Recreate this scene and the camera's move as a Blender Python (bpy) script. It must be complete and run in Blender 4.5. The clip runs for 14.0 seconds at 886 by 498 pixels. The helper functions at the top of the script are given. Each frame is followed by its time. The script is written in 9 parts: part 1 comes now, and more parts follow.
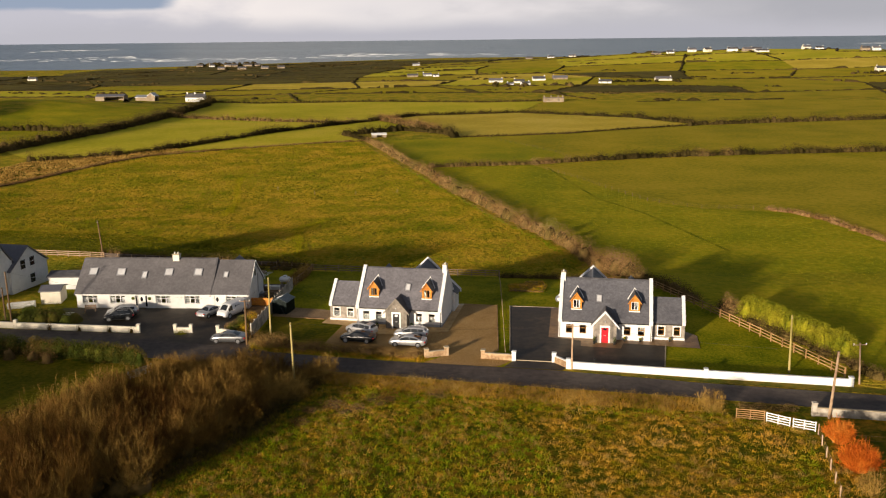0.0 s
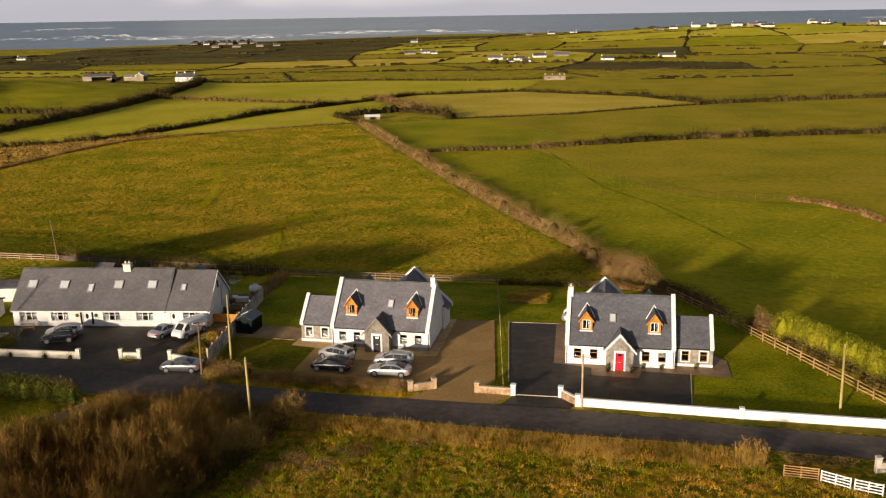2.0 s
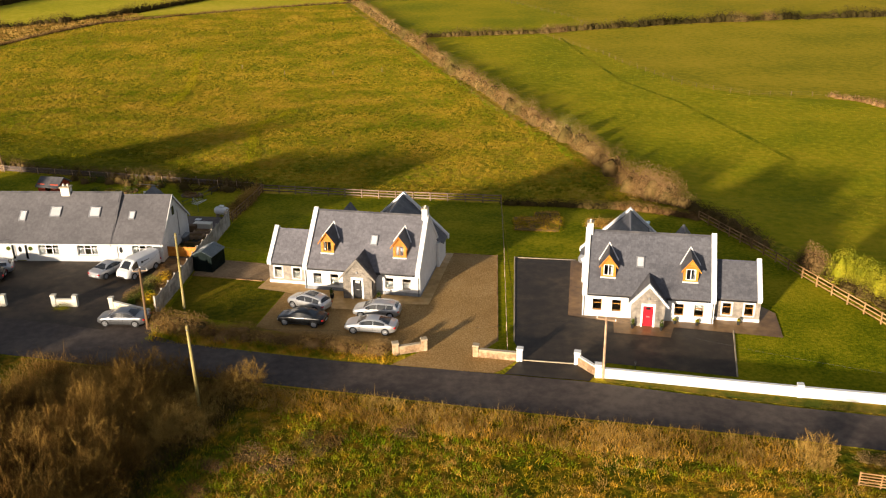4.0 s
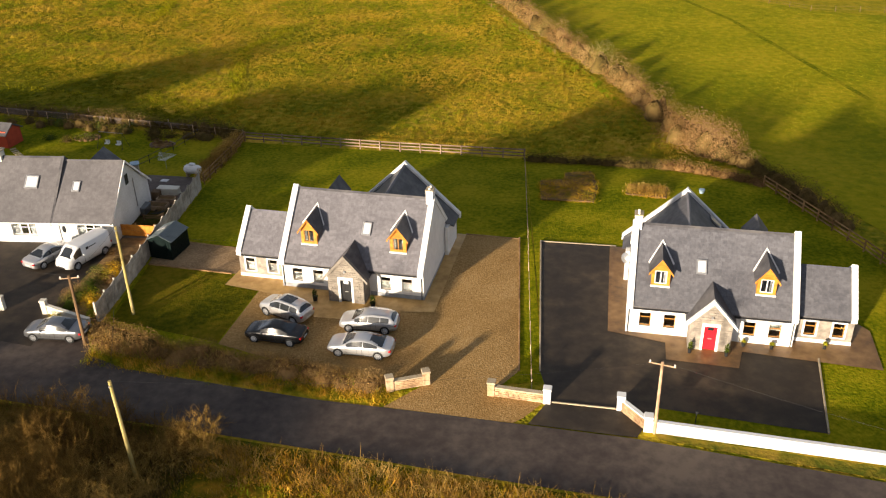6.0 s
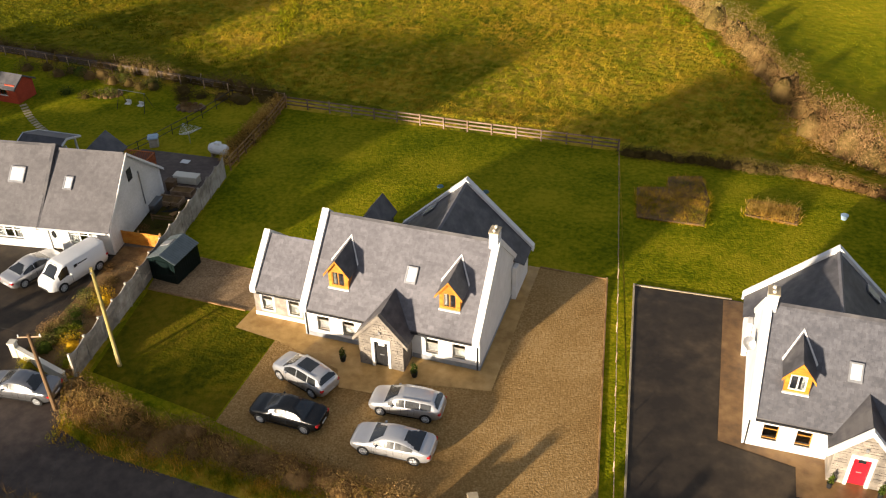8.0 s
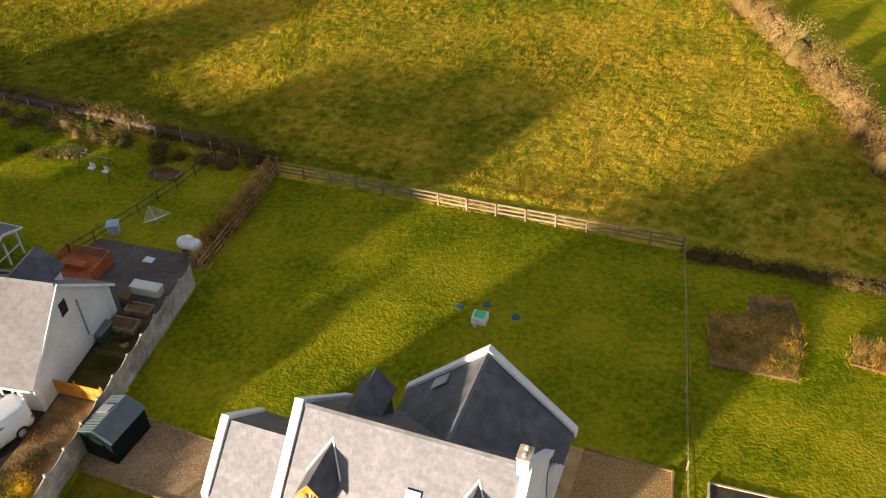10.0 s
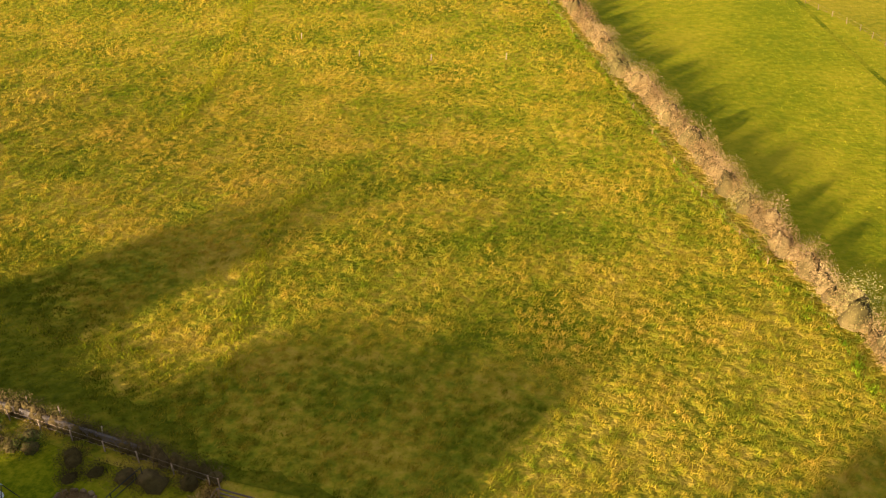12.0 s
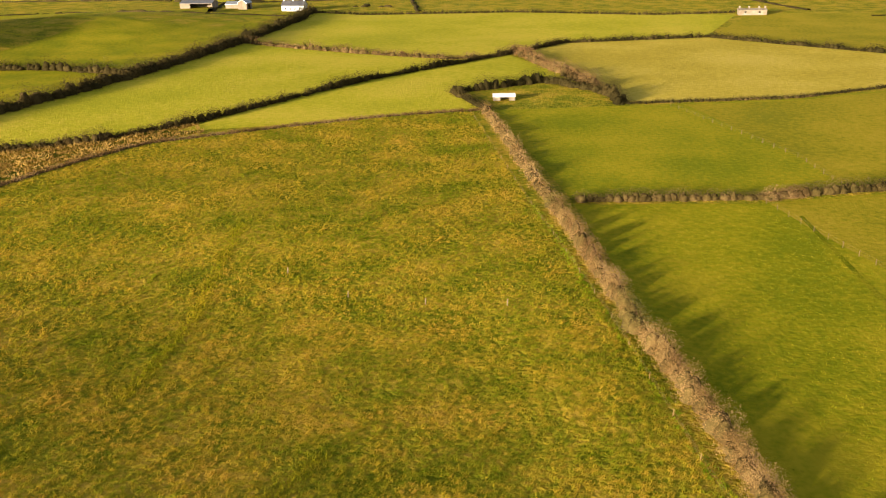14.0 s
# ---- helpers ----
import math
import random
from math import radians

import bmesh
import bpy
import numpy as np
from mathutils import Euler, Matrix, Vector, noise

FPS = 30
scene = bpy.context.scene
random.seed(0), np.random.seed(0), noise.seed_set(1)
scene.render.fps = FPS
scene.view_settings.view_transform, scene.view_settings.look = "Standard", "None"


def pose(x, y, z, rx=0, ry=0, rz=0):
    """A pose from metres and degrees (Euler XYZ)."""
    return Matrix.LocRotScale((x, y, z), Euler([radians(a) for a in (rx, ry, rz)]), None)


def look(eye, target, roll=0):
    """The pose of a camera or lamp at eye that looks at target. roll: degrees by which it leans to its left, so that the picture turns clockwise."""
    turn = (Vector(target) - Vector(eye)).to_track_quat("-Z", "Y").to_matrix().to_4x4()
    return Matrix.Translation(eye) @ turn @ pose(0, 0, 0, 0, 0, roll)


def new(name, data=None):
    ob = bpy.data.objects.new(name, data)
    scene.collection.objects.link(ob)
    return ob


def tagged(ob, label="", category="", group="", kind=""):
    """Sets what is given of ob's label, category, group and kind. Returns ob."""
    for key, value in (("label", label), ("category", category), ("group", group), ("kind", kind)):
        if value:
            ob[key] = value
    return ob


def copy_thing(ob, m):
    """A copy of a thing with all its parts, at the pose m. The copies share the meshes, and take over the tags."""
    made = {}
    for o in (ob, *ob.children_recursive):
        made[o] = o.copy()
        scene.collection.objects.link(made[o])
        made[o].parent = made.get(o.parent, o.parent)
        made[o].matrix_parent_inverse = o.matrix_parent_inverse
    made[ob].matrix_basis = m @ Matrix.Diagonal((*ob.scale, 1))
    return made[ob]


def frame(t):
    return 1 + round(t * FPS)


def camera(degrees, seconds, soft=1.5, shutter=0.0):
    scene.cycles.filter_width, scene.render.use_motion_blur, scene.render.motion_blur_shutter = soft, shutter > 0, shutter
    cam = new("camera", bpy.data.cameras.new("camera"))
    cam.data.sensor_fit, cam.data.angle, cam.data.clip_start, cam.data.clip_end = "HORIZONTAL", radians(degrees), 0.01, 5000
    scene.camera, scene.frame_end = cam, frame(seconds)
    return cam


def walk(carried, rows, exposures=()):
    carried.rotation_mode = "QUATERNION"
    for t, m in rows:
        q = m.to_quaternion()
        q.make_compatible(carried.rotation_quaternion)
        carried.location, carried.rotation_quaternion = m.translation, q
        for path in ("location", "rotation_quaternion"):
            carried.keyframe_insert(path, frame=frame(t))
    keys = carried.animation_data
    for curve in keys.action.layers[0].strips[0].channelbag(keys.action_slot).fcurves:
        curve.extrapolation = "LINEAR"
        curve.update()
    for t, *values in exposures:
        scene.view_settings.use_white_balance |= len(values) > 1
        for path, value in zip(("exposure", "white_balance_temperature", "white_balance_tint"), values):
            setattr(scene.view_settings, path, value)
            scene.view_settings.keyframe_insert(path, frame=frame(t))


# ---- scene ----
cam = camera(52.0, 14.0, soft=1.2)
PATH = [
    (0, (2.428, -1.689, 39.907), (2.39, 0.255, 39.439), -0.6),
    (0.5, (2.844, 2.706, 39.871), (2.805, 4.65, 39.402), -0.7),
    (1, (3.186, 7.168, 39.787), (3.147, 9.112, 39.319), -0.8),
    (1.5, (3.426, 11.724, 39.741), (3.387, 13.668, 39.273), -0.8),
    (2, (3.67, 16.205, 39.648), (3.63, 18.137, 39.132), -0.9),
    (2.5, (3.84, 20.936, 39.559), (3.8, 22.845, 38.962), -0.9),
    (3, (4.008, 25.767, 39.501), (3.964, 27.654, 38.838), -1.0),
    (3.5, (4.194, 30.583, 39.465), (4.149, 32.449, 38.747), -1.1),
    (3.7, (4.266, 32.457, 39.44), (4.22, 34.316, 38.702), -1.0),
    (5.8, (4.708, 53.485, 39.8), (4.626, 55.237, 38.839), -1.4),
    (6, (4.742, 55.455, 39.806), (4.649, 57.196, 38.825), -1.3),
    (6.5, (4.844, 60.135, 39.84), (4.724, 61.847, 38.813), -1.4),
    (7, (4.742, 65.365, 39.813), (4.582, 67.043, 38.737), -1.3),
    (7.2, (4.659, 67.397, 39.835), (4.479, 69.06, 38.74), -1.3),
    (9.3, (3.144, 88.283, 40.978), (2.834, 89.802, 39.713), -2.2),
    (9.5, (2.952, 90.303, 41.025), (2.64, 91.816, 39.755), -2.4),
    (10, (2.319, 95.707, 41.238), (2.002, 97.226, 39.976), -2.5),
    (10.5, (1.623, 100.721, 41.517), (1.305, 102.24, 40.254), -2.6),
    (11, (0.688, 105.836, 41.734), (0.372, 107.396, 40.524), -2.3),
    (11.5, (-0.337, 110.956, 42.235), (-0.649, 112.573, 41.099), -2.14),
    (12, (-1.118, 116.036, 42.987), (-1.433, 117.719, 41.952), -1.99),
    (12.5, (-1.644, 120.714, 43.895), (-1.963, 122.431, 42.920), -1.83),
    (13, (-2.045, 125.186, 45.136), (-2.366, 126.906, 44.168), -1.71),
    (13.5, (-2.234, 129.529, 46.658), (-2.563, 131.289, 45.766), -1.57),
    (14, (-2.101, 133.843, 48.273), (-2.452, 135.680, 47.563), -1.48),
]
EXPOSURES = [(0, 0.69, 6700, 15), (1.5, 0.66, 6700, 15), (2, 0.65, 6750, 16), (2.5, 0.98, 6800, 16), (3, 1.08, 6800, 16), (3.7, 1.16, 6750, 15), (6, 1.44, 6650, 14), (7.2, 1.48, 6650, 14), (9.3, 1.56, 6650, 14), (10, 1.84, 6600, 13), (10.5, 2.10, 6600, 13), (11, 2.30, 6550, 11), (11.5, 2.22, 6550, 11), (12, 2.0, 6550, 11), (13, 1.76, 6550, 11), (14, 1.53, 6550, 11)]
walk(cam, [(t, look(eye, target, roll)) for t, eye, target, roll in PATH], EXPOSURES)

# ---- world, sun, exposure ----
SUN_AZ, SUN_EL = 35.0, 9.1
world = bpy.data.worlds.new("sky")
scene.world = world
world.use_nodes = True
wn, wl = world.node_tree.nodes, world.node_tree.links
wn.clear()
sky = wn.new("ShaderNodeTexSky")
sky.sky_type, sky.sun_disc = "NISHITA", False
sky.sun_elevation, sky.sun_rotation = radians(SUN_EL), radians(180 + SUN_AZ)
sky.air_density, sky.dust_density = 1.0, 1.5
coord = wn.new("ShaderNodeTexCoord")
squash = wn.new("ShaderNodeMapping")
squash.inputs["Scale"].default_value = (3.0, 3.0, 9.0)
squash.inputs["Location"].default_value = (0.9, 0.0, 0.35)
wl.new(coord.outputs["Generated"], squash.inputs["Vector"])
puffs = wn.new("ShaderNodeTexNoise")
puffs.inputs["Scale"].default_value, puffs.inputs["Detail"].default_value = 2.6, 9.0
wl.new(squash.outputs[0], puffs.inputs["Vector"])
axes = wn.new("ShaderNodeSeparateXYZ")
wl.new(coord.outputs["Generated"], axes.inputs[0])


def reckon(op, *vals):
    """One Math node of the sky: numbers are set, sockets are linked."""
    node_ = wn.new("ShaderNodeMath")
    node_.operation = op
    for k, val in enumerate(vals):
        if isinstance(val, (int, float)):
            node_.inputs[k].default_value = val
        else:
            wl.new(val, node_.inputs[k])
    return node_.outputs[0]


def ease(value, start, stop):
    """0 at start, 1 at stop, smooth between."""
    node_ = wn.new("ShaderNodeMapRange")
    node_.interpolation_type = "SMOOTHSTEP"
    node_.inputs["From Min"].default_value, node_.inputs["From Max"].default_value = start, stop
    wl.new(value, node_.inputs["Value"])
    return node_.outputs[0]


def lay(fac, under, over):
    node_ = wn.new("ShaderNodeMixRGB")
    wl.new(fac, node_.inputs[0])
    for k, val in ((1, under), (2, over)):
        if isinstance(val, tuple):
            node_.inputs[k].default_value = val
        else:
            wl.new(val, node_.inputs[k])
    return node_.outputs[0]


# sunlit cumulus in the north, paler veil to the west, grey rain haze to the east
wisp = reckon("SUBTRACT", puffs.outputs["Fac"], 0.5)
drift = reckon("ADD", reckon("MULTIPLY", wisp, 0.55), reckon("ADD", axes.outputs[0], 0.5))
tone = wn.new("ShaderNodeValToRGB")
for _ in range(3):
    tone.color_ramp.elements.new(0.5)
for k, (at_, shade) in enumerate(((0.08, (6.0, 6.15, 6.8, 1)), (0.24, (9.6, 9.3, 9.0, 1)), (0.50, (8.4, 8.3, 8.3, 1)), (0.64, (6.0, 6.1, 6.4, 1)), (0.90, (4.7, 4.9, 5.3, 1)))):
    tone.color_ramp.elements[k].position, tone.color_ramp.elements[k].color = at_, shade
wl.new(drift, tone.inputs[0])
high = reckon("ADD", axes.outputs[2], reckon("MULTIPLY", wisp, 0.02))
cloud = lay(ease(high, 0.018, -0.004), tone.outputs[0], (5.6, 5.75, 6.3, 1))
# blue-grey cloud base over the western sea
west = reckon("ADD", axes.outputs[0], reckon("MULTIPLY", wisp, -0.10))
slab = reckon("MULTIPLY", ease(high, 0.020, 0.027), ease(west, -0.285, -0.315))
cloud = lay(reckon("MULTIPLY", slab, ease(high, 0.16, 0.08)), cloud, (3.4, 4.3, 5.6, 1))
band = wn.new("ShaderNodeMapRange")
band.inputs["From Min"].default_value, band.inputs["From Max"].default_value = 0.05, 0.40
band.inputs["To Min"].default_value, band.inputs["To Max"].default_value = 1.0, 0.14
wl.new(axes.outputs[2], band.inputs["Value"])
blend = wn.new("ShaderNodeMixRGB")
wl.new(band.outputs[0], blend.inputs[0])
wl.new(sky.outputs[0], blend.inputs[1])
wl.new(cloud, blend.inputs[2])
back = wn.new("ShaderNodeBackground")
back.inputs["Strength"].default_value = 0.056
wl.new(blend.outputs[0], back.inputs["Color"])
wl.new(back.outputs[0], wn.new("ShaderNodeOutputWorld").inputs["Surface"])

sun = new("sun", bpy.data.lights.new("sun", "SUN"))
sun.data.energy, sun.data.angle, sun.data.color = 5.0, radians(2.6), (1.0, 0.87, 0.66)
sa, se = radians(SUN_AZ), radians(SUN_EL)
sun.matrix_world = look((0, 0, 0), (math.sin(sa) * math.cos(se), math.cos(sa) * math.cos(se), -math.sin(se)))


# ---- materials ----
def surf(name, cols, scale=1.0, big=0.12, rough=0.85, bump=0.3, bscale=None, metal=0.0, island=0.0, piece=0.0, stretch=(1, 1, 1), spec=0.3, coat=0.0, mixbig=0.5, leafy=0.0, deep=1.0):
    """Colour from two scales of noise through a ramp of cols; bump from a third; island or piece: brightness change by part."""
    m = bpy.data.materials.new(name)
    m.use_nodes = True
    n, l = m.node_tree.nodes, m.node_tree.links
    b = n["Principled BSDF"]
    geo = n.new("ShaderNodeNewGeometry")
    mp = n.new("ShaderNodeMapping")
    mp.inputs["Scale"].default_value = stretch
    l.new(geo.outputs["Position"], mp.inputs["Vector"])
    fine, wide = n.new("ShaderNodeTexNoise"), n.new("ShaderNodeTexNoise")
    fine.inputs["Scale"].default_value, fine.inputs["Detail"].default_value, fine.inputs["Roughness"].default_value = scale, 5.0, 0.6
    wide.inputs["Scale"].default_value, wide.inputs["Detail"].default_value = scale * big, 4.0
    l.new(mp.outputs[0], fine.inputs["Vector"])
    l.new(mp.outputs[0], wide.inputs["Vector"])
    mx = n.new("ShaderNodeMix")
    mx.inputs[0].default_value = mixbig
    l.new(fine.outputs["Fac"], mx.inputs[2])
    l.new(wide.outputs["Fac"], mx.inputs[3])
    ramp = n.new("ShaderNodeValToRGB")
    e = ramp.color_ramp.elements
    while len(e) < len(cols):
        e.new(0.5)
    for i, c in enumerate(cols):
        e[i].position = 0.39 + 0.22 * i / max(1, len(cols) - 1)
        e[i].color = (*c, 1)
    l.new(mx.outputs[0], ramp.inputs[0])
    out = ramp.outputs[0]
    for amount, source in ((island, geo.outputs["Random Per Island"]), (piece, n.new("ShaderNodeObjectInfo").outputs["Random"])):
        if amount:
            hsv = n.new("ShaderNodeHueSaturation")
            rng = n.new("ShaderNodeMapRange")
            rng.inputs["To Min"].default_value, rng.inputs["To Max"].default_value = 1 - amount, 1 + amount
            l.new(source, rng.inputs["Value"])
            l.new(rng.outputs[0], hsv.inputs["Value"])
            l.new(out, hsv.inputs["Color"])
            out = hsv.outputs[0]
    l.new(out, b.inputs["Base Color"])
    b.inputs["Roughness"].default_value, b.inputs["Metallic"].default_value = rough, metal
    b.inputs["Specular IOR Level"].default_value, b.inputs["Coat Weight"].default_value = spec, coat
    if leafy:
        thin_leaf, both = n.new("ShaderNodeBsdfTranslucent"), n.new("ShaderNodeMixShader")
        both.inputs[0].default_value = leafy
        l.new(out, thin_leaf.inputs["Color"])
        l.new(b.outputs[0], both.inputs[1])
        l.new(thin_leaf.outputs[0], both.inputs[2])
        l.new(both.outputs[0], n["Material Output"].inputs["Surface"])
    if bump:
        tex = n.new("ShaderNodeTexNoise")
        tex.inputs["Scale"].default_value, tex.inputs["Detail"].default_value = bscale or scale * 2, 4.0
        l.new(mp.outputs[0], tex.inputs["Vector"])
        bp = n.new("ShaderNodeBump")
        bp.inputs["Strength"].default_value, bp.inputs["Distance"].default_value = bump, deep * 0.5 / (bscale or scale * 2)
        l.new(tex.outputs["Fac"], bp.inputs["Height"])
        l.new(bp.outputs[0], b.inputs["Normal"])
    return m


GRASS_GOLD = surf("rough_pasture", [(0.130, 0.140, 0.0055), (0.225, 0.205, 0.011), (0.365, 0.262, 0.018), (0.47, 0.300, 0.034)], 1.1, 0.12, 1.0, 1.0, 1.3, spec=0.03, deep=1.4, mixbig=0.48)
GRASS_EAST = surf("grazed_pasture", [(0.18, 0.190, 0.0051), (0.275, 0.245, 0.0075), (0.38, 0.293, 0.013)], 0.9, 0.06, 1.0, 0.7, 1.7, spec=0.03, deep=0.5, mixbig=0.5)
GRASS_OLIVE = surf("olive_pasture", [(0.216, 0.194, 0.00842), (0.318, 0.25, 0.0126), (0.405, 0.288, 0.0211)], 0.8, 0.05, 1.0, 0.7, 1.7, spec=0.03, deep=0.5, mixbig=0.45)
GRASS_LIME = surf("bright_pasture", [(0.345, 0.325, 0.016), (0.455, 0.385, 0.023), (0.56, 0.43, 0.045)], 0.6, 0.04, 1.0, 0.9, 1.5, spec=0.03, deep=1.1, mixbig=0.5)
GRASS_TAN = surf("dry_pasture", [(0.42, 0.31, 0.030), (0.53, 0.385, 0.046), (0.62, 0.45, 0.075)], 0.6, 0.04, 1.0, 0.9, 1.5, spec=0.03, deep=1.1, mixbig=0.5)
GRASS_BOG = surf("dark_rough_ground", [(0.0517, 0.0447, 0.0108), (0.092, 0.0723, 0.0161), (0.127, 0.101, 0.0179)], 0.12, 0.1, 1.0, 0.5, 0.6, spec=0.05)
GRASS_SOUTH = surf("tussocky_meadow", [(0.045, 0.0663, 0.002886), (0.11, 0.0952, 0.00546), (0.31, 0.165, 0.014)], 0.9, 0.16, 1.0, 0.9, 1.6, spec=0.03, mixbig=0.4)
# greener edge grass, darkened to stand for shade behind the gardens
GRASS_EDGE = surf("shade_toned_pasture", [(0.075, 0.085, 0.0032), (0.145, 0.135, 0.0062), (0.24, 0.182, 0.012)], 1.1, 0.12, 1.0, 1.0, 1.3, spec=0.03, deep=1.2, mixbig=0.5)
LAWN = surf("mown_lawn", [(0.0855, 0.108, 0.00211), (0.18, 0.175, 0.00421), (0.288, 0.238, 0.00983)], 2.6, 0.06, 1.0, 0.7, 5.0, spec=0.03)
VERGE = surf("verge_grass", [(0.06, 0.074, 0.00624), (0.14, 0.111, 0.0117), (0.24, 0.157, 0.0234)], 1.0, 0.2, 1.0, 0.8, 4.0, spec=0.05)
TUFT = surf("grass_tuft", [(0.140, 0.162, 0.0055), (0.245, 0.222, 0.011), (0.39, 0.272, 0.018), (0.495, 0.308, 0.035)], 1.0, 0.12, 1.0, 0, island=0.2, spec=0.03, leafy=0.4, mixbig=0.48)
TUFT_S = surf("meadow_tuft", [(0.145, 0.170, 0.0040), (0.34, 0.245, 0.009), (0.60, 0.335, 0.030), (0.76, 0.45, 0.075)], 1.1, 0.14, 1.0, 0, island=0.4, spec=0.02, leafy=0.4, mixbig=0.46)
TUFT_LUSH = surf("lush_green_tuft", [(0.120, 0.195, 0.0040), (0.215, 0.275, 0.0075), (0.36, 0.345, 0.014)], 1.3, 0.16, 1.0, 0, island=0.35, spec=0.05, leafy=0.45)
TUFT_DRY = surf("dry_grass_stalks", [(0.2, 0.117, 0.024), (0.39, 0.232, 0.053), (0.58, 0.38, 0.105)], 0.8, 0.2, 1.0, 0, island=0.35, spec=0.05, leafy=0.4)
TUFT_EAST = surf("grazed_grass_blades", [(0.21, 0.220, 0.0055), (0.325, 0.285, 0.0085), (0.44, 0.335, 0.016)], 0.9, 0.08, 1.0, 0, island=0.25, spec=0.03, leafy=0.4, mixbig=0.5)
# blades for the same edge, shade included in their colour
TUFT_EDGE = surf("shade_toned_green_blades", [(0.075, 0.085, 0.0028), (0.13, 0.125, 0.0050), (0.21, 0.165, 0.010)], 0.8, 0.12, 1.0, 0, island=0.3, spec=0.03, leafy=0.35, mixbig=0.5)
TUFT_LAWN = surf("lawn_blades", [(0.11, 0.134, 0.00312), (0.215, 0.204, 0.00546), (0.32, 0.259, 0.0109)], 2.0, 0.08, 1.0, 0, island=0.3, spec=0.03, leafy=0.4)
SCRUB = surf("bare_scrub", [(0.096, 0.05032, 0.01688), (0.196, 0.1096, 0.0412), (0.288, 0.1736, 0.07488)], 0.5, 0.3, 1.0, 0.6, 5.0, island=0.35, spec=0.03)
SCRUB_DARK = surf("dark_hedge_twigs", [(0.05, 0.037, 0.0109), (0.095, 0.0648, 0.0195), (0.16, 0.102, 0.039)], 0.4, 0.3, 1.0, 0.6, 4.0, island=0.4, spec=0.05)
SCRUB_FAR = surf("far_dark_scrub", [(0.026, 0.021, 0.0066), (0.050, 0.037, 0.0115), (0.088, 0.059, 0.020)], 0.15, 0.05, 1.0, 0.6, 1.0, island=0.3, spec=0.03)
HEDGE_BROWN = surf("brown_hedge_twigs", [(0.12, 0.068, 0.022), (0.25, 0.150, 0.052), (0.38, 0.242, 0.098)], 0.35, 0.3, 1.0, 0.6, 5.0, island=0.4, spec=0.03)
HEDGE_OLIVE = surf("olive_hedge_twigs", [(0.11, 0.085, 0.022), (0.22, 0.175, 0.048), (0.34, 0.27, 0.085)], 0.35, 0.3, 1.0, 0.6, 5.0, island=0.4, spec=0.03)
TWIG = surf("bare_brown_twigs", [(0.055, 0.0255, 0.0060), (0.125, 0.062, 0.0140), (0.225, 0.122, 0.028)], 0.35, 0.3, 1.0, 0, island=0.45, spec=0.04)
# pale twigs; on the thicket the paleness also stands for sunlight
TWIG_PALE = surf("bare_pale_sunlit_twigs", [(0.10, 0.055, 0.013), (0.21, 0.120, 0.028), (0.36, 0.225, 0.056)], 0.35, 0.3, 1.0, 0, island=0.45, spec=0.04)
ORANGE = surf("orange_willow_stems", [(0.34, 0.0648, 0.0078), (0.5, 0.12, 0.0125), (0.58, 0.204, 0.0312)], 1.0, 0.3, 0.9, 0, island=0.3, spec=0.05)
LAUREL = surf("yellow_green_laurel", [(0.115, 0.130, 0.0060), (0.205, 0.195, 0.0090), (0.30, 0.255, 0.018)], 1.4, 0.3, 0.8, 0.3, island=0.4, spec=0.1)
LEAFGREEN = surf("garden_hedge_leaves", [(0.0255, 0.0433, 0.0053), (0.0595, 0.0786, 0.00796), (0.111, 0.111, 0.0133)], 1.0, 0.3, 0.9, 0.3, island=0.4, spec=0.1)
HEDGEGREEN = surf("mixed_hedge_leaves", [(0.032, 0.040, 0.005), (0.070, 0.074, 0.009), (0.135, 0.092, 0.018)], 0.7, 0.3, 0.9, 0.3, island=0.4, spec=0.1)
GORSE = surf("yellow_flowering_shrub", [(0.3, 0.185, 0.0078), (0.55, 0.305, 0.0117), (0.62, 0.389, 0.0234)], 2.0, 0.3, 0.9, 0.3, island=0.3, spec=0.1)
ASPHALT = surf("road_asphalt", [(0.050, 0.0375, 0.0325), (0.073, 0.056, 0.047), (0.104, 0.081, 0.065)], 1.2, 0.12, 0.75, 0.25, 30, spec=0.2)
YARD = surf("grey_yard_surface", [(0.075, 0.056, 0.047), (0.104, 0.079, 0.067), (0.138, 0.106, 0.088)], 2.0, 0.12, 0.8, 0.25, 30, spec=0.2)
TARMAC = surf("wet_tarmac", [(0.02403, 0.01747, 0.01243), (0.04036, 0.02946, 0.01949), (0.0698, 0.04906, 0.03069)], 0.9, 0.15, 0.65, 0.2, 30, spec=0.25)
GRAVEL = surf("brown_gravel", [(0.23, 0.13, 0.0429), (0.31, 0.185, 0.0663), (0.42, 0.268, 0.113)], 9.0, 0.02, 0.95, 1.0, 10, spec=0.1, mixbig=0.3)
GRAVEL_WET = surf("tan_gravel", [(0.15, 0.0925, 0.0452), (0.23, 0.148, 0.078), (0.33, 0.227, 0.129)], 9.0, 0.03, 0.9, 0.8, 12, spec=0.15, mixbig=0.35)
CONCRETE = surf("damp_concrete", [(0.31, 0.171, 0.0468), (0.44, 0.264, 0.0858), (0.54, 0.342, 0.133)], 1.2, 0.2, 0.5, 0.15, 10, spec=0.35)
CONCRETE_B = surf("dark_damp_concrete", [(0.1, 0.0555, 0.0234), (0.17, 0.0925, 0.0351), (0.24, 0.139, 0.0546)], 1.2, 0.2, 0.5, 0.15, 10, spec=0.35)
KERB = surf("pale_kerb_concrete", [(0.28, 0.222, 0.14), (0.42, 0.342, 0.234)], 2.0, 0.2, 0.8, 0.2, 12)
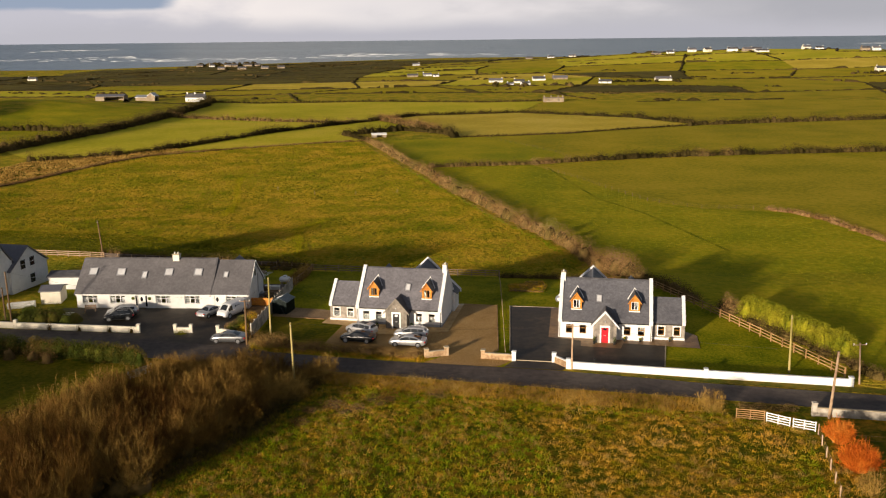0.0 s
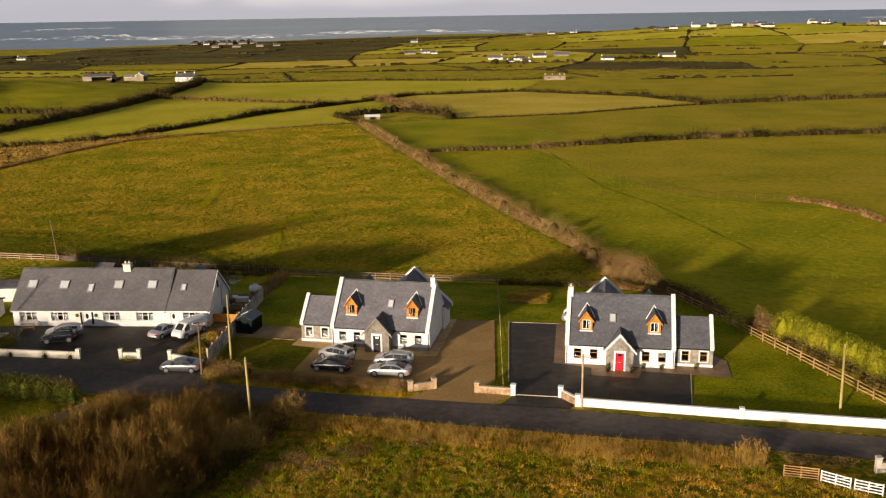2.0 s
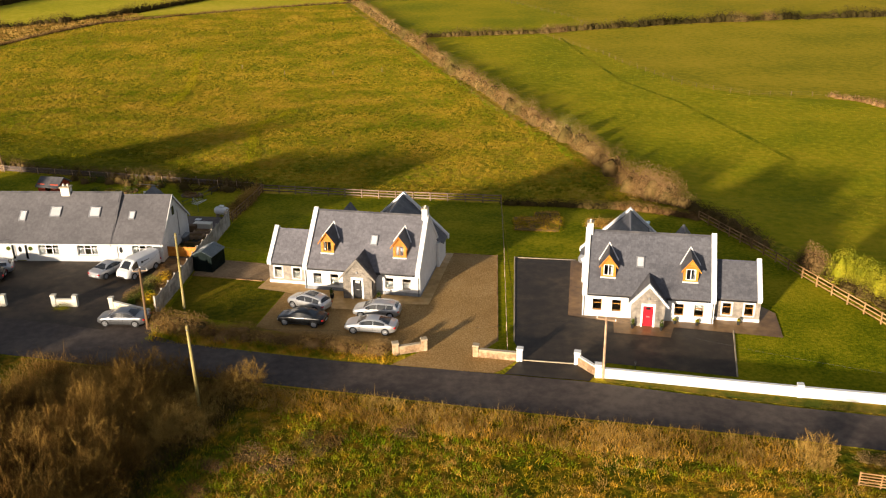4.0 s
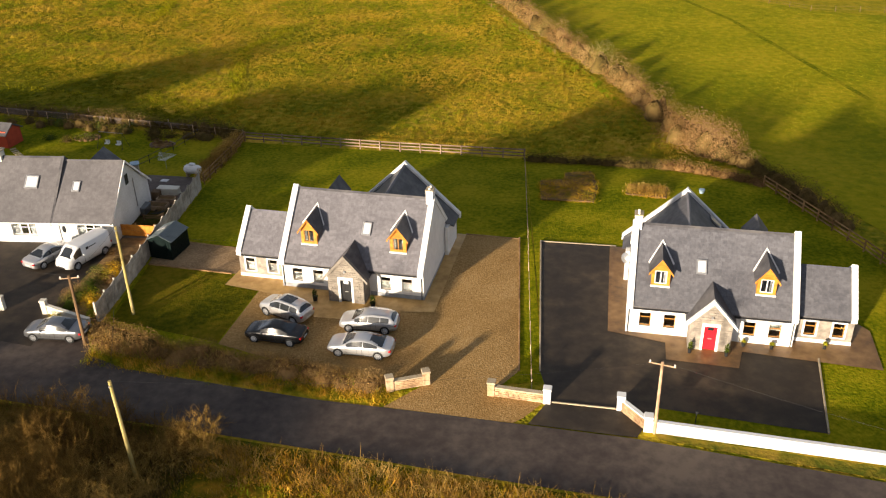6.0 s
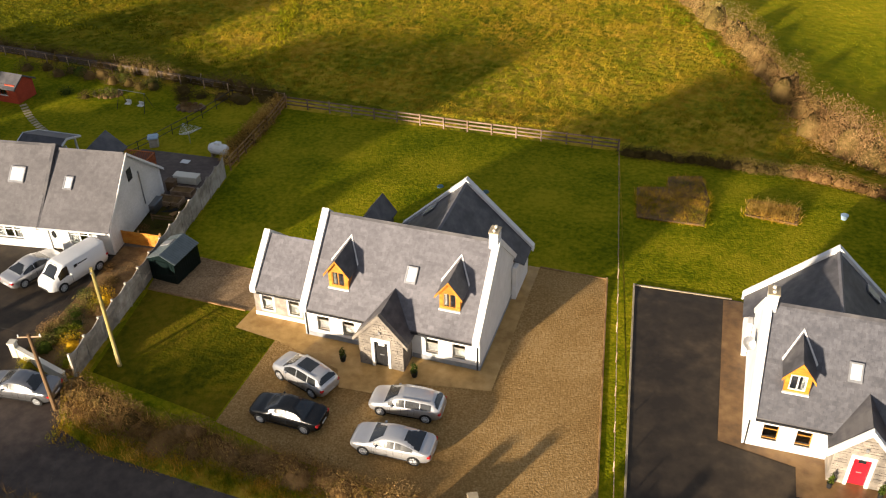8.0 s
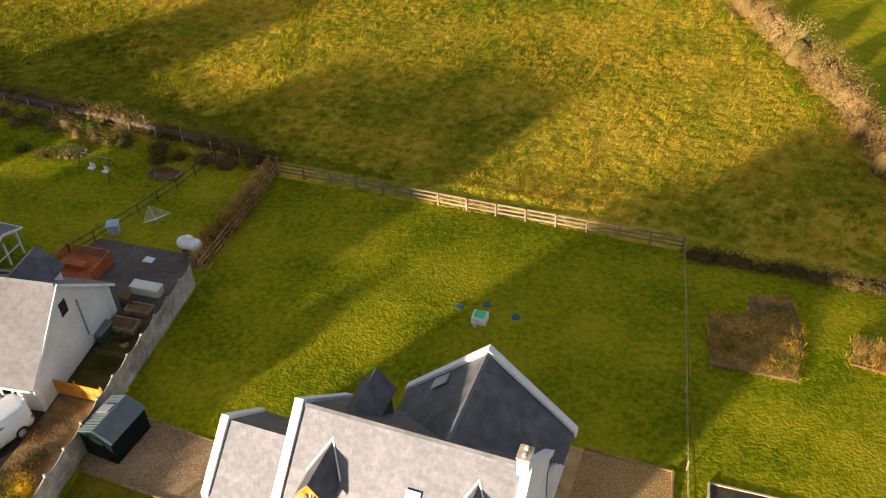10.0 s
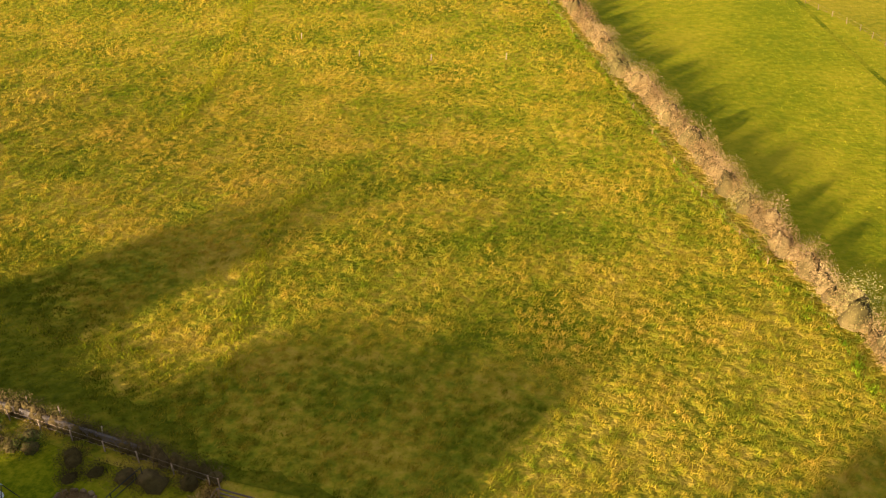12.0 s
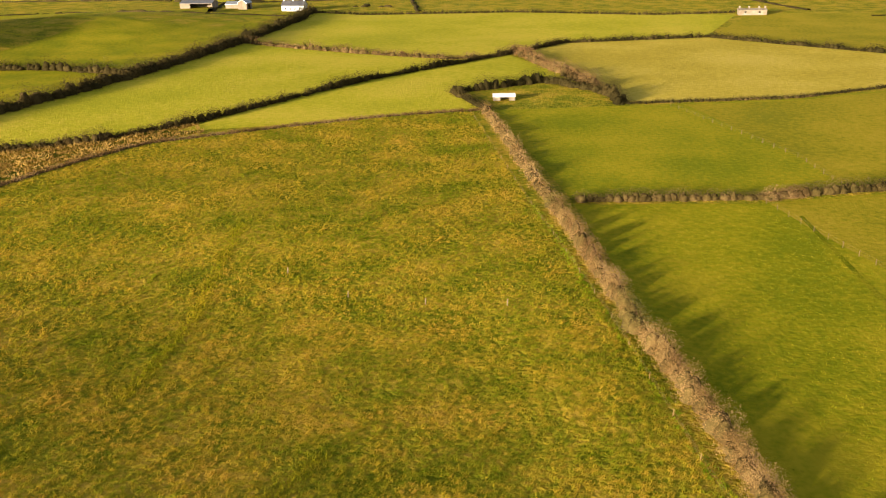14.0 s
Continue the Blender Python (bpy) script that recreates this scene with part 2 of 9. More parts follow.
RENDER = surf("white_rendered_wall", [(0.58, 0.575, 0.565), (0.68, 0.675, 0.665)], 1.5, 0.2, 0.85, 0.08, 20, spec=0.2)
CREAM = surf("cream_rendered_wall", [(0.60, 0.55, 0.45), (0.70, 0.65, 0.55)], 1.5, 0.2, 0.85, 0.08, 20, spec=0.2)
PLINTH = surf("grey_painted_plinth", [(0.20, 0.21, 0.23), (0.30, 0.31, 0.33)], 2.0, 0.2, 0.8, 0.1)
STONE = surf("stone_cladding", [(0.1386, 0.1214, 0.1062), (0.2028, 0.1771, 0.1487), (0.2778, 0.2427, 0.2038)], 3.0, 0.3, 0.9, 0.5, 9, piece=0.25)
STONEWALL = surf("brown_rubble_stone", [(0.2, 0.12, 0.0663), (0.34, 0.222, 0.125), (0.45, 0.324, 0.203)], 3.0, 0.3, 0.9, 0.6, 9, piece=0.35)
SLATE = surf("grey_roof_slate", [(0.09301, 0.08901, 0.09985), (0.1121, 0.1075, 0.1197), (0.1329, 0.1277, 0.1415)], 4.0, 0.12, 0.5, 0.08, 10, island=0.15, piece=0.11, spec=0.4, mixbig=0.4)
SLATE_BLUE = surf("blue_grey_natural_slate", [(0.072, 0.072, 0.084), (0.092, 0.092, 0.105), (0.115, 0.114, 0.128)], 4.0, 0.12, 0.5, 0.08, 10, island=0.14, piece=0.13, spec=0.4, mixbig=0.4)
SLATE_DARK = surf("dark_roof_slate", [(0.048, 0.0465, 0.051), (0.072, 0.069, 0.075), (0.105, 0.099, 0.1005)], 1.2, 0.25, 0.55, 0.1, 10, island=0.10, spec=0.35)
SLATE_PALE = surf("pale_fibre_slate", [(0.08824, 0.08287, 0.08655), (0.1056, 0.09927, 0.1036), (0.1252, 0.1177, 0.1229)], 3.0, 0.15, 0.5, 0.08, 10, island=0.08, spec=0.4, mixbig=0.4)
TIMBER = surf("orange_stained_timber", [(0.3444, 0.114, 0.009594), (0.4592, 0.1747, 0.01919), (0.5084, 0.228, 0.03198)], 2.0, 0.3, 0.6, 0.15, 8, stretch=(1, 1, 4))
FRAMEWOOD = surf("golden_timber_frame", [(0.3, 0.13, 0.0234), (0.42, 0.194, 0.039)], 3.0, 0.3, 0.5, 0.1)
DECKWOOD = surf("red_brown_decking", [(0.338, 0.0842, 0.0203), (0.468, 0.132, 0.0355)], 2.0, 0.3, 0.7, 0.2, 8)
FENCEWOOD = surf("weathered_fence_timber", [(0.2348, 0.1476, 0.0888), (0.3526, 0.237, 0.1488), (0.4532, 0.319, 0.2072)], 2.0, 0.3, 0.85, 0.2, 10, piece=0.2)
PALERAIL = surf("pale_pinkish_fence_rail", [(0.15, 0.092, 0.066), (0.19, 0.126, 0.094), (0.235, 0.166, 0.130)], 2.0, 0.3, 0.8, 0.15, 10, piece=0.18)
FENCEBROWN = surf("brown_fence_timber", [(0.16, 0.0833, 0.0312), (0.28, 0.157, 0.0624), (0.38, 0.231, 0.101)], 2.0, 0.3, 0.85, 0.2, 10, piece=0.2)
POLEWOOD = surf("weathered_pole_wood", [(0.22, 0.176, 0.0546), (0.34, 0.268, 0.0936), (0.42, 0.333, 0.156)], 2.0, 0.3, 0.85, 0.2, 10, stretch=(1, 1, 0.2))
POLEDARK = surf("dark_pole_wood", [(0.09, 0.0509, 0.0234), (0.17, 0.102, 0.0507)], 2.0, 0.3, 0.85, 0.2, 10, stretch=(1, 1, 0.2))
PANELWALL = surf("grey_concrete_panel", [(0.22, 0.19, 0.155), (0.34, 0.30, 0.25), (0.44, 0.40, 0.34)], 1.5, 0.25, 0.9, 0.2, 12, piece=0.15)
WHITEPAINT = surf("white_paint", [(0.62, 0.615, 0.60), (0.72, 0.715, 0.70)], 2.0, 0.2, 0.6, 0.05)
GREENMETAL = surf("dark_green_sheet_metal", [(0.002, 0.006, 0.006), (0.0036, 0.0096, 0.0092)], 1.5, 0.2, 0.35, 0, spec=0.2)
BLACK = surf("black_plastic", [(0.010, 0.010, 0.011), (0.018, 0.018, 0.019)], 3.0, 0.2, 0.5, 0)
REDDOOR = surf("red_painted_door", [(0.40, 0.009, 0.018), (0.50, 0.014, 0.024)], 2.0, 0.2, 0.4, 0.03)
REDBRICK = surf("red_painted_boards", [(0.36, 0.045, 0.02), (0.48, 0.07, 0.03)], 2.0, 0.2, 0.7, 0.1)
METAL = surf("galvanised_metal", [(0.34, 0.34, 0.35), (0.46, 0.46, 0.47)], 3.0, 0.2, 0.4, 0.05, metal=0.7)
SOIL = surf("dead_plant_bed", [(0.1, 0.0601, 0.0234), (0.18, 0.102, 0.039), (0.26, 0.157, 0.0624)], 1.5, 0.3, 1.0, 0.8, 6)
SEA = surf("grey_green_sea", [(0.022, 0.048, 0.064), (0.042, 0.078, 0.098), (0.075, 0.118, 0.135)], 0.010, 0.25, 0.28, 0.8, 0.08, stretch=(0.25, 1, 1), spec=0.5)
FOAM = surf("breaking_foam", [(0.75, 0.78, 0.80), (0.85, 0.87, 0.88)], 0.05, 0.3, 0.9, 0)
BLUETARP = surf("pale_blue_cover", [(0.22, 0.32, 0.42), (0.34, 0.45, 0.55)], 3.0, 0.3, 0.6, 0.1)
GREENLID = surf("green_plastic_lid", [(0.05, 0.42, 0.16), (0.09, 0.52, 0.22)], 3.0, 0.3, 0.5, 0)
FARWALL = surf("whitewashed_wall", [(0.607, 0.599, 0.574), (0.672, 0.664, 0.64)], 0.6, 0.2, 0.9, 0.05, spec=0.1)
RUIN = surf("old_stone_wall", [(0.20, 0.15, 0.10), (0.32, 0.26, 0.19)], 0.6, 0.3, 0.95, 0.3, spec=0.1)


def paint(name, col, metal=0.5, rough=0.32):
    return surf(name, [tuple(0.9 * c for c in col), col], 1.0, 0.3, rough, 0, metal=metal, spec=0.5, coat=0.5)


SILVER = paint("silver_car_paint", (0.52, 0.52, 0.535), 0.62, 0.3)
GREYCAR = paint("grey_car_paint", (0.20, 0.205, 0.22), 0.7, 0.28)
BLACKCAR = surf("black_car_paint", [(0.006, 0.007, 0.009), (0.010, 0.011, 0.013)], 1.0, 0.3, 0.22, 0, spec=0.35)
WHITEVAN = paint("white_van_paint", (0.66, 0.66, 0.66), 0.0, 0.4)
TYRE = surf("black_tyre_rubber", [(0.012, 0.012, 0.012), (0.02, 0.02, 0.02)], 8.0, 0.2, 0.9, 0)
REDLAMP = surf("red_tail_lamp", [(0.40, 0.01, 0.01), (0.5, 0.015, 0.015)], 8.0, 0.2, 0.2, 0, spec=0.5)
CLEARLAMP = surf("clear_headlamp", [(0.5, 0.52, 0.55), (0.65, 0.66, 0.68)], 8.0, 0.2, 0.15, 0, spec=0.6)
CARGLASS = surf("dark_car_glass", [(0.010, 0.012, 0.014), (0.018, 0.020, 0.022)], 2.0, 0.2, 0.17, 0, spec=0.8)
PALEFRAME = surf("pale_timber_frame", [(0.36, 0.31, 0.25), (0.46, 0.41, 0.34)], 3.0, 0.3, 0.5, 0.1)
# moss colour taken darker, so it also carries the shade on these lawns
MOSS_SHADE_LAWN = surf("mossy_shaded_lawn", [(0.0507, 0.05772, 0.002434), (0.1053, 0.0936, 0.004259), (0.1638, 0.1193, 0.008502)], 1.6, 0.1, 1.0, 0.7, 5.0, spec=0.03)
SHEDROOF = surf("grey_green_sheet_roof", [(0.07, 0.09, 0.095), (0.11, 0.13, 0.135)], 1.5, 0.2, 0.4, 0, spec=0.5)
LIDBLUE = surf("dark_teal_lid", [(0.02, 0.06, 0.075), (0.035, 0.085, 0.10)], 3.0, 0.3, 0.6, 0)
GLASS = bpy.data.materials.new("window_glass")
GLASS.use_nodes = True
gb = GLASS.node_tree.nodes["Principled BSDF"]
gb.inputs["Base Color"].default_value = (0.86, 0.90, 0.91, 1)
gb.inputs["Transmission Weight"].default_value, gb.inputs["Roughness"].default_value, gb.inputs["IOR"].default_value = 1.0, 0.03, 1.45
BLIND = surf("pale_window_blind", [(0.50, 0.49, 0.47), (0.60, 0.59, 0.57)], 2.0, 0.2, 0.9, 0)


# ---- builders ----
def mesh_of(name, bm):
    me = bpy.data.meshes.new(name)
    bm.to_mesh(me)
    bm.free()
    return me


def part(name, bm, material, parent, label="", kind=""):
    """One bmesh as one mesh object under a thing or a part."""
    ob = new(name, mesh_of(name, bm))
    ob.data.materials.append(material)
    ob.parent = parent
    return tagged(ob, label, kind=kind)


def thing(name, m, label, category, group="", kind=""):
    ob = new(name)
    ob.empty_display_size = 0.3
    ob.matrix_world = m
    return tagged(ob, label, category, group, kind)


def solid(name, bm, material, m, label, category="", group="", kind=""):
    """A top-level thing of one mesh."""
    ob = new(name, mesh_of(name, bm))
    ob.data.materials.append(material)
    ob.matrix_world = m
    return tagged(ob, label, category, group, kind)


def box(bm, x0, x1, y0, y1, z0, z1, bevel=0.0):
    made = bmesh.ops.create_cube(bm, size=1)["verts"]
    for v in made:
        v.co = Vector((x0 + (v.co.x + 0.5) * (x1 - x0), y0 + (v.co.y + 0.5) * (y1 - y0), z0 + (v.co.z + 0.5) * (z1 - z0)))
    if bevel:
        edges = list({e for v in made for e in v.link_edges})
        bmesh.ops.bevel(bm, geom=edges, offset=bevel, segments=1, affect="EDGES")
    return bm


def cube(x0, x1, y0, y1, z0, z1, bevel=0.0):
    return box(bmesh.new(), x0, x1, y0, y1, z0, z1, bevel)


def prism(bm, pts, vec):
    """Closed solid: the polygon pts (3D) pushed along vec."""
    a = [bm.verts.new(p) for p in pts]
    b = [bm.verts.new(Vector(p) + Vector(vec)) for p in pts]
    faces = [bm.faces.new(a), bm.faces.new(b[::-1])]
    for i in range(len(pts)):
        j = (i + 1) % len(pts)
        faces.append(bm.faces.new((a[j], a[i], b[i], b[j])))
    bmesh.ops.recalc_face_normals(bm, faces=faces)
    return bm


def rod(bm, p, q, r0, r1=None, sides=6):
    """A tapered round bar from p to q."""
    p, q = Vector(p), Vector(q)
    made = bmesh.ops.create_cone(bm, cap_ends=True, segments=sides, radius1=r0, radius2=r0 if r1 is None else r1, depth=(q - p).length)["verts"]
    turn = (q - p).to_track_quat("Z", "Y").to_matrix().to_4x4()
    bmesh.ops.transform(bm, matrix=Matrix.Translation((p + q) / 2) @ turn, verts=made)
    return bm


def pierced(bm, x0, x1, z0, z1, y0, y1, holes):
    """A wall along x with rectangular holes (xa, xb, za, zb) going through it, as one closed mesh."""
    xs = sorted({x0, x1, *(h[0] for h in holes), *(h[1] for h in holes)})
    zs = sorted({z0, z1, *(h[2] for h in holes), *(h[3] for h in holes)})
    nx, nz = len(xs) - 1, len(zs) - 1

    def full(i, k):
        if not (0 <= i < nx and 0 <= k < nz):
            return False
        mx, mz = (xs[i] + xs[i + 1]) / 2, (zs[k] + zs[k + 1]) / 2
        return not any(h[0] < mx < h[1] and h[2] < mz < h[3] for h in holes)
    at_, made = {}, []

    def vert(i, k, y):
        if (i, k, y) not in at_:
            at_[i, k, y] = bm.verts.new((xs[i], y, zs[k]))
        return at_[i, k, y]
    for i in range(nx):
        for k in range(nz):
            if full(i, k):
                made.append(bm.faces.new([vert(i, k, y0), vert(i + 1, k, y0), vert(i + 1, k + 1, y0), vert(i, k + 1, y0)]))
                made.append(bm.faces.new([vert(i, k, y1), vert(i, k + 1, y1), vert(i + 1, k + 1, y1), vert(i + 1, k, y1)]))
                for di, dk, a, b in ((-1, 0, (i, k), (i, k + 1)), (1, 0, (i + 1, k), (i + 1, k + 1)), (0, -1, (i, k), (i + 1, k)), (0, 1, (i, k + 1), (i + 1, k + 1))):
                    if not full(i + di, k + dk):
                        made.append(bm.faces.new([vert(*a, y0), vert(*b, y0), vert(*b, y1), vert(*a, y1)]))
    bmesh.ops.recalc_face_normals(bm, faces=made)
    return bm


def soup(name, verts, faces, material, label, category="", kind="stuff", m=None, parent=None, flat=False):
    """Many small pieces as one mesh."""
    me = bpy.data.meshes.new(name)
    verts, faces = np.asarray(verts, dtype=np.float32), np.asarray(faces, dtype=np.int32)
    k = faces.shape[1]
    me.vertices.add(len(verts))
    me.vertices.foreach_set("co", verts.ravel())
    me.loops.add(faces.size)
    me.loops.foreach_set("vertex_index", faces.ravel())
    me.polygons.add(len(faces))
    me.polygons.foreach_set("loop_start", np.arange(0, faces.size, k, dtype=np.int32))
    if flat:
        me.polygons.foreach_set("use_smooth", np.zeros(len(faces), dtype=bool))
    me.update(calc_edges=True)
    me.materials.append(material)
    ob = new(name, me)
    if m is not None:
        ob.matrix_world = m
    if parent is not None:
        ob.parent = parent
    return tagged(ob, label, category, kind=kind)


# ---- terrain ----
GY = [-3000, 126, 140, 152, 170, 214, 262, 310, 400, 560, 680, 1000, 1250, 1340, 1400, 1600, 7000]
GZ = [0, 0, -0.6, -1.7, -2.0, -2.7, -3.7, -4.2, -5.0, -8.4, -9.2, -9.6, -10.4, -11.4, -12.6, -16, -40]


def height(x, y):
    """The ground's height: level by the road, falling gently to the sea, with a low rise towards the far village."""
    x, y = np.asarray(x, dtype=float), np.asarray(y, dtype=float)
    shore = y - np.clip(0.8 * (x + 560), 0, 430)
    z = np.interp(np.where(y > 1000, np.maximum(1000, shore), y), GY, GZ)
    rise = 21 * np.exp(-(((x - 470) / 420) ** 2) - ((y - 1230) / 260) ** 2)
    # unseen hill, added to throw its shadow across the mound
    shade_hill = 28 * np.exp(-(((x + 325) / 46) ** 2) - ((y - 450) / 56) ** 2)
    mound = 8.5 * np.exp(-(((x + 268) / 66) ** 2) - ((y - 560) / 62) ** 2)
    roll = 1.2 * np.sin(x / 90 + 1.3) * np.sin(y / 110) * np.clip((y - 420) / 200, 0, 1) * np.clip((1500 - y) / 200, 0, 1)
    # the long pasture: a shallow dip across its middle
    bound = np.interp(y, (158, 191, 225, 271, 294), (26, 17, 6.5, -7, -14))
    side = np.clip((bound - 4 - x) / 18, 0, 1) * np.clip((x + 150) / 40, 0, 1)
    dip = np.cos(np.clip((y - 176 + 0.2 * (x + 30)) / 110, 0, 1) * 2 * np.pi) - 1
    swell = (0.5 + 0.42 * np.clip((-12 - x) / 35, 0, 1)) * dip * side * side * (3 - 2 * side)
    return z + rise * (y > 420) + shade_hill + mound * np.clip((y - 400) / 60, 0, 1) + roll + swell


def hz(x, y):
    return float(height(x, y))


def lines(near0, near1, step, far0, far1, grow=1.12):
    mid = list(np.arange(near0, near1 + 0.1, step))
    up, s = [near1], step
    while up[-1] < far1:
        s = min(s * grow, 60 if up[-1] < 2200 else 600)
        up.append(up[-1] + s)
    down, s = [near0], step
    while down[-1] > far0:
        s = min(s * grow, 60 if down[-1] > -1500 else 600)
        down.append(down[-1] - s)
    return np.array(down[:0:-1] + mid + up[1:])


gx, gy = lines(-80, 80, 4, -5200, 5200), lines(100, 320, 2, -1500, 6800)
GXX, GYY = np.meshgrid(gx, gy)
gv = np.stack([GXX, GYY, height(GXX, GYY)], -1).reshape(-1, 3)
ci = np.arange(len(gx) * len(gy)).reshape(len(gy), len(gx))
gf = np.stack([ci[:-1, :-1], ci[:-1, 1:], ci[1:, 1:], ci[1:, :-1]], -1).reshape(-1, 4)
soup("ground", gv, gf, GRASS_GOLD, "olive and gold rough pasture falling gently to the sea", "ground", "structure")


def drape(name, outline, lift, material, label, category="ground"):
    """A thin sheet over the ground inside an outline, cut along the ground's own lines."""
    bm = bmesh.new()
    bm.faces.new([bm.verts.new((x, y, 0)) for x, y in outline])
    ys, xs = [p[1] for p in outline], [p[0] for p in outline]
    if max(ys) > 126:
        for y in gy[(gy > min(ys)) & (gy < max(ys))]:
            bmesh.ops.bisect_plane(bm, geom=bm.verts[:] + bm.edges[:] + bm.faces[:], plane_co=(0, y, 0), plane_no=(0, 1, 0))
        for x in gx[(gx > min(xs)) & (gx < max(xs))] if max(ys) > 400 else ():
            bmesh.ops.bisect_plane(bm, geom=bm.verts[:] + bm.edges[:] + bm.faces[:], plane_co=(x, 0, 0), plane_no=(1, 0, 0))
    bmesh.ops.triangulate(bm, faces=bm.faces[:])
    for v in bm.verts:
        v.co.z = hz(v.co.x, v.co.y) + lift
    bmesh.ops.recalc_face_normals(bm, faces=bm.faces[:])
    if sum(f.normal.z for f in bm.faces) < 0:
        bmesh.ops.reverse_faces(bm, faces=bm.faces[:])
    return solid(name, bm, material, Matrix(), label, category, kind="structure")


# sea
sx, sy = np.linspace(-5200, 5200, 27), np.linspace(1100, 6800, 20)
SXX, SYY = np.meshgrid(sx, sy)
si = np.arange(SXX.size).reshape(SXX.shape)
soup("water", np.stack([SXX, SYY, np.full(SXX.shape, -12.0)], -1).reshape(-1, 3), np.stack([si[:-1, :-1], si[:-1, 1:], si[1:, 1:], si[1:, :-1]], -1).reshape(-1, 4), SEA, "grey-green choppy sea reaching the horizon", "sea", "structure")

# road and plots
NORTH = [(-400, 178), (-150, 133), (-61, 117.9), (-42, 115.75), (-36, 115.5), (-30.2, 114.8), (-26.5, 113.2), (-24.6, 109.5), (-21.5, 108), (-13.2, 106.1), (-6.8, 104.7), (2, 103.3), (14.5, 101.1), (30, 97.2), (45.7, 94.0), (120, 80), (400, 20)]
SOUTH = [(-400, 172), (-150, 127.5), (-58.5, 111), (-36.8, 106), (-19.5, 102.3), (-11.8, 100.8), (-4.5, 99.3), (2.9, 97.7), (14.5, 95.4), (26.6, 93.2), (40, 90.2), (47.7, 88.8), (120, 74.6), (400, 14)]
drape("meadow_south", [(-400, -300), (400, -300)] + [(x, y - 0.2) for x, y in SOUTH[::-1]], 0.015, GRASS_SOUTH, "tussocky brown and green meadow beside the road", "meadow")
drape("road", NORTH + SOUTH[::-1], 0.04, ASPHALT, "narrow dark asphalt country road", "road")
drape("lawn_left", [(-25.2, 113.6), (-24.2, 155), (9.1, 149.2), (8.9, 107), (-2, 105.7), (-15, 110.5)], 0.03, LAWN, "mown green lawn round a white cottage", "lawn")
drape("lawn_front", [(-24.9, 114.4), (-24.7, 123.0), (-17.1, 121.4), (-14.1, 119), (-15.6, 111.4)], 0.045, MOSS_SHADE_LAWN, "mossy front lawn darkened for shade beside the forecourt", "lawn")
drape("lawn_right", [(9.0, 107.5), (9.2, 149), (24, 145.6), (33.5, 140), (38.5, 124), (44.5, 107), (47.2, 97.6), (31, 99.4), (15.8, 102.4)], 0.03, LAWN, "mown green lawn beside a white cottage", "lawn")
drape("lawn_bungalow", [(-66, 137), (-66, 166), (-24.4, 155.4), (-25.2, 128), (-58, 128)], 0.03, LAWN, "green back lawn behind a long bungalow", "lawn")
# the corner lawn's shade is put into its dark colour
drape("lawn_corner", [(-64, 109.5), (-38.5, 103.2), (-37, 100), (-47, 86), (-66, 84)], 0.03, MOSS_SHADE_LAWN, "green garden lawn darkened for shade behind a hedge", "lawn")
drape("gravel_drive", [(-15.5, 111.2), (-14, 119), (-12, 124), (2.9, 129), (7.8, 128.1), (7.2, 108.2), (5.2, 105.6), (8.7, 104.6), (7.3, 103.0), (6.6, 102.5), (-2.2, 104.0), (0.6, 106.6), (-2.2, 106.4), (-10.9, 109.3)], 0.06, GRAVEL, "brown gravel forecourt with parked cars", "driveway")
drape("gravel_path", [(-25, 127.8), (-15, 125.4), (-15, 121.2), (-24.8, 123.1)], 0.06, GRAVEL_WET, "tan gravel path between shed and cottage", "path")
drape("tarmac_drive", [(9.8, 127.5), (17.2, 126.5), (19, 112), (28.9, 110), (27.0, 101.8), (16.5, 104.2), (14.6, 101.2), (7.6, 102.4), (9.2, 105), (8.7, 108.2)], 0.06, TARMAC, "dark wet tarmac driveway", "driveway")
drape("tarmac_yard", [(-58.5, 118.6), (-57, 127.8), (-29, 127), (-27.0, 122), (-30.2, 115.6), (-29.8, 110.7), (-42, 113.7), (-42, 116.2)], 0.05, TARMAC, "dark wet tarmac forecourt of the bungalow", "driveway")
drape("tarmac_back_yard", [(-34.4, 144.2), (-25.6, 143.0), (-26.0, 127), (-29.5, 127), (-29.5, 137), (-36.2, 137.4), (-36.4, 139.4)], 0.06, YARD, "grey back yard beside the bungalow", "yard")
drape("concrete_apron_left", [(-17.1, 119.7), (-13.9, 118.7), (-9.2, 116.5), (-8.8, 114.9), (-4.4, 114.4), (-4.2, 115.8), (0.7, 115.7), (3.0, 128.9), (1.2, 129.3), (-16.2, 123)], 0.10, CONCRETE, "damp ochre concrete apron round the cottage", "path")
drape("concrete_apron_right", [(14.1, 113.3), (18.2, 111.8), (17.9, 109.7), (22.9, 108.7), (23.6, 110.7), (33.0, 108.6), (33.8, 113.5), (31, 118), (17, 126.4), (15.8, 126.5)], 0.10, CONCRETE_B, "damp brown concrete apron round the cottage", "path")

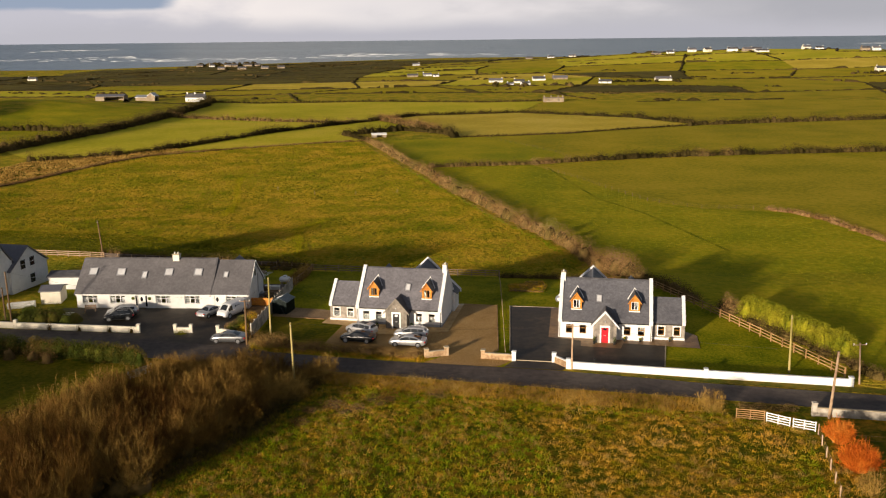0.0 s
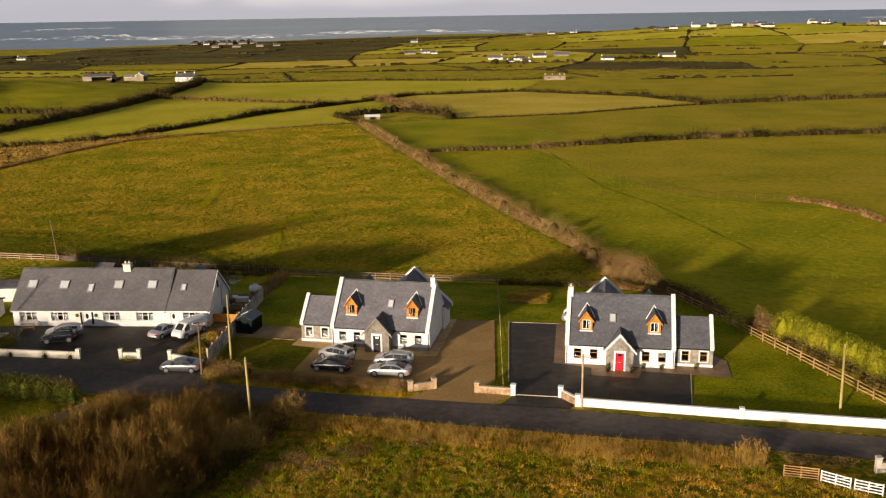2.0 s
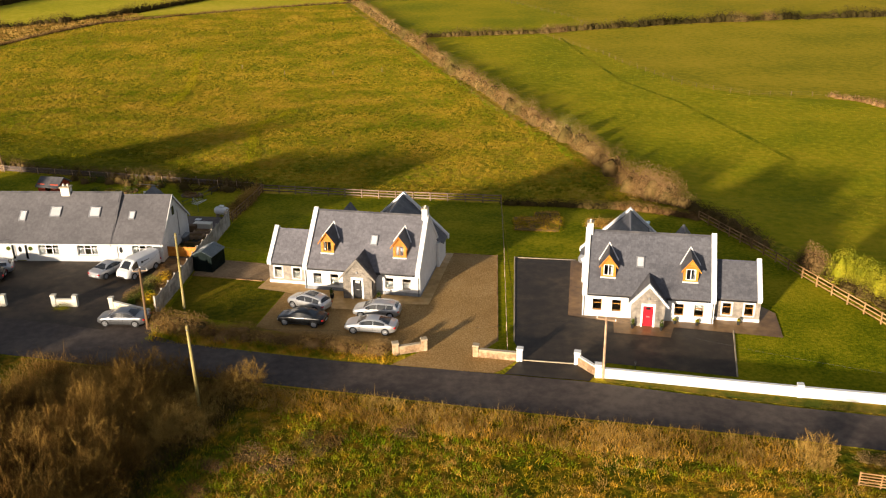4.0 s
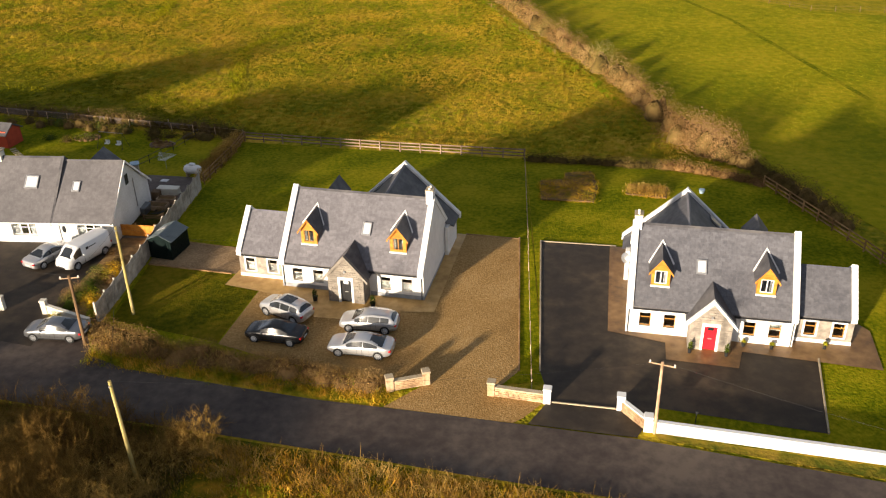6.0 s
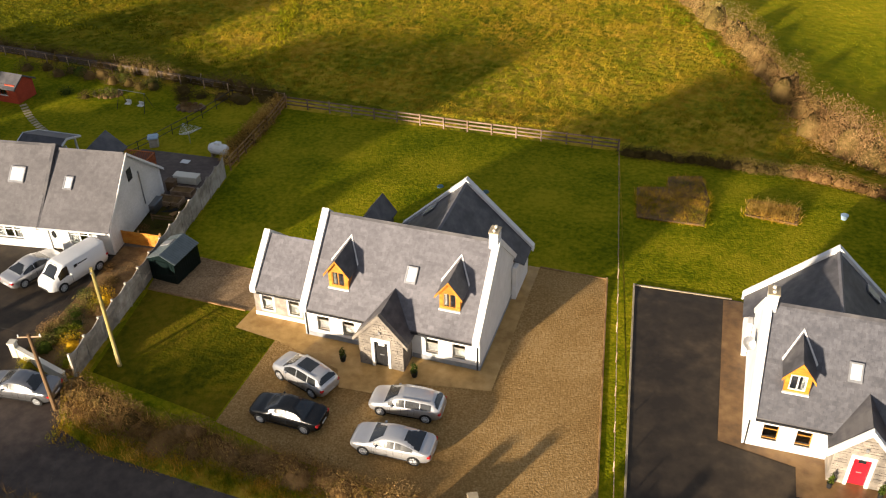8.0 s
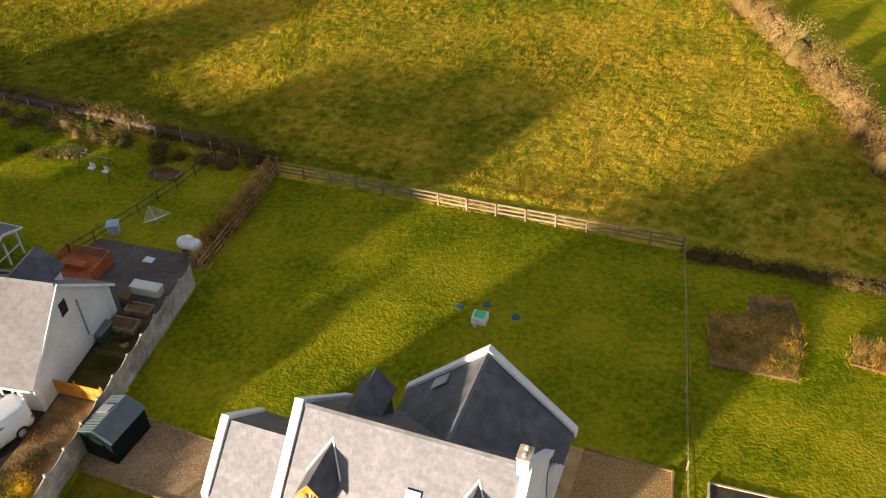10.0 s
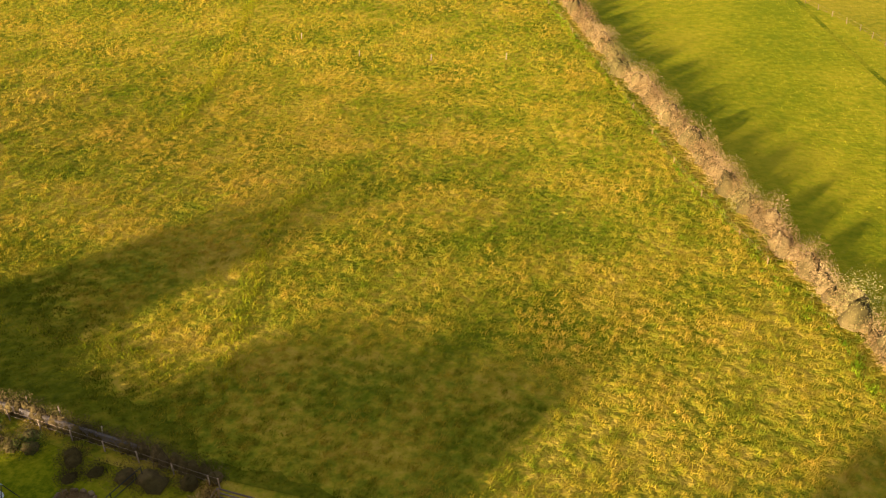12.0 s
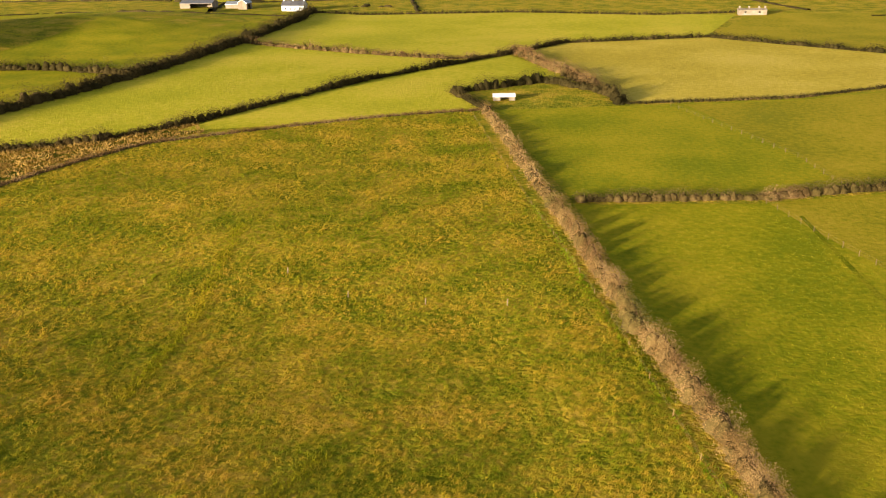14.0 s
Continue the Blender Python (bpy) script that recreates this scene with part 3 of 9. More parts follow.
# ---- houses ----
def slates(name, parent, p, u, v, wide, long, material, unit=0.40, row=0.28, label="", flip=None, cut=None, single=0):
    """A roof slope laid with overlapping slates. p: lower corner, u: along the eave, v: up the slope. cut(share of the way up) gives the stretch of u that is laid there."""
    u, v = Vector(u).normalized(), Vector(v).normalized()
    n = u.cross(v)
    if n.z < 0:
        n = -n
    rows, cols = max(1, round(long / row)), max(1, round(wide / unit))
    row, unit = long / rows, wide / cols
    rng = random.Random(int(wide * 97 + long * 31))
    verts, faces = [], []
    P, tile = Vector(p), None
    for j in range(rows):
        shift = 0.5 if j % 2 else 0.0
        first, last = cut((j + 0.5) / rows) if cut else (0, wide)
        for i in range(cols + (1 if shift else 0)):
            a, b = max(first, (i - shift) * unit), min(last, (i + 1 - shift) * unit)
            if b - a < 0.03:
                continue
            gap = 0.007 if material is SLATE_BLUE else 0.002
            a, b = a + gap, b - gap
            lo, hi = j * row - 0.01 + rng.uniform(-0.004, 0.004), min(long, (j + 1) * row + 0.03)
            t0, t1 = (0.011 if material is SLATE_BLUE else 0.0035) + rng.uniform(0, 0.001), 0.002
            k = len(verts)
            six = [P + u * s + v * w + n * h for s, w, h in ((a, lo, t0), (b, lo, t0), (b, hi, t1), (a, hi, t1), (a, lo, 0.0), (b, lo, 0.0))]
            if flip is not None:
                six = [Vector((flip - q.x, q.y, q.z)) for q in six]
            if j >= rows - single and j < rows - 1 and b - a > unit * 0.96:
                if tile is None:
                    order = ((0, 1, 2, 3), (4, 5, 1, 0)) if (u.cross(v).z > 0) == (flip is None) else ((3, 2, 1, 0), (0, 1, 5, 4))
                    tile = bpy.data.meshes.new("slate")
                    tile.from_pydata([q - six[0] for q in six], [], order)
                    tile.materials.append(material)
                ob = new("slate", tile)
                ob.parent, ob.location = parent, six[0]
                continue
            verts += [tuple(q) for q in six]
            faces += [(k, k + 1, k + 2, k + 3), (k + 4, k + 5, k + 1, k)]
    if flip is not None:
        faces = [f[::-1] for f in faces]
    if (u.cross(v)).z < 0:
        faces = [f[::-1] for f in faces]
    return soup(name, verts, faces, material, label, kind="stuff", parent=parent, flat=True)


def house_maker(root, flip=None):
    """Returns a part() for a house that may be built in mirror image about x = flip / 2."""
    def add(name, bm, material, parent=None, label=""):
        if flip is not None:
            for v in bm.verts:
                v.co.x = flip - v.co.x
            bmesh.ops.reverse_faces(bm, faces=bm.faces[:])
        return part(name, bm, material, parent or root, label)
    return add


def window(add, x0, x1, z0, z1, y, frame_mat, surround=None, panes=2, blind=0.0, depth=0.12, high=False, net=True):
    """A window in a wall that faces -y at y: frame with children pane, sill and blind."""
    t = 0.055 if panes < 3 else 0.085
    bm = cube(x0, x0 + t, y + depth, y + depth + 0.07, z0, z1)
    box(bm, x1 - t, x1, y + depth, y + depth + 0.07, z0, z1)
    box(bm, x0 + t, x1 - t, y + depth, y + depth + 0.07, z1 - t, z1)
    box(bm, x0 + t, x1 - t, y + depth, y + depth + 0.07, z0, z0 + t)
    if high:
        mz = z0 + 0.62 * (z1 - z0)
        box(bm, x0 + t, x1 - t, y + depth, y + depth + 0.06, mz - 0.03, mz + 0.03)
    for i in range(1, panes):
        mx = x0 + (x1 - x0) * i / panes
        hm = 0.035 if panes < 3 else 0.055
        box(bm, mx - hm, mx + hm, y + depth + 0.004, y + depth + 0.066, z0 + t, z1 - t)
    w = add("window", bm, frame_mat)
    add("pane", cube(x0 + t, x1 - t, y + depth + 0.028, y + depth + 0.036, z0 + t, z1 - t), GLASS, w, "clear window glass")
    add("sill", cube(x0 - 0.08, x1 + 0.08, y - 0.07, y + depth, z0 - 0.09, z0, 0.01), WHITEPAINT, w, "white sill")
    if panes == 3:
        third = (x1 - x0) / 3
        for xa in (x0 + 0.05, x1 - 0.05 - third * 0.72):
            add("net_curtain", cube(xa, xa + third * 0.72, y + depth + 0.10, y + depth + 0.11, z0 + 0.02, z1 - 0.3), BLIND, w, "white net curtain")
    if panes == 1 and net and not blind:
        add("net_curtain", cube(x0 + 0.03, x1 - 0.03, y + depth + 0.10, y + depth + 0.11, z0, z0 + 0.58 * (z1 - z0)), BLIND, w, "white net curtain over the lower sash")
    if blind:
        add("blind", cube(x0 + 0.03, x1 - 0.03, y + depth + 0.16, y + depth + 0.18, z1 - blind * (z1 - z0), z1), BLIND, w, "pale blind")
    if surround:
        s = 0.14
        bm = cube(x0 - s, x0, y - 0.025, y + depth - 0.004, z0 - 0.09, z1 + s)
        box(bm, x1, x1 + s, y - 0.025, y + depth - 0.004, z0 - 0.09, z1 + s)
        box(bm, x0, x1, y - 0.025, y + depth - 0.004, z1, z1 + s)
        add("surround", bm, surround, w, "white plaster band")
    return w


def skylight(add, x0, x1, ya, za, yb, zb, lift=0.07):
    """A roof window on a slope that rises from (ya, za) to (yb, zb)."""
    n = Vector((0, -(zb - za), yb - ya)).normalized() * lift
    def bar(bm, xa, xb, s, e, k=1.0):
        p = [Vector((xa, ya + (yb - ya) * s, za + (zb - za) * s)), Vector((xb, ya + (yb - ya) * s, za + (zb - za) * s)), Vector((xb, ya + (yb - ya) * e, za + (zb - za) * e)), Vector((xa, ya + (yb - ya) * e, za + (zb - za) * e))]
        return prism(bm, p, n * k)
    bm = bmesh.new()
    for xa, xb, s, e in ((x0, x0 + 0.09, 0, 1), (x1 - 0.09, x1, 0, 1), (x0 + 0.09, x1 - 0.09, 0, 0.09), (x0 + 0.09, x1 - 0.09, 0.91, 1)):
        bar(bm, xa, xb, s, e, 1.6)
    w = add("skylight", bm, METAL, None, "grey metal framed roof window")
    add("pane", bar(bmesh.new(), x0 + 0.09, x1 - 0.09, 0.09, 0.91, 1.2), SKYPANE, w, "sky-reflecting glass pane")


# opaque pale grey base stands for sky reflected in the glass
SKYPANE = surf("sky_toned_window_glass", [(0.42, 0.42, 0.43), (0.52, 0.52, 0.53)], 1.0, 0.2, 0.08, 0, spec=0.9)


def gable_roof(bm, x0, x1, ya, yb, ze, zr, thick=0.12):
    """Two roof boards over a ridge along x, eaves at ya and yb."""
    ym = (ya + yb) / 2
    for y in (ya, yb):
        prism(bm, [(x0, y, ze), (x0, ym, zr), (x0, ym, zr - thick), (x0, y, ze - thick)], (x1 - x0, 0, 0))
    return bm


def skew(bm, x0, x1, ya, yb, ze, zr, up=0.28, down=0.25):
    """A coping that follows a gable from eave over the ridge to the other eave."""
    ym = (ya + yb) / 2
    prism(bm, [(x0, ya, ze - down), (x0, ym, zr - down), (x0, yb, ze - down), (x0, yb, ze + up * 0.7), (x0, ym, zr + up), (x0, ya, ze + up * 0.7)], (x1 - x0, 0, 0))
    return bm


def cottage(m, flip, door_mat, label, roof_mat, wing_mat, plinth):
    W, D, ZE, ZR = 12.1, 8.8, 2.75, 7.0
    root = thing("cottage", m, label, "house", "white dormer cottages")
    f = None if not flip else W
    add = house_maker(root, f)
    fr = FRAMEWOOD if flip else PALEFRAME
    slope = (ZR - ZE) / (D / 2)
    wins = [(0.95, 1.8), (2.75, 3.6), (8.5, 9.35), (10.3, 11.15)]
    holes = [(a, b, 0.72, 1.88) for a, b in wins]
    # walls
    add("wall", pierced(bmesh.new(), 0.0, W, 0.0, ZE, 0, 0.3, holes + [(5.35, 6.75, 0, 2.2)]), RENDER)
    for x in (0.0, W - 0.3):
        add("gable_wall", prism(bmesh.new(), [(x, 0.3, 0), (x, D, 0), (x, D, ZE), (x, D / 2, ZR), (x, 0.3, ZE + 0.3 * slope)], (0.3, 0, 0)), RENDER)
    add("wall", cube(0.3, W - 0.3, D - 0.3, D, 0, ZE), RENDER)
    if plinth:
        for c in ((-0.02, 4.5, -0.025, 0, 0.06, 0.42), (7.6, W + 0.02, -0.025, 0, 0.06, 0.42), (W, W + 0.025, 0, D, 0.06, 0.3)):
            add("plinth", cube(*c), PLINTH, None, "grey painted plinth")
    add("floor_slab", cube(0.3, W - 0.3, 0.3, D - 0.3, 0.0, 0.12), POLEDARK)
    for i, (a, b) in enumerate(wins):
        window(add, a, b, 0.72, 1.88, 0, fr, RENDER, 1, (0.6, 0.0, 0.0, 0.0)[i] if flip else 0.0, high=True, net=not flip)
    # main roof
    bm = gable_roof(bmesh.new(), 0.25, W - 0.25, -0.3, D + 0.3, ZE - 0.3 * slope + 0.1, ZR + 0.1)
    add("roof", bm, SLATE_DARK, None, "dark roof boarding")
    run = math.hypot(D / 2 + 0.3, ZR - ZE + 0.3 * slope)
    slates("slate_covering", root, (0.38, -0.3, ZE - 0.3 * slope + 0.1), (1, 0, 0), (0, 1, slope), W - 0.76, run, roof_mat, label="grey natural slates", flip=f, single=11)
    # rear, return and porch slopes get darker slates, their shade put into the colour
    slates("slate_covering", root, (0.38, D + 0.3, ZE - 0.3 * slope + 0.1), (1, 0, 0), (0, -1, slope), W - 0.76, run, SLATE_DARK, label="natural slates in a shade-dark tone", flip=f)
    add("ridge_tiles", prism(bmesh.new(), [(0.38, D / 2 - 0.14, ZR + 0.06), (0.38, D / 2, ZR + 0.20), (0.38, D / 2 + 0.14, ZR + 0.06)], (W - 0.76, 0, 0)), SLATE_DARK)
    for x in (-0.06, W - 0.4):
        add("gable_coping", skew(bmesh.new(), x, x + 0.46, -0.34, D + 0.34, ZE - 0.34 * slope + 0.12, ZR + 0.12), RENDER, None, "white raised gable coping")
    for y in (-0.36, D + 0.28):
        bm = cube(0.42, W - 0.42, y - 0.04, y + 0.10, ZE - 0.42, ZE - 0.30, 0.02)
        add("gutter", bm, BLACK, None, "black gutter")
    for x in (0.15, W - 0.15):
        add("downpipe", rod(bmesh.new(), (x, -0.06, 0.1), (x, -0.06, ZE - 0.35), 0.04), BLACK, None, "black downpipe")
    # chimney
    ch = add("chimney", cube(W - 0.62, W - 0.04, D / 2 - 0.4, D / 2 + 0.4, ZR - 0.9, ZR + 0.9, 0.02), RENDER)
    add("chimney_cap", cube(W - 0.67, W + 0.01, D / 2 - 0.45, D / 2 + 0.45, ZR + 0.9, ZR + 0.98, 0.02), KERB, ch, "grey concrete cap")
    for dy in (-0.22, 0.22):
        add("chimney_pot", rod(bmesh.new(), (W - 0.33, D / 2 + dy, ZR + 0.98), (W - 0.33, D / 2 + dy, ZR + 1.14), 0.10, 0.09, 8), CREAM, ch, "short cream pot")
    # rear return
    RX, RW, RD = 7.9, 4.55, 11.0
    RZ = 2.75
    rs = (ZR - RZ) / RW
    add("rear_wall", cube(RX - RW, RX - RW + 0.3, D, RD - 0.3, 0, RZ), RENDER)
    add("rear_wall", cube(RX + RW - 0.3, RX + RW, D - 1.2, RD - 0.3, 0, RZ), RENDER)
    bm = bmesh.new()
    prism(bm, [(RX - RW, RD - 0.3, 0), (RX + RW, RD - 0.3, 0), (RX + RW, RD - 0.3, RZ), (RX, RD - 0.3, ZR - 0.1), (RX - RW, RD - 0.3, RZ)], (0, 0.3, 0))
    add("rear_wall", bm, RENDER)
    bm = bmesh.new()
    for s in (-1, 1):
        prism(bm, [(RX + s * (RW + 0.3), 0, RZ - 0.3 * rs), (RX, 0, ZR), (RX, 0, ZR - 0.12), (RX + s * (RW + 0.3), 0, RZ - 0.3 * rs - 0.12)], (0, 1, 0))
    for v in bm.verts:
        top = (v.co.z - (RZ - 0.3 * rs)) / (ZR - RZ + 0.3 * rs)
        v.co.y = RD - 0.1 if v.co.y > 0.5 else D / 2 + (1 - max(0, min(1, top))) * (D / 2 - 0.2)
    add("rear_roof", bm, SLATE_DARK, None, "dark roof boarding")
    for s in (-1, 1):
        slates("slate_covering", root, (RX + s * (RW + 0.3), D / 2, RZ - 0.3 * rs), (0, 1, 0), (-s, 0, rs), RD - D / 2 - 0.2, math.hypot(RW + 0.3, ZR - RZ + 0.3 * rs), SLATE_DARK, label="natural slates in a shade-dark tone", flip=f, cut=lambda t: ((1 - t) * (D / 2 - 0.3), RD - D / 2 - 0.2))
    bm = bmesh.new()
    prism(bm, [(RX - RW - 0.42, RD - 0.34, RZ - 0.42 * rs - 0.2), (RX, RD - 0.34, ZR - 0.2), (RX + RW + 0.42, RD - 0.34, RZ - 0.42 * rs - 0.2), (RX + RW + 0.42, RD - 0.34, RZ - 0.42 * rs + 0.22), (RX, RD - 0.34, ZR + 0.28), (RX - RW - 0.42, RD - 0.34, RZ - 0.42 * rs + 0.22)], (0, 0.44, 0))
    add("gable_coping", bm, RENDER, None, "white raised gable coping")
    add("ridge_tiles", prism(bmesh.new(), [(RX - 0.14, D / 2 + 0.2, ZR - 0.02), (RX, D / 2 + 0.2, ZR + 0.1), (RX + 0.14, D / 2 + 0.2, ZR - 0.02)], (0, RD - D / 2 - 0.55, 0)), SLATE, None, "grey ridge tiles")
    # side wing
    WX, Y0, Y1, WE, WR = -4.2, 0.9, 6.4, 2.6, 5.05
    ws = (WR - WE) / ((Y1 - Y0) / 2)
    wh = [(-3.6, -2.8, 0.68, 1.86), (-1.6, -0.8, 0.68, 1.86)]
    add("wing_wall", pierced(bmesh.new(), WX, -0.06, 0, WE, Y0, Y0 + 0.3, wh), wing_mat, None, "grey stone-clad front")
    bm = cube(WX, -0.06, Y1 - 0.3, Y1, 0, WE)
    prism(bm, [(WX, Y0 + 0.3, 0), (WX, Y1 - 0.3, 0), (WX, Y1 - 0.3, WE), (WX, (Y0 + Y1) / 2, WR - 0.15), (WX, Y0 + 0.3, WE)], (0.3, 0, 0))
    add("wing_wall", bm, RENDER)
    for a, b, c, d in wh:
        window(add, a, b, c, d, Y0, fr, RENDER, 1, 0.0, high=True, net=not flip)
    add("wing_base", cube(WX - 0.03, -0.08, Y0 - 0.03, Y0, 0.06, 0.35), RENDER)
    add("roof", gable_roof(bmesh.new(), WX + 0.2, -0.06, Y0 - 0.25, Y1 + 0.25, WE - 0.25 * ws + 0.05, WR + 0.05), SLATE_DARK, None, "dark roof boarding")
    wr = math.hypot((Y1 - Y0) / 2 + 0.25, WR - WE + 0.25 * ws)
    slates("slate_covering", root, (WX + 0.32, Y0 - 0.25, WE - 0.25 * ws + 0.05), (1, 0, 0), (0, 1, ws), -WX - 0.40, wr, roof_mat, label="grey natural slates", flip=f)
    slates("slate_covering", root, (WX + 0.32, Y1 + 0.25, WE - 0.25 * ws + 0.05), (1, 0, 0), (0, -1, ws), -WX - 0.40, wr, SLATE_DARK, label="natural slates in a shade-dark tone", flip=f)
    add("gable_coping", skew(bmesh.new(), WX - 0.06, WX + 0.36, Y0 - 0.28, Y1 + 0.28, WE - 0.28 * ws + 0.06, WR + 0.06), RENDER, None, "white raised gable coping")
    add("gutter", cube(WX + 0.4, -0.08, Y0 - 0.36, Y0 - 0.24, WE - 0.42, WE - 0.30, 0.02), BLACK, None, "black gutter")
    # porch
    PX0, PX1, PY, PE, PR = 4.55, 7.55, -1.5, 2.55, 4.25
    px = (PX0 + PX1) / 2
    ps = (PR - PE) / (px - PX0)
    bm = pierced(bmesh.new(), PX0, PX1, 0, PE, PY, PY + 0.3, [(px - 0.5, px + 0.5, 0.0, 2.25)])
    prism(bm, [(PX0, PY, PE), (PX1, PY, PE), (px, PY, PR - 0.05)], (0, 0.3, 0))
    box(bm, PX0, PX0 + 0.3, PY + 0.3, 0, 0, PE)
    box(bm, PX1 - 0.3, PX1, PY + 0.3, 0, 0, PE)
    porch = add("porch", bm, STONE, None, "stone-clad gabled porch")
    rng = random.Random(7)
    stones = bmesh.new()
    z = 0.05
    while z < PR - 0.25:
        h = rng.uniform(0.16, 0.26)
        x = PX0 + rng.uniform(0, 0.1)
        while x < PX1 - 0.12:
            w = min(rng.uniform(0.22, 0.55), PX1 - x)
            edge = (z + h - PE) / ps if z + h > PE else 0
            if x >= PX0 + edge and x + w <= PX1 - edge and not (x + w > px - 0.66 and x < px + 0.66 and z < 2.42):
                box(stones, x + 0.012, x + w - 0.012, PY - rng.uniform(0.015, 0.04), PY, z + 0.012, z + h - 0.012)
            x += w
        z += h
    add("cladding", stones, STONE, porch, "rough grey stone facing")
    bm = bmesh.new()
    for s in (-1, 1):
        prism(bm, [(px + s * (1.5 + 0.3), PY - 0.12, PE - 0.3 * ps), (px, PY - 0.12, PR), (px, PY - 0.12, PR - 0.12), (px + s * (1.5 + 0.3), PY - 0.12, PE - 0.3 * ps - 0.12)], (0, 1, 0))
    for v in bm.verts:
        if v.co.y > PY:
            v.co.y = max(0, min(2, (v.co.z - ZE) / slope)) + 0.1
    add("roof", bm, SLATE_DARK, porch, "dark roof boarding")
    for s in (-1, 1):
        slates("slate_covering", porch, (px + s * 1.8, PY - 0.1, PE - 0.3 * ps), (0, 1, 0), (-s, 0, ps), 4.0, math.hypot(1.8, PR - PE + 0.3 * ps), SLATE_DARK, label="natural slates in a shade-dark tone", flip=f, cut=lambda t: (0, max(0.05, (PE - 0.3 * ps + t * (PR - PE + 0.3 * ps) - ZE) / slope) - PY + 0.2))
    prism_ = bmesh.new()
    prism(prism_, [(PX0 - 0.36, PY - 0.16, PE - 0.36 * ps - 0.16), (px, PY - 0.16, PR - 0.16), (PX1 + 0.36, PY - 0.16, PE - 0.36 * ps - 0.16), (PX1 + 0.36, PY - 0.16, PE - 0.36 * ps + 0.10), (px, PY - 0.16, PR + 0.16), (PX0 - 0.36, PY - 0.16, PE - 0.36 * ps + 0.10)], (0, 0.34, 0))
    add("porch_coping", prism_, RENDER if flip else STONE, porch, "pale coping on the porch gable")
    # front door
    door = add("front_door", cube(px - 0.46, px + 0.46, PY + 0.12, PY + 0.18, 0.06, 2.15), door_mat, porch)
    bm = cube(px - 0.64, px - 0.46, PY - 0.045, PY + 0.2, 0.04, 2.4)
    box(bm, px + 0.46, px + 0.64, PY - 0.045, PY + 0.2, 0.04, 2.4)
    box(bm, px - 0.46, px + 0.46, PY - 0.045, PY + 0.2, 2.15, 2.4)
    add("door_surround", bm, WHITEPAINT, porch, "white door surround")
    bm = bmesh.new()
    for xa, xb, za, zb in ((-0.34, -0.06, 0.2, 0.85), (0.06, 0.34, 0.2, 0.85), (-0.34, -0.06, 1.15, 1.65), (0.06, 0.34, 1.15, 1.65)):
        box(bm, px + xa, px + xb, PY + 0.10, PY + 0.12, za, zb, 0.008)
    add("door_panel", bm, door_mat, porch)
    add("door_light", cube(px - 0.2, px + 0.2, PY + 0.105, PY + 0.12, 1.74, 2.0), CARGLASS if flip else WHITEPAINT, porch, "small door light")
    add("letter_plate", cube(px - 0.14, px + 0.14, PY + 0.10, PY + 0.12, 0.98, 1.05), METAL, porch, "metal letter plate")
    add("wall_lamp", cube(px - 0.08, px + 0.08, PY - 0.16, PY - 0.03, 2.85, 3.05, 0.02), METAL, porch, "small wall lamp")
    # dormers, two at the front and one behind
    for cx, rear in ((2.3, False), (9.85, False), (2.7, True)):
        dy, zs, ze, zr, hw, ov = (0.95, 3.8, 5.75, 6.8, 0.8, 0.2) if rear else (0.95, 3.8, 5.15, 6.08, 0.68, 0.2)
        dr = (zr - ze) / hw
        def turn(bm):
            if rear:
                for v in bm.verts:
                    v.co.y = D - v.co.y
                bmesh.ops.reverse_faces(bm, faces=bm.faces[:])
            return bm
        zb = ZE + dy * slope
        bm = bmesh.new()
        pierced(bm, cx - hw, cx + hw, zb - 0.1, ze, dy, dy + 0.12, [(cx - 0.45, cx + 0.45, zs + 0.12, ze - 0.12)])
        prism(bm, [(cx - hw, dy, ze), (cx + hw, dy, ze), (cx, dy, zr - 0.06)], (0, 0.12, 0))
        for s in (-1, 1):
            x = cx + s * hw
            prism(bm, [(x, dy + 0.12, zb), (x, dy + 0.12, ze), (x, (ze - ZE) / slope + 0.1, ze), ], (-s * 0.1, 0, 0))
        d = add("dormer", turn(bm), SLATE_DARK if rear else TIMBER, None, "orange timber-clad dormer" if not rear else "slate-hung rear dormer")
        bm = bmesh.new()
        for s in (-1, 1):
            prism(bm, [(cx + s * (hw + ov), dy - 0.25, ze - ov * dr), (cx, dy - 0.25, zr), (cx, dy - 0.25, zr - 0.1), (cx + s * (hw + ov), dy - 0.25, ze - ov * dr - 0.1)], (0, 2, 0))
        for v in bm.verts:
            if v.co.y > dy:
                v.co.y = (v.co.z - ZE) / slope + 0.12
        add("roof", turn(bm), SLATE_DARK, d, "dark roof boarding")
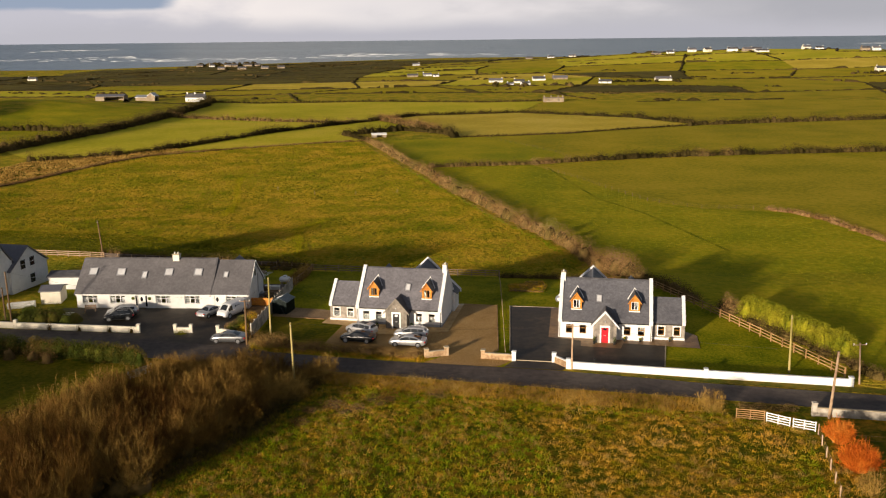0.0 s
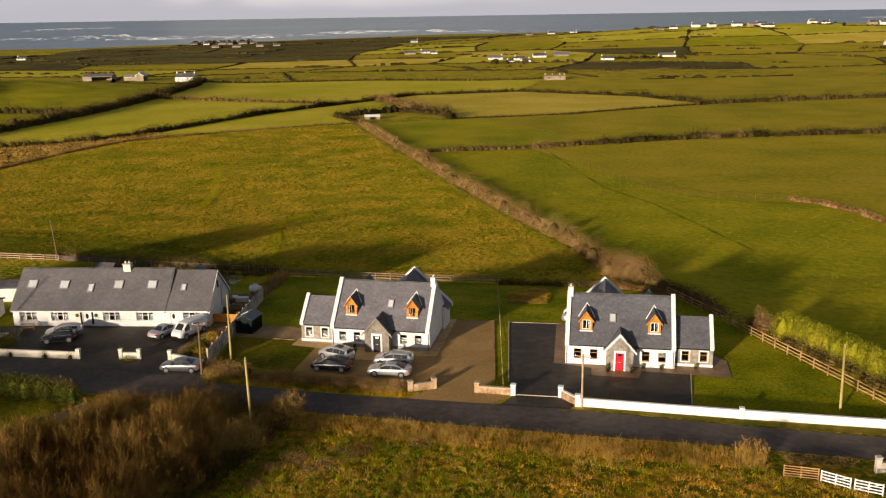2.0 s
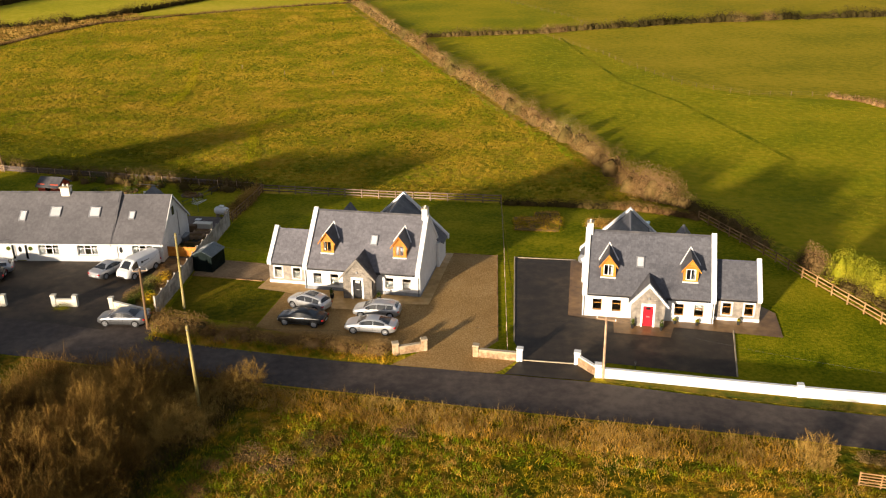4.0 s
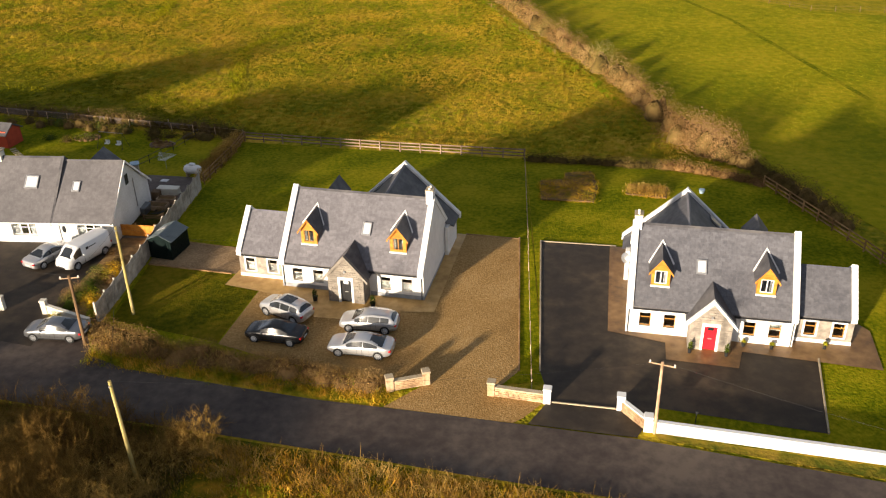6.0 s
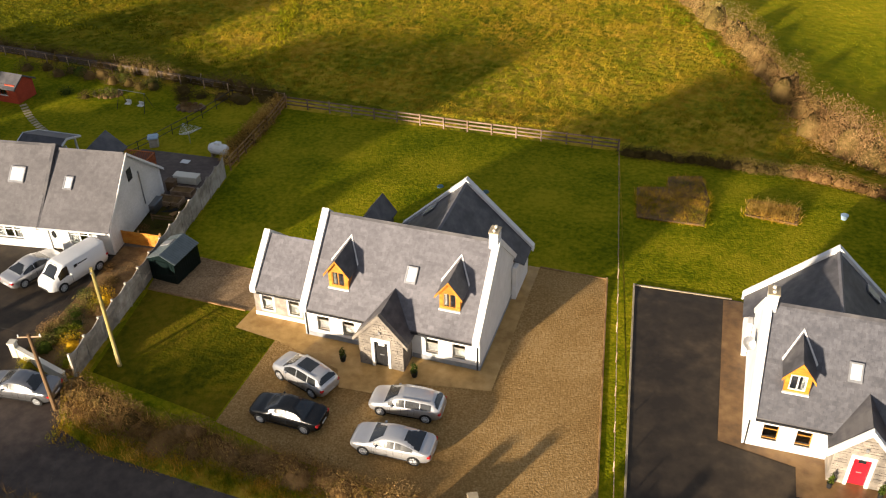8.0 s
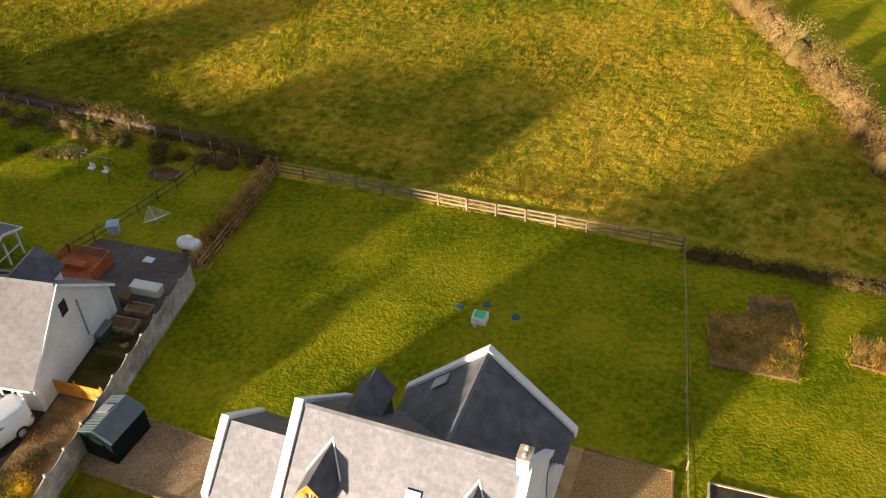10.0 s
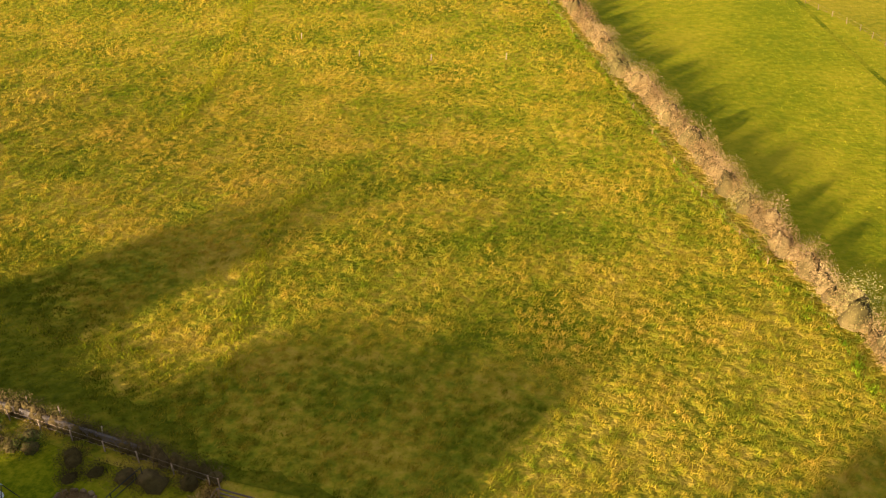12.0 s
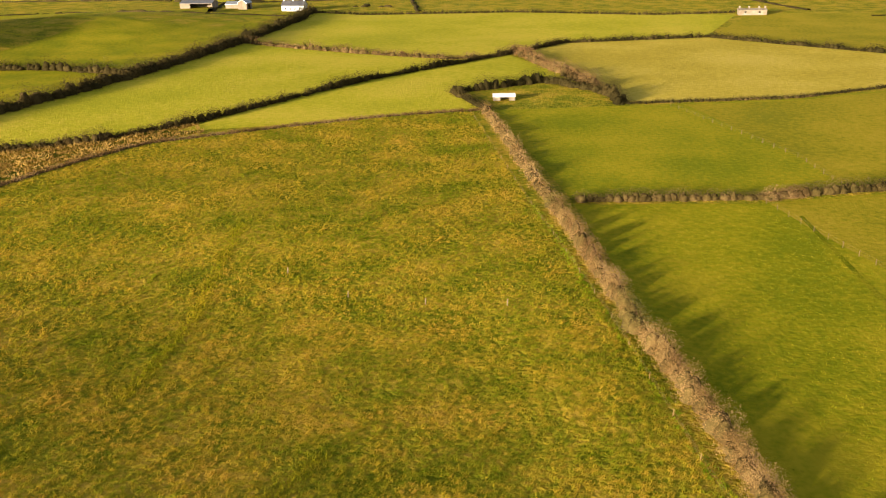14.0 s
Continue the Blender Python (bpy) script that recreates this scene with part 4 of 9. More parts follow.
        if not rear:
            for s in (-1, 1):
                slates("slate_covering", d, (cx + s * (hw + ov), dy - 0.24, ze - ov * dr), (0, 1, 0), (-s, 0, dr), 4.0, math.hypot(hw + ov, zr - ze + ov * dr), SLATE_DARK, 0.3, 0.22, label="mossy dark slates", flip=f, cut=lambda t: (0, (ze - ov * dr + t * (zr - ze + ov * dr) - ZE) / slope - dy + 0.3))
                # lead valley along the junction with the main roof
                a = Vector((cx + s * (hw + ov + 0.02), (ze - ov * dr - ZE) / slope - 0.12, ze - ov * dr + 0.06))
                b = Vector((cx, (zr - ZE) / slope + 0.0, zr + 0.10))
                add("flashing", prism(bmesh.new(), [a, b, b + Vector((0, 0.10, 0.1)), a + Vector((s * 0.06, 0.08, 0.1))], (0, 0, 0.03)), WHITEPAINT, d, "pale lead flashing")
                add("bargeboard", prism(bmesh.new(), [(cx + s * (hw + ov + 0.02), dy - 0.28, ze - ov * dr - 0.16), (cx, dy - 0.28, zr - 0.13), (cx, dy - 0.28, zr + 0.03), (cx + s * (hw + ov + 0.02), dy - 0.28, ze - ov * dr + 0.02)], (0, 0.04, 0)), TIMBER, d)
            w = add("window", bar_frame(cx - 0.45, cx + 0.45, zs + 0.12, ze - 0.12, dy + 0.03), WHITEPAINT if flip else FRAMEWOOD, d)
            add("pane", cube(cx - 0.39, cx + 0.39, dy + 0.05, dy + 0.06, zs + 0.18, ze - 0.18), GLASS, w, "clear window glass")
            add("blind", cube(cx - 0.42, cx - 0.2, dy + 0.14, dy + 0.16, zs + 0.16, ze - 0.14), BLIND, w, "pale curtain")
            add("sill", cube(cx - hw - 0.04, cx + hw + 0.04, dy - 0.12, dy + 0.02, zs - 0.12, zs, 0.01), WHITEPAINT, w, "white sill")
    pts = []
    for t, y in ((0.42, D + 0.7), (0.42, D + 1.45), (0.60, D + 1.45), (0.60, D + 0.7)):
        pts.append((RX - (RW + 0.3) * (1 - t) - 0.02, y, RZ - 0.3 * rs + t * (ZR - RZ + 0.3 * rs) + 0.03))
    sk = add("skylight", prism(bmesh.new(), pts, (-0.06, 0, 0.07)), METAL, None, "grey metal framed roof window")
    mid = sum((Vector(p) for p in pts), Vector()) / 4
    add("pane", prism(bmesh.new(), [mid + (Vector(p) - mid) * 0.78 + Vector((-0.06, 0, 0.07)) for p in pts], (-0.01, 0, 0.012)), SKYPANE, sk, "sky-reflecting glass pane")
    ya, yb = 1.75, 2.55
    skylight(add, 6.55, 7.3, ya, ZE + ya * slope + 0.13, yb, ZE + yb * slope + 0.13)
    return root


def bar_frame(x0, x1, z0, z1, y):
    bm = cube(x0, x0 + 0.07, y, y + 0.07, z0, z1)
    box(bm, x1 - 0.07, x1, y, y + 0.07, z0, z1)
    box(bm, x0 + 0.07, x1 - 0.07, y, y + 0.07, z1 - 0.07, z1)
    box(bm, x0 + 0.07, x1 - 0.07, y, y + 0.07, z0, z0 + 0.07)
    box(bm, (x0 + x1) / 2 - 0.035, (x0 + x1) / 2 + 0.035, y + 0.004, y + 0.066, z0 + 0.07, z1 - 0.07)
    return bm


LEFT_COTTAGE = pose(-12.1, 119.62, 0.05, 0, 0, -10.4)
RIGHT_COTTAGE = pose(15.42, 113.3, 0.05, 0, 0, -9.2)
cottage(LEFT_COTTAGE, False, BLACK, "white dormer cottage with a black front door", SLATE, STONE, True)
cottage(RIGHT_COTTAGE, True, REDDOOR, "white dormer cottage with a red front door", SLATE_BLUE, STONE, False)


def bungalow(m):
    root = thing("bungalow", m, "long white bungalow with grey slate roof and skylights", "house")
    add = house_maker(root)
    D, ZE, ZR, W, W2 = 9.0, 2.45, 6.45, 20.4, 26.0
    for i, (xa, xb, zr, wins, doors) in enumerate(((0, W, ZR, [(0.9, 3.2), (5.1, 7.4), (12.0, 14.3), (16.4, 18.7)], [(9.3, 10.4)]), (W + 0.004, W2, ZR - 0.3, [(22.6, 24.9)], [(20.9, 21.7)]))):
        slope = (zr - ZE) / (D / 2)
        holes = [(a, b, 0.72, 1.95) for a, b in wins] + [(a, b, 0, 2.0) for a, b in doors]
        add("wall", pierced(bmesh.new(), xa, xb, 0, ZE, 0, 0.3, holes), RENDER)
        add("wall", cube(xa, xb, D - 0.3, D, 0, ZE), RENDER)
        bm = bmesh.new()
        for x in ((xa,) if i == 0 else (xb - 0.3,)):
            prism(bm, [(x, 0.3, 0), (x, D - 0.3, 0), (x, D - 0.3, ZE + 0.2), (x, D / 2, zr - 0.05), (x, 0.3, ZE + 0.2)], (0.3, 0, 0))
        add("gable_wall", bm, RENDER if i == 0 else PEBBLE)
        for a, b in wins:
            window(add, a, b, 0.72, 1.95, 0, WHITEPAINT, None, 3, 0.18, high=True)
        for a, b in doors:
            d = add("front_door", cube(a + 0.02, b - 0.02, 0.1, 0.16, 0.05, 1.98), WHITEPAINT, None, "white panelled front door")
            bm = bmesh.new()
            rod(bm, ((a + b) / 2, 0.09, 1.35), ((a + b) / 2, 0.10, 1.35), 0.2, 0.2, 12)
            for v in bm.verts:
                v.co.z = 1.35 + (v.co.z - 1.35) * 1.8
            add("oval_glass", bm, CARGLASS, d, "oval door glass")
            if i == 0:
                for xa_, xb_ in ((a - 0.34, a - 0.06), (b + 0.06, b + 0.34)):
                    add("side_light", cube(xa_, xb_, -0.012, 0.02, 0.25, 2.05), CARGLASS, d, "dark glazed side light")
                    add("side_light_frame", cube(xa_ - 0.05, xb_ + 0.05, -0.008, 0.015, 0.15, 2.1), WHITEPAINT, d, "white side light frame")
        add("roof", gable_roof(bmesh.new(), xa - (0.2 if i == 0 else 0), xb + (0.2 if i else 0), -0.35, D + 0.35, ZE - 0.35 * slope + 0.1, zr + 0.1), SLATE_DARK, None, "dark roof boarding")
        run = math.hypot(D / 2 + 0.35, zr - ZE + 0.35 * slope)
        for y, s in ((-0.35, 1), (D + 0.35, -1)):
            slates("slate_covering", root, (xa - (0.2 if i == 0 else -0.16), y, ZE - 0.35 * slope + 0.1), (1, 0, 0), (0, s, slope), xb - xa + (0.16 if i == 0 else 0.04), run, SLATE_PALE, 0.6, 0.4, "pale grey fibre slates")
        add("ridge_tiles", prism(bmesh.new(), [(xa, D / 2 - 0.16, zr + 0.06), (xa, D / 2, zr + 0.21), (xa, D / 2 + 0.16, zr + 0.06)], (xb - xa, 0, 0)), SLATE_PALE if i else SLATE_DARK)
        add("gutter", cube(xa + 0.02, xb - 0.02, -0.45, -0.34, ZE - 0.36, ZE - 0.24, 0.02), WHITEPAINT, None, "white gutter")
        add("fascia", cube(xa, xb, -0.33, -0.28, ZE - 0.42, ZE - 0.24), WHITEPAINT, None, "white fascia board")
    slope = (ZR - ZE) / (D / 2)
    for x, ya in ((1.2, 2.15), (5.5, 2.1), (9.4, 1.7), (12.8, 2.1), (17.3, 2.1)):
        skylight(add, x, x + (0.8 if x == 9.4 else 1.25), ya, ZE + ya * slope + 0.13, ya + 0.95, ZE + (ya + 0.95) * slope + 0.13)
    s2 = (ZR - 0.3 - ZE) / (D / 2)
    skylight(add, 21.8, 22.5, 2.0, ZE + 2.0 * s2 + 0.13, 2.8, ZE + 2.8 * s2 + 0.13)
    add("roof_step", prism(bmesh.new(), [(W - 0.12, -0.36, ZE - 0.3), (W - 0.12, D / 2, ZR + 0.24), (W - 0.12, D + 0.36, ZE - 0.3), (W - 0.12, D + 0.36, ZE - 0.5), (W - 0.12, D / 2, ZR - 0.1), (W - 0.12, -0.36, ZE - 0.5)], (0.26, 0, 0)), SLATE_DARK, None, "dark verge where the roofs meet")
    bm = bmesh.new()
    for s in (0, 1):
        y0, y1 = (-0.36, D / 2) if s == 0 else (D + 0.36, D / 2)
        prism(bm, [(W2 + 0.16, y0, ZE - 0.5), (W2 + 0.16, y1, ZR - 0.34), (W2 + 0.16, y1, ZR - 0.12), (W2 + 0.16, y0, ZE - 0.26)], (0.06, 0, 0))
    add("bargeboard", bm, WHITEPAINT, None, "white bargeboards")
    ch = add("chimney", cube(13.6, 14.6, D / 2 - 0.4, D / 2 + 0.4, ZR - 0.6, ZR + 0.7, 0.02), CREAM)
    add("chimney_cap", cube(13.5, 14.7, D / 2 - 0.5, D / 2 + 0.5, ZR + 0.7, ZR + 0.82, 0.02), KERB, ch)
    for dx in (-0.25, 0.25):
        add("chimney_pot", rod(bmesh.new(), (14.1 + dx, D / 2, ZR + 0.82), (14.1 + dx, D / 2, ZR + 1.1), 0.11, 0.09, 8), CREAM, ch)
    add("gable_window", cube(W2 - 0.02, W2 + 0.03, D / 2 - 0.35, D / 2 + 0.35, 3.9, 4.9), CARGLASS, None, "small dark gable window")
    add("downpipe", rod(bmesh.new(), (W2 + 0.06, D / 2 + 1.2, 1.0), (W2 + 0.06, D / 2 + 1.2, 4.0), 0.05), METAL, None, "grey vent pipe")
    for x in (8.6, 11.1):
        bm = bmesh.new()
        bmesh.ops.create_cone(bm, cap_ends=True, segments=14, radius1=0.24, radius2=0.24, depth=0.08)
        bmesh.ops.transform(bm, matrix=pose(x, -0.05, 1.5, 90), verts=bm.verts[:])
        add("wreath", bm, LEAFGREEN, None, "round green wreath on the wall")
    # rear projections
    dormer = add("rear_dormer", cube(21.6, 24.2, 4.9, 7.4, 3.6, 4.95), RENDER, None, "white rear dormer with a mossy slate roof")
    bm = bmesh.new()
    for side in (-1, 1):
        prism(bm, [(22.9, 4.4, 6.22), (22.9, 7.7, 6.22), (22.9 + side * 1.55, 7.7, 4.85), (22.9 + side * 1.55, 4.4, 4.85)], (0, 0, 0.1))
    add("roof", bm, SLATE_DARK, dormer, "mossy dark slate slopes")
    add("gable_end", prism(bmesh.new(), [(21.6, 7.2, 4.95), (24.2, 7.2, 4.95), (22.9, 7.2, 6.2)], (0, 0.2, 0)), RENDER, dormer)
    return root


PEBBLE = surf("grey_pebbledash", [(0.50, 0.49, 0.47), (0.62, 0.61, 0.59)], 6.0, 0.1, 0.95, 0.3, 30)
bungalow(pose(-54.95, 127.65, 0.05, 0, 0, -1.9))


def plain_house(name, m, w, d, ze, zr, wall, roof, label, chimneys=(), wins=(), group="", upper=False, category="house", gap=None):
    """A small gabled house: walls, roof with eaves, chimneys and window openings with frames."""
    root = thing(name, m, label, category, group)
    add = house_maker(root)
    rows = [(0.9, 2.1)] + ([(3.4, 4.5)] if upper else [])
    holes = [(a, a + 0.9, z0, z1) for a in wins for z0, z1 in rows]
    if gap:
        holes.append((gap[0], gap[1], 0, gap[2]))
    add("wall", pierced(bmesh.new(), 0, w, 0, ze, 0, 0.3, holes), wall)
    add("wall", cube(0, w, d - 0.3, d, 0, ze), wall)
    for x in (0, w - 0.3):
        add("gable_wall", prism(bmesh.new(), [(x, 0.3, 0), (x, d - 0.3, 0), (x, d - 0.3, ze), (x, d / 2, zr - 0.1), (x, 0.3, ze)], (0.3, 0, 0)), wall)
    s = (zr - ze) / (d / 2)
    add("roof", gable_roof(bmesh.new(), -0.2, w + 0.2, -0.3, d + 0.3, ze - 0.3 * s + 0.1, zr + 0.1, 0.18), roof)
    for x in chimneys:
        c = add("chimney", cube(x, x + 0.8, d / 2 - 0.35, d / 2 + 0.35, zr - 0.6, zr + 1.0), wall)
        add("chimney_cap", cube(x - 0.08, x + 0.88, d / 2 - 0.43, d / 2 + 0.43, zr + 1.0, zr + 1.12), KERB, c)
    for a, b, z0, z1 in holes[:len(wins) * len(rows)]:
        window(add, a, b, z0, z1, 0, WHITEPAINT if upper else BLACK, None, 2)
    return root


# two-storey house beyond the bungalow, seen by its gable
villa = plain_house("two_storey_house", pose(-78.5, 138.2, -0.3, 0, 0, -13), 10.0, 8.8, 3.9, 7.0, RENDER, SLATE, "white two-storey house with a slate roof beside the bungalow", (), (1.6, 7.6))
vadd = house_maker(villa)
for wy, wz in ((3.0, 3.6), (5.2, 3.7), (5.0, 0.9)):
    wv = vadd("window", cube(9.98, 10.03, wy - 0.55, wy + 0.55, wz - 0.1, wz + 1.35), BLACK, None, "black painted window band")
    vadd("pane", cube(10.03, 10.05, wy - 0.38, wy + 0.38, wz + 0.05, wz + 1.2), CARGLASS, wv, "dark window glass")
    vadd("glazing_bar", cube(10.05, 10.07, wy - 0.4, wy + 0.4, wz + 0.6, wz + 0.66), WHITEPAINT, wv, "white glazing bar")
plain_house("front_block", pose(-81.6, 133.4, -0.1, 0, 0, -13), 11.5, 6.5, 5.2, 9.2, RENDER, SLATE, "white front block of the two-storey house", (), (2.0, 8.4), upper=True)

# ---- vehicles ----
PROFILE = {  # share of the half length, height of the middle line
    "sedan": ((-1, 0.60), (-0.985, 0.84), (-0.95, 0.94), (-0.85, 0.985), (-0.70, 1.01), (-0.64, 1.03), (-0.34, 1.33), (-0.22, 1.405), (-0.05, 1.44), (0.08, 1.43), (0.18, 1.38), (0.50, 1.02), (0.56, 0.97), (0.72, 0.91), (0.88, 0.80), (0.96, 0.70), (1, 0.52)),
    "coupe": ((-1, 0.60), (-0.985, 0.86), (-0.95, 0.95), (-0.88, 0.985), (-0.80, 1.01), (-0.76, 1.04), (-0.40, 1.31), (-0.24, 1.39), (-0.06, 1.42), (0.08, 1.405), (0.18, 1.35), (0.50, 1.0), (0.56, 0.95), (0.72, 0.89), (0.88, 0.79), (0.96, 0.69), (1, 0.52)),
    "hatch": ((-1, 0.60), (-0.99, 0.90), (-0.965, 1.0), (-0.93, 1.06), (-0.80, 1.33), (-0.72, 1.40), (-0.45, 1.455), (-0.1, 1.48), (0.08, 1.46), (0.20, 1.40), (0.53, 1.03), (0.60, 0.98), (0.74, 0.92), (0.89, 0.81), (0.96, 0.71), (1, 0.52)),
    "suv": ((-1, 0.66), (-0.99, 0.98), (-0.965, 1.08), (-0.93, 1.14), (-0.80, 1.44), (-0.72, 1.52), (-0.45, 1.59), (-0.1, 1.62), (0.08, 1.60), (0.20, 1.53), (0.53, 1.13), (0.60, 1.08), (0.74, 1.02), (0.89, 0.91), (0.96, 0.80), (1, 0.6)),
    "van": ((-1, 0.7), (-0.997, 1.80), (-0.98, 1.92), (-0.9, 1.95), (0.0, 1.98), (0.40, 1.95), (0.50, 1.86), (0.76, 1.24), (0.80, 1.17), (0.90, 1.08), (0.97, 0.92), (1, 0.6)),
}
SIDE_WINDOWS = {"sedan": ((-0.53, -0.13), (-0.11, 0.37)), "coupe": ((-0.58, -0.15), (-0.13, 0.37)), "hatch": ((-0.74, -0.455), (-0.435, -0.05), (-0.03, 0.42)), "suv": ((-0.76, -0.455), (-0.435, -0.05), (-0.03, 0.42)), "van": ((0.33, 0.66),)}
SCREENS = {"sedan": ((-0.61, -0.30), (0.17, 0.485)), "coupe": ((-0.73, -0.33), (0.17, 0.485)), "hatch": ((-0.915, -0.79), (0.19, 0.515)), "suv": ((-0.915, -0.79), (0.19, 0.515)), "van": ((0.485, 0.77),)}


def car(m, paint_mat, label, length=4.6, width=1.82, high=1.45, kind="sedan", group="parked cars"):
    """Car along +x: one lofted shell from bumper to bumper, with glass, wheels, lamps, mirrors and plate set on it."""
    root = thing("car", m, label, "car", group)
    L, hw = length / 2, width / 2
    us, zs = zip(*PROFILE[kind])
    stretch = high / max(zs)
    tall = 0.08 if kind == "suv" else 0.14 if kind == "van" else 0.0

    def ring(u):
        """Half ring of the shell at u: sill, flank, belt, roof edge, middle."""
        top = float(np.interp(u, us, zs)) * stretch
        belt = min(float(np.interp(u, (-1, -0.9, -0.4, 0.5, 0.88, 1), (0.62, 0.97, 0.95, 0.90, 0.74, 0.46))) + tall, top - 0.03)
        low = float(np.interp(u, (-1, -0.9, -0.75, 0.75, 0.9, 1), (0.40, 0.27, 0.20, 0.20, 0.25, 0.36))) + tall * 0.4
        w = hw * float(np.interp(u, (-1, -0.97, -0.85, -0.4, 0.45, 0.8, 0.93, 0.98, 1), (0.74, 0.87, 0.96, 1, 1, 0.96, 0.86, 0.74, 0.62)))
        g = min(1.0, max(0.0, (top - belt - 0.06) / 0.36))
        we = w * (0.90 - (0.19 if kind != "van" else 0.08) * g)
        x = u * L
        return [(x, 0.84 * w, low), (x, 0.97 * w, low + 0.09), (x, w, low + 0.55 * (belt - low)), (x, 0.985 * w, belt - 0.07), (x, 0.945 * w, belt), (x, we, top - 0.015 - 0.055 * g), (x, we * 0.90, top - 0.008 - 0.018 * g), (x, we * 0.5, top), (x, 0, top + 0.008)]

    stations = sorted(set(us) | {k / 16 for k in range(-15, 16)})
    bm, rings = bmesh.new(), []
    for u in stations:
        half = ring(u)
        rings.append([bm.verts.new((x, -y, z)) for x, y, z in half] + [bm.verts.new(p) for p in half[-2::-1]])
    for a, b in zip(rings, rings[1:]):
        for i in range(len(a)):
            k = (i + 1) % len(a)
            bm.faces.new((a[i], b[i], b[k], a[k]))
    bm.faces.new(rings[0])
    bm.faces.new(rings[-1][::-1])
    bmesh.ops.recalc_face_normals(bm, faces=bm.faces[:])
    for fc in bm.faces:
        fc.smooth = True
    part("body", bm, paint_mat, root)

    def sheet(rows, out):
        """A thin panel through rows of points, lifted along out."""
        g = bmesh.new()
        for off, turn in ((0.010, 1), (-0.02, -1)):
            vs = [[g.verts.new(Vector(p) + Vector(out) * off) for p in r] for r in rows]
            for a, b in zip(vs, vs[1:]):
                for i in range(len(a) - 1):
                    g.faces.new((a[i], a[i + 1], b[i + 1], b[i])[::turn])
        bmesh.ops.recalc_face_normals(g, faces=g.faces[:])
        return g

    def mix(p, q, t):
        return tuple(a + (b - a) * t for a, b in zip(p, q))

    for ua, ub in SIDE_WINDOWS[kind]:
        for s in (-1, 1):
            rows = []
            for k in range(7):
                half = ring(ua + (ub - ua) * k / 6)
                lo, hi = half[4], half[5]
                rows.append([(p[0], s * p[1], p[2]) for p in (mix(lo, hi, 0.05), mix(lo, hi, 0.5), mix(lo, hi, 0.93))])
            part("side_window", sheet(rows, (0, s, 0.3)), CARGLASS, root, "dark side window")
    seams = {"van": (0.28, 0.55), "suv": (0.42, 0.06, -0.30), "hatch": (0.42, 0.06, -0.30)}.get(kind, (0.40, 0.04, -0.34))
    for u in seams:
        for s in (-1, 1):
            half = ring(u)[1:5]
            part("door_seam", sheet([[(p[0] + e, s * p[1], p[2]) for p in half] for e in (-0.005, 0.005)], (0, s * 0.3, 0)), BLACK, root, "dark door seam")
    for u in seams[1:]:
        for s in (-1, 1):
            p = ring(u + 0.05)[3]
            part("door_handle", cube(p[0] - 0.09, p[0] + 0.09, s * p[1] - 0.02, s * p[1] + 0.02, p[2] - 0.07, p[2] - 0.035), paint_mat, root, "door handle")
    if kind != "van":
        for s in (-1, 1):
            spots = [ring(SIDE_WINDOWS[kind][0][0] + (SIDE_WINDOWS[kind][-1][1] - SIDE_WINDOWS[kind][0][0]) * k / 6)[4] for k in range(7)]
            bm = bmesh.new()
            for p, q in zip(spots, spots[1:]):
                rod(bm, (p[0], s * p[1], p[2] + 0.02), (q[0], s * q[1], q[2] + 0.02), 0.016, None, 5)
            part("window_trim", bm, METAL, root, "bright window trim")
            lo = [ring(-0.42 + 0.86 * k / 4)[0] for k in range(5)]
            part("sill_skirt", sheet([[(p[0], s * (p[1] + 0.02), p[2]), (p[0], s * (p[1] + 0.10), p[2] + 0.07)] for p in lo], (0, s, 0)), BLACK, root, "dark sill skirt")
    for ua, ub in SCREENS[kind]:
        rows = []
        for k in range(5):
            half = ring(ua + (ub - ua) * k / 4)
            x, y, z = half[5]
            rows.append([(x, -y * 0.95, z + 0.010), (x, -y * 0.5, half[7][2]), (x, 0, half[8][2]), (x, y * 0.5, half[7][2]), (x, y * 0.95, z + 0.010)])
        part("windscreen" if ub > 0 else "rear_window", sheet(rows, (0.7 if ub > 0 else -0.7, 0, 0.7)), CARGLASS, root, "dark sloping glass")
    if kind in ("suv", "hatch"):
        for s in (-1, 1):
            ends = [ring(u)[6] for u in (-0.66, -0.3, 0.06)]
            bm = bmesh.new()
            for p, q in zip(ends, ends[1:]):
                rod(bm, (p[0], s * p[1], p[2] + 0.04), (q[0], s * q[1], q[2] + 0.04), 0.02)
            part("roof_rail", bm, METAL, root, "roof rail")
    if kind == "suv":
        rows = [[(ring(u)[8][0], k * 0.44, ring(u)[7][2] + 0.004) for k in (-1, 0, 1)] for u in (-0.45, -0.3, -0.1, 0.05)]
        part("sunroof", sheet(rows, (0, 0, 1)), CARGLASS, root, "dark glass sunroof")
    if kind == "van":
        for s in (-1, 1):
            g = bmesh.new()
            box(g, 0.1, 0.36, s * hw * 0.955 - 0.03, s * hw * 0.955 + 0.012, 1.40, 1.62)
            box(g, -0.75, 0.02, s * hw * 0.955 - 0.03, s * hw * 0.955 + 0.012, 1.50, 1.555)
            part("side_sign", g, BLACK, root, "dark lettering bars on the side")
    r = 0.33 if kind not in ("suv", "van") else 0.36
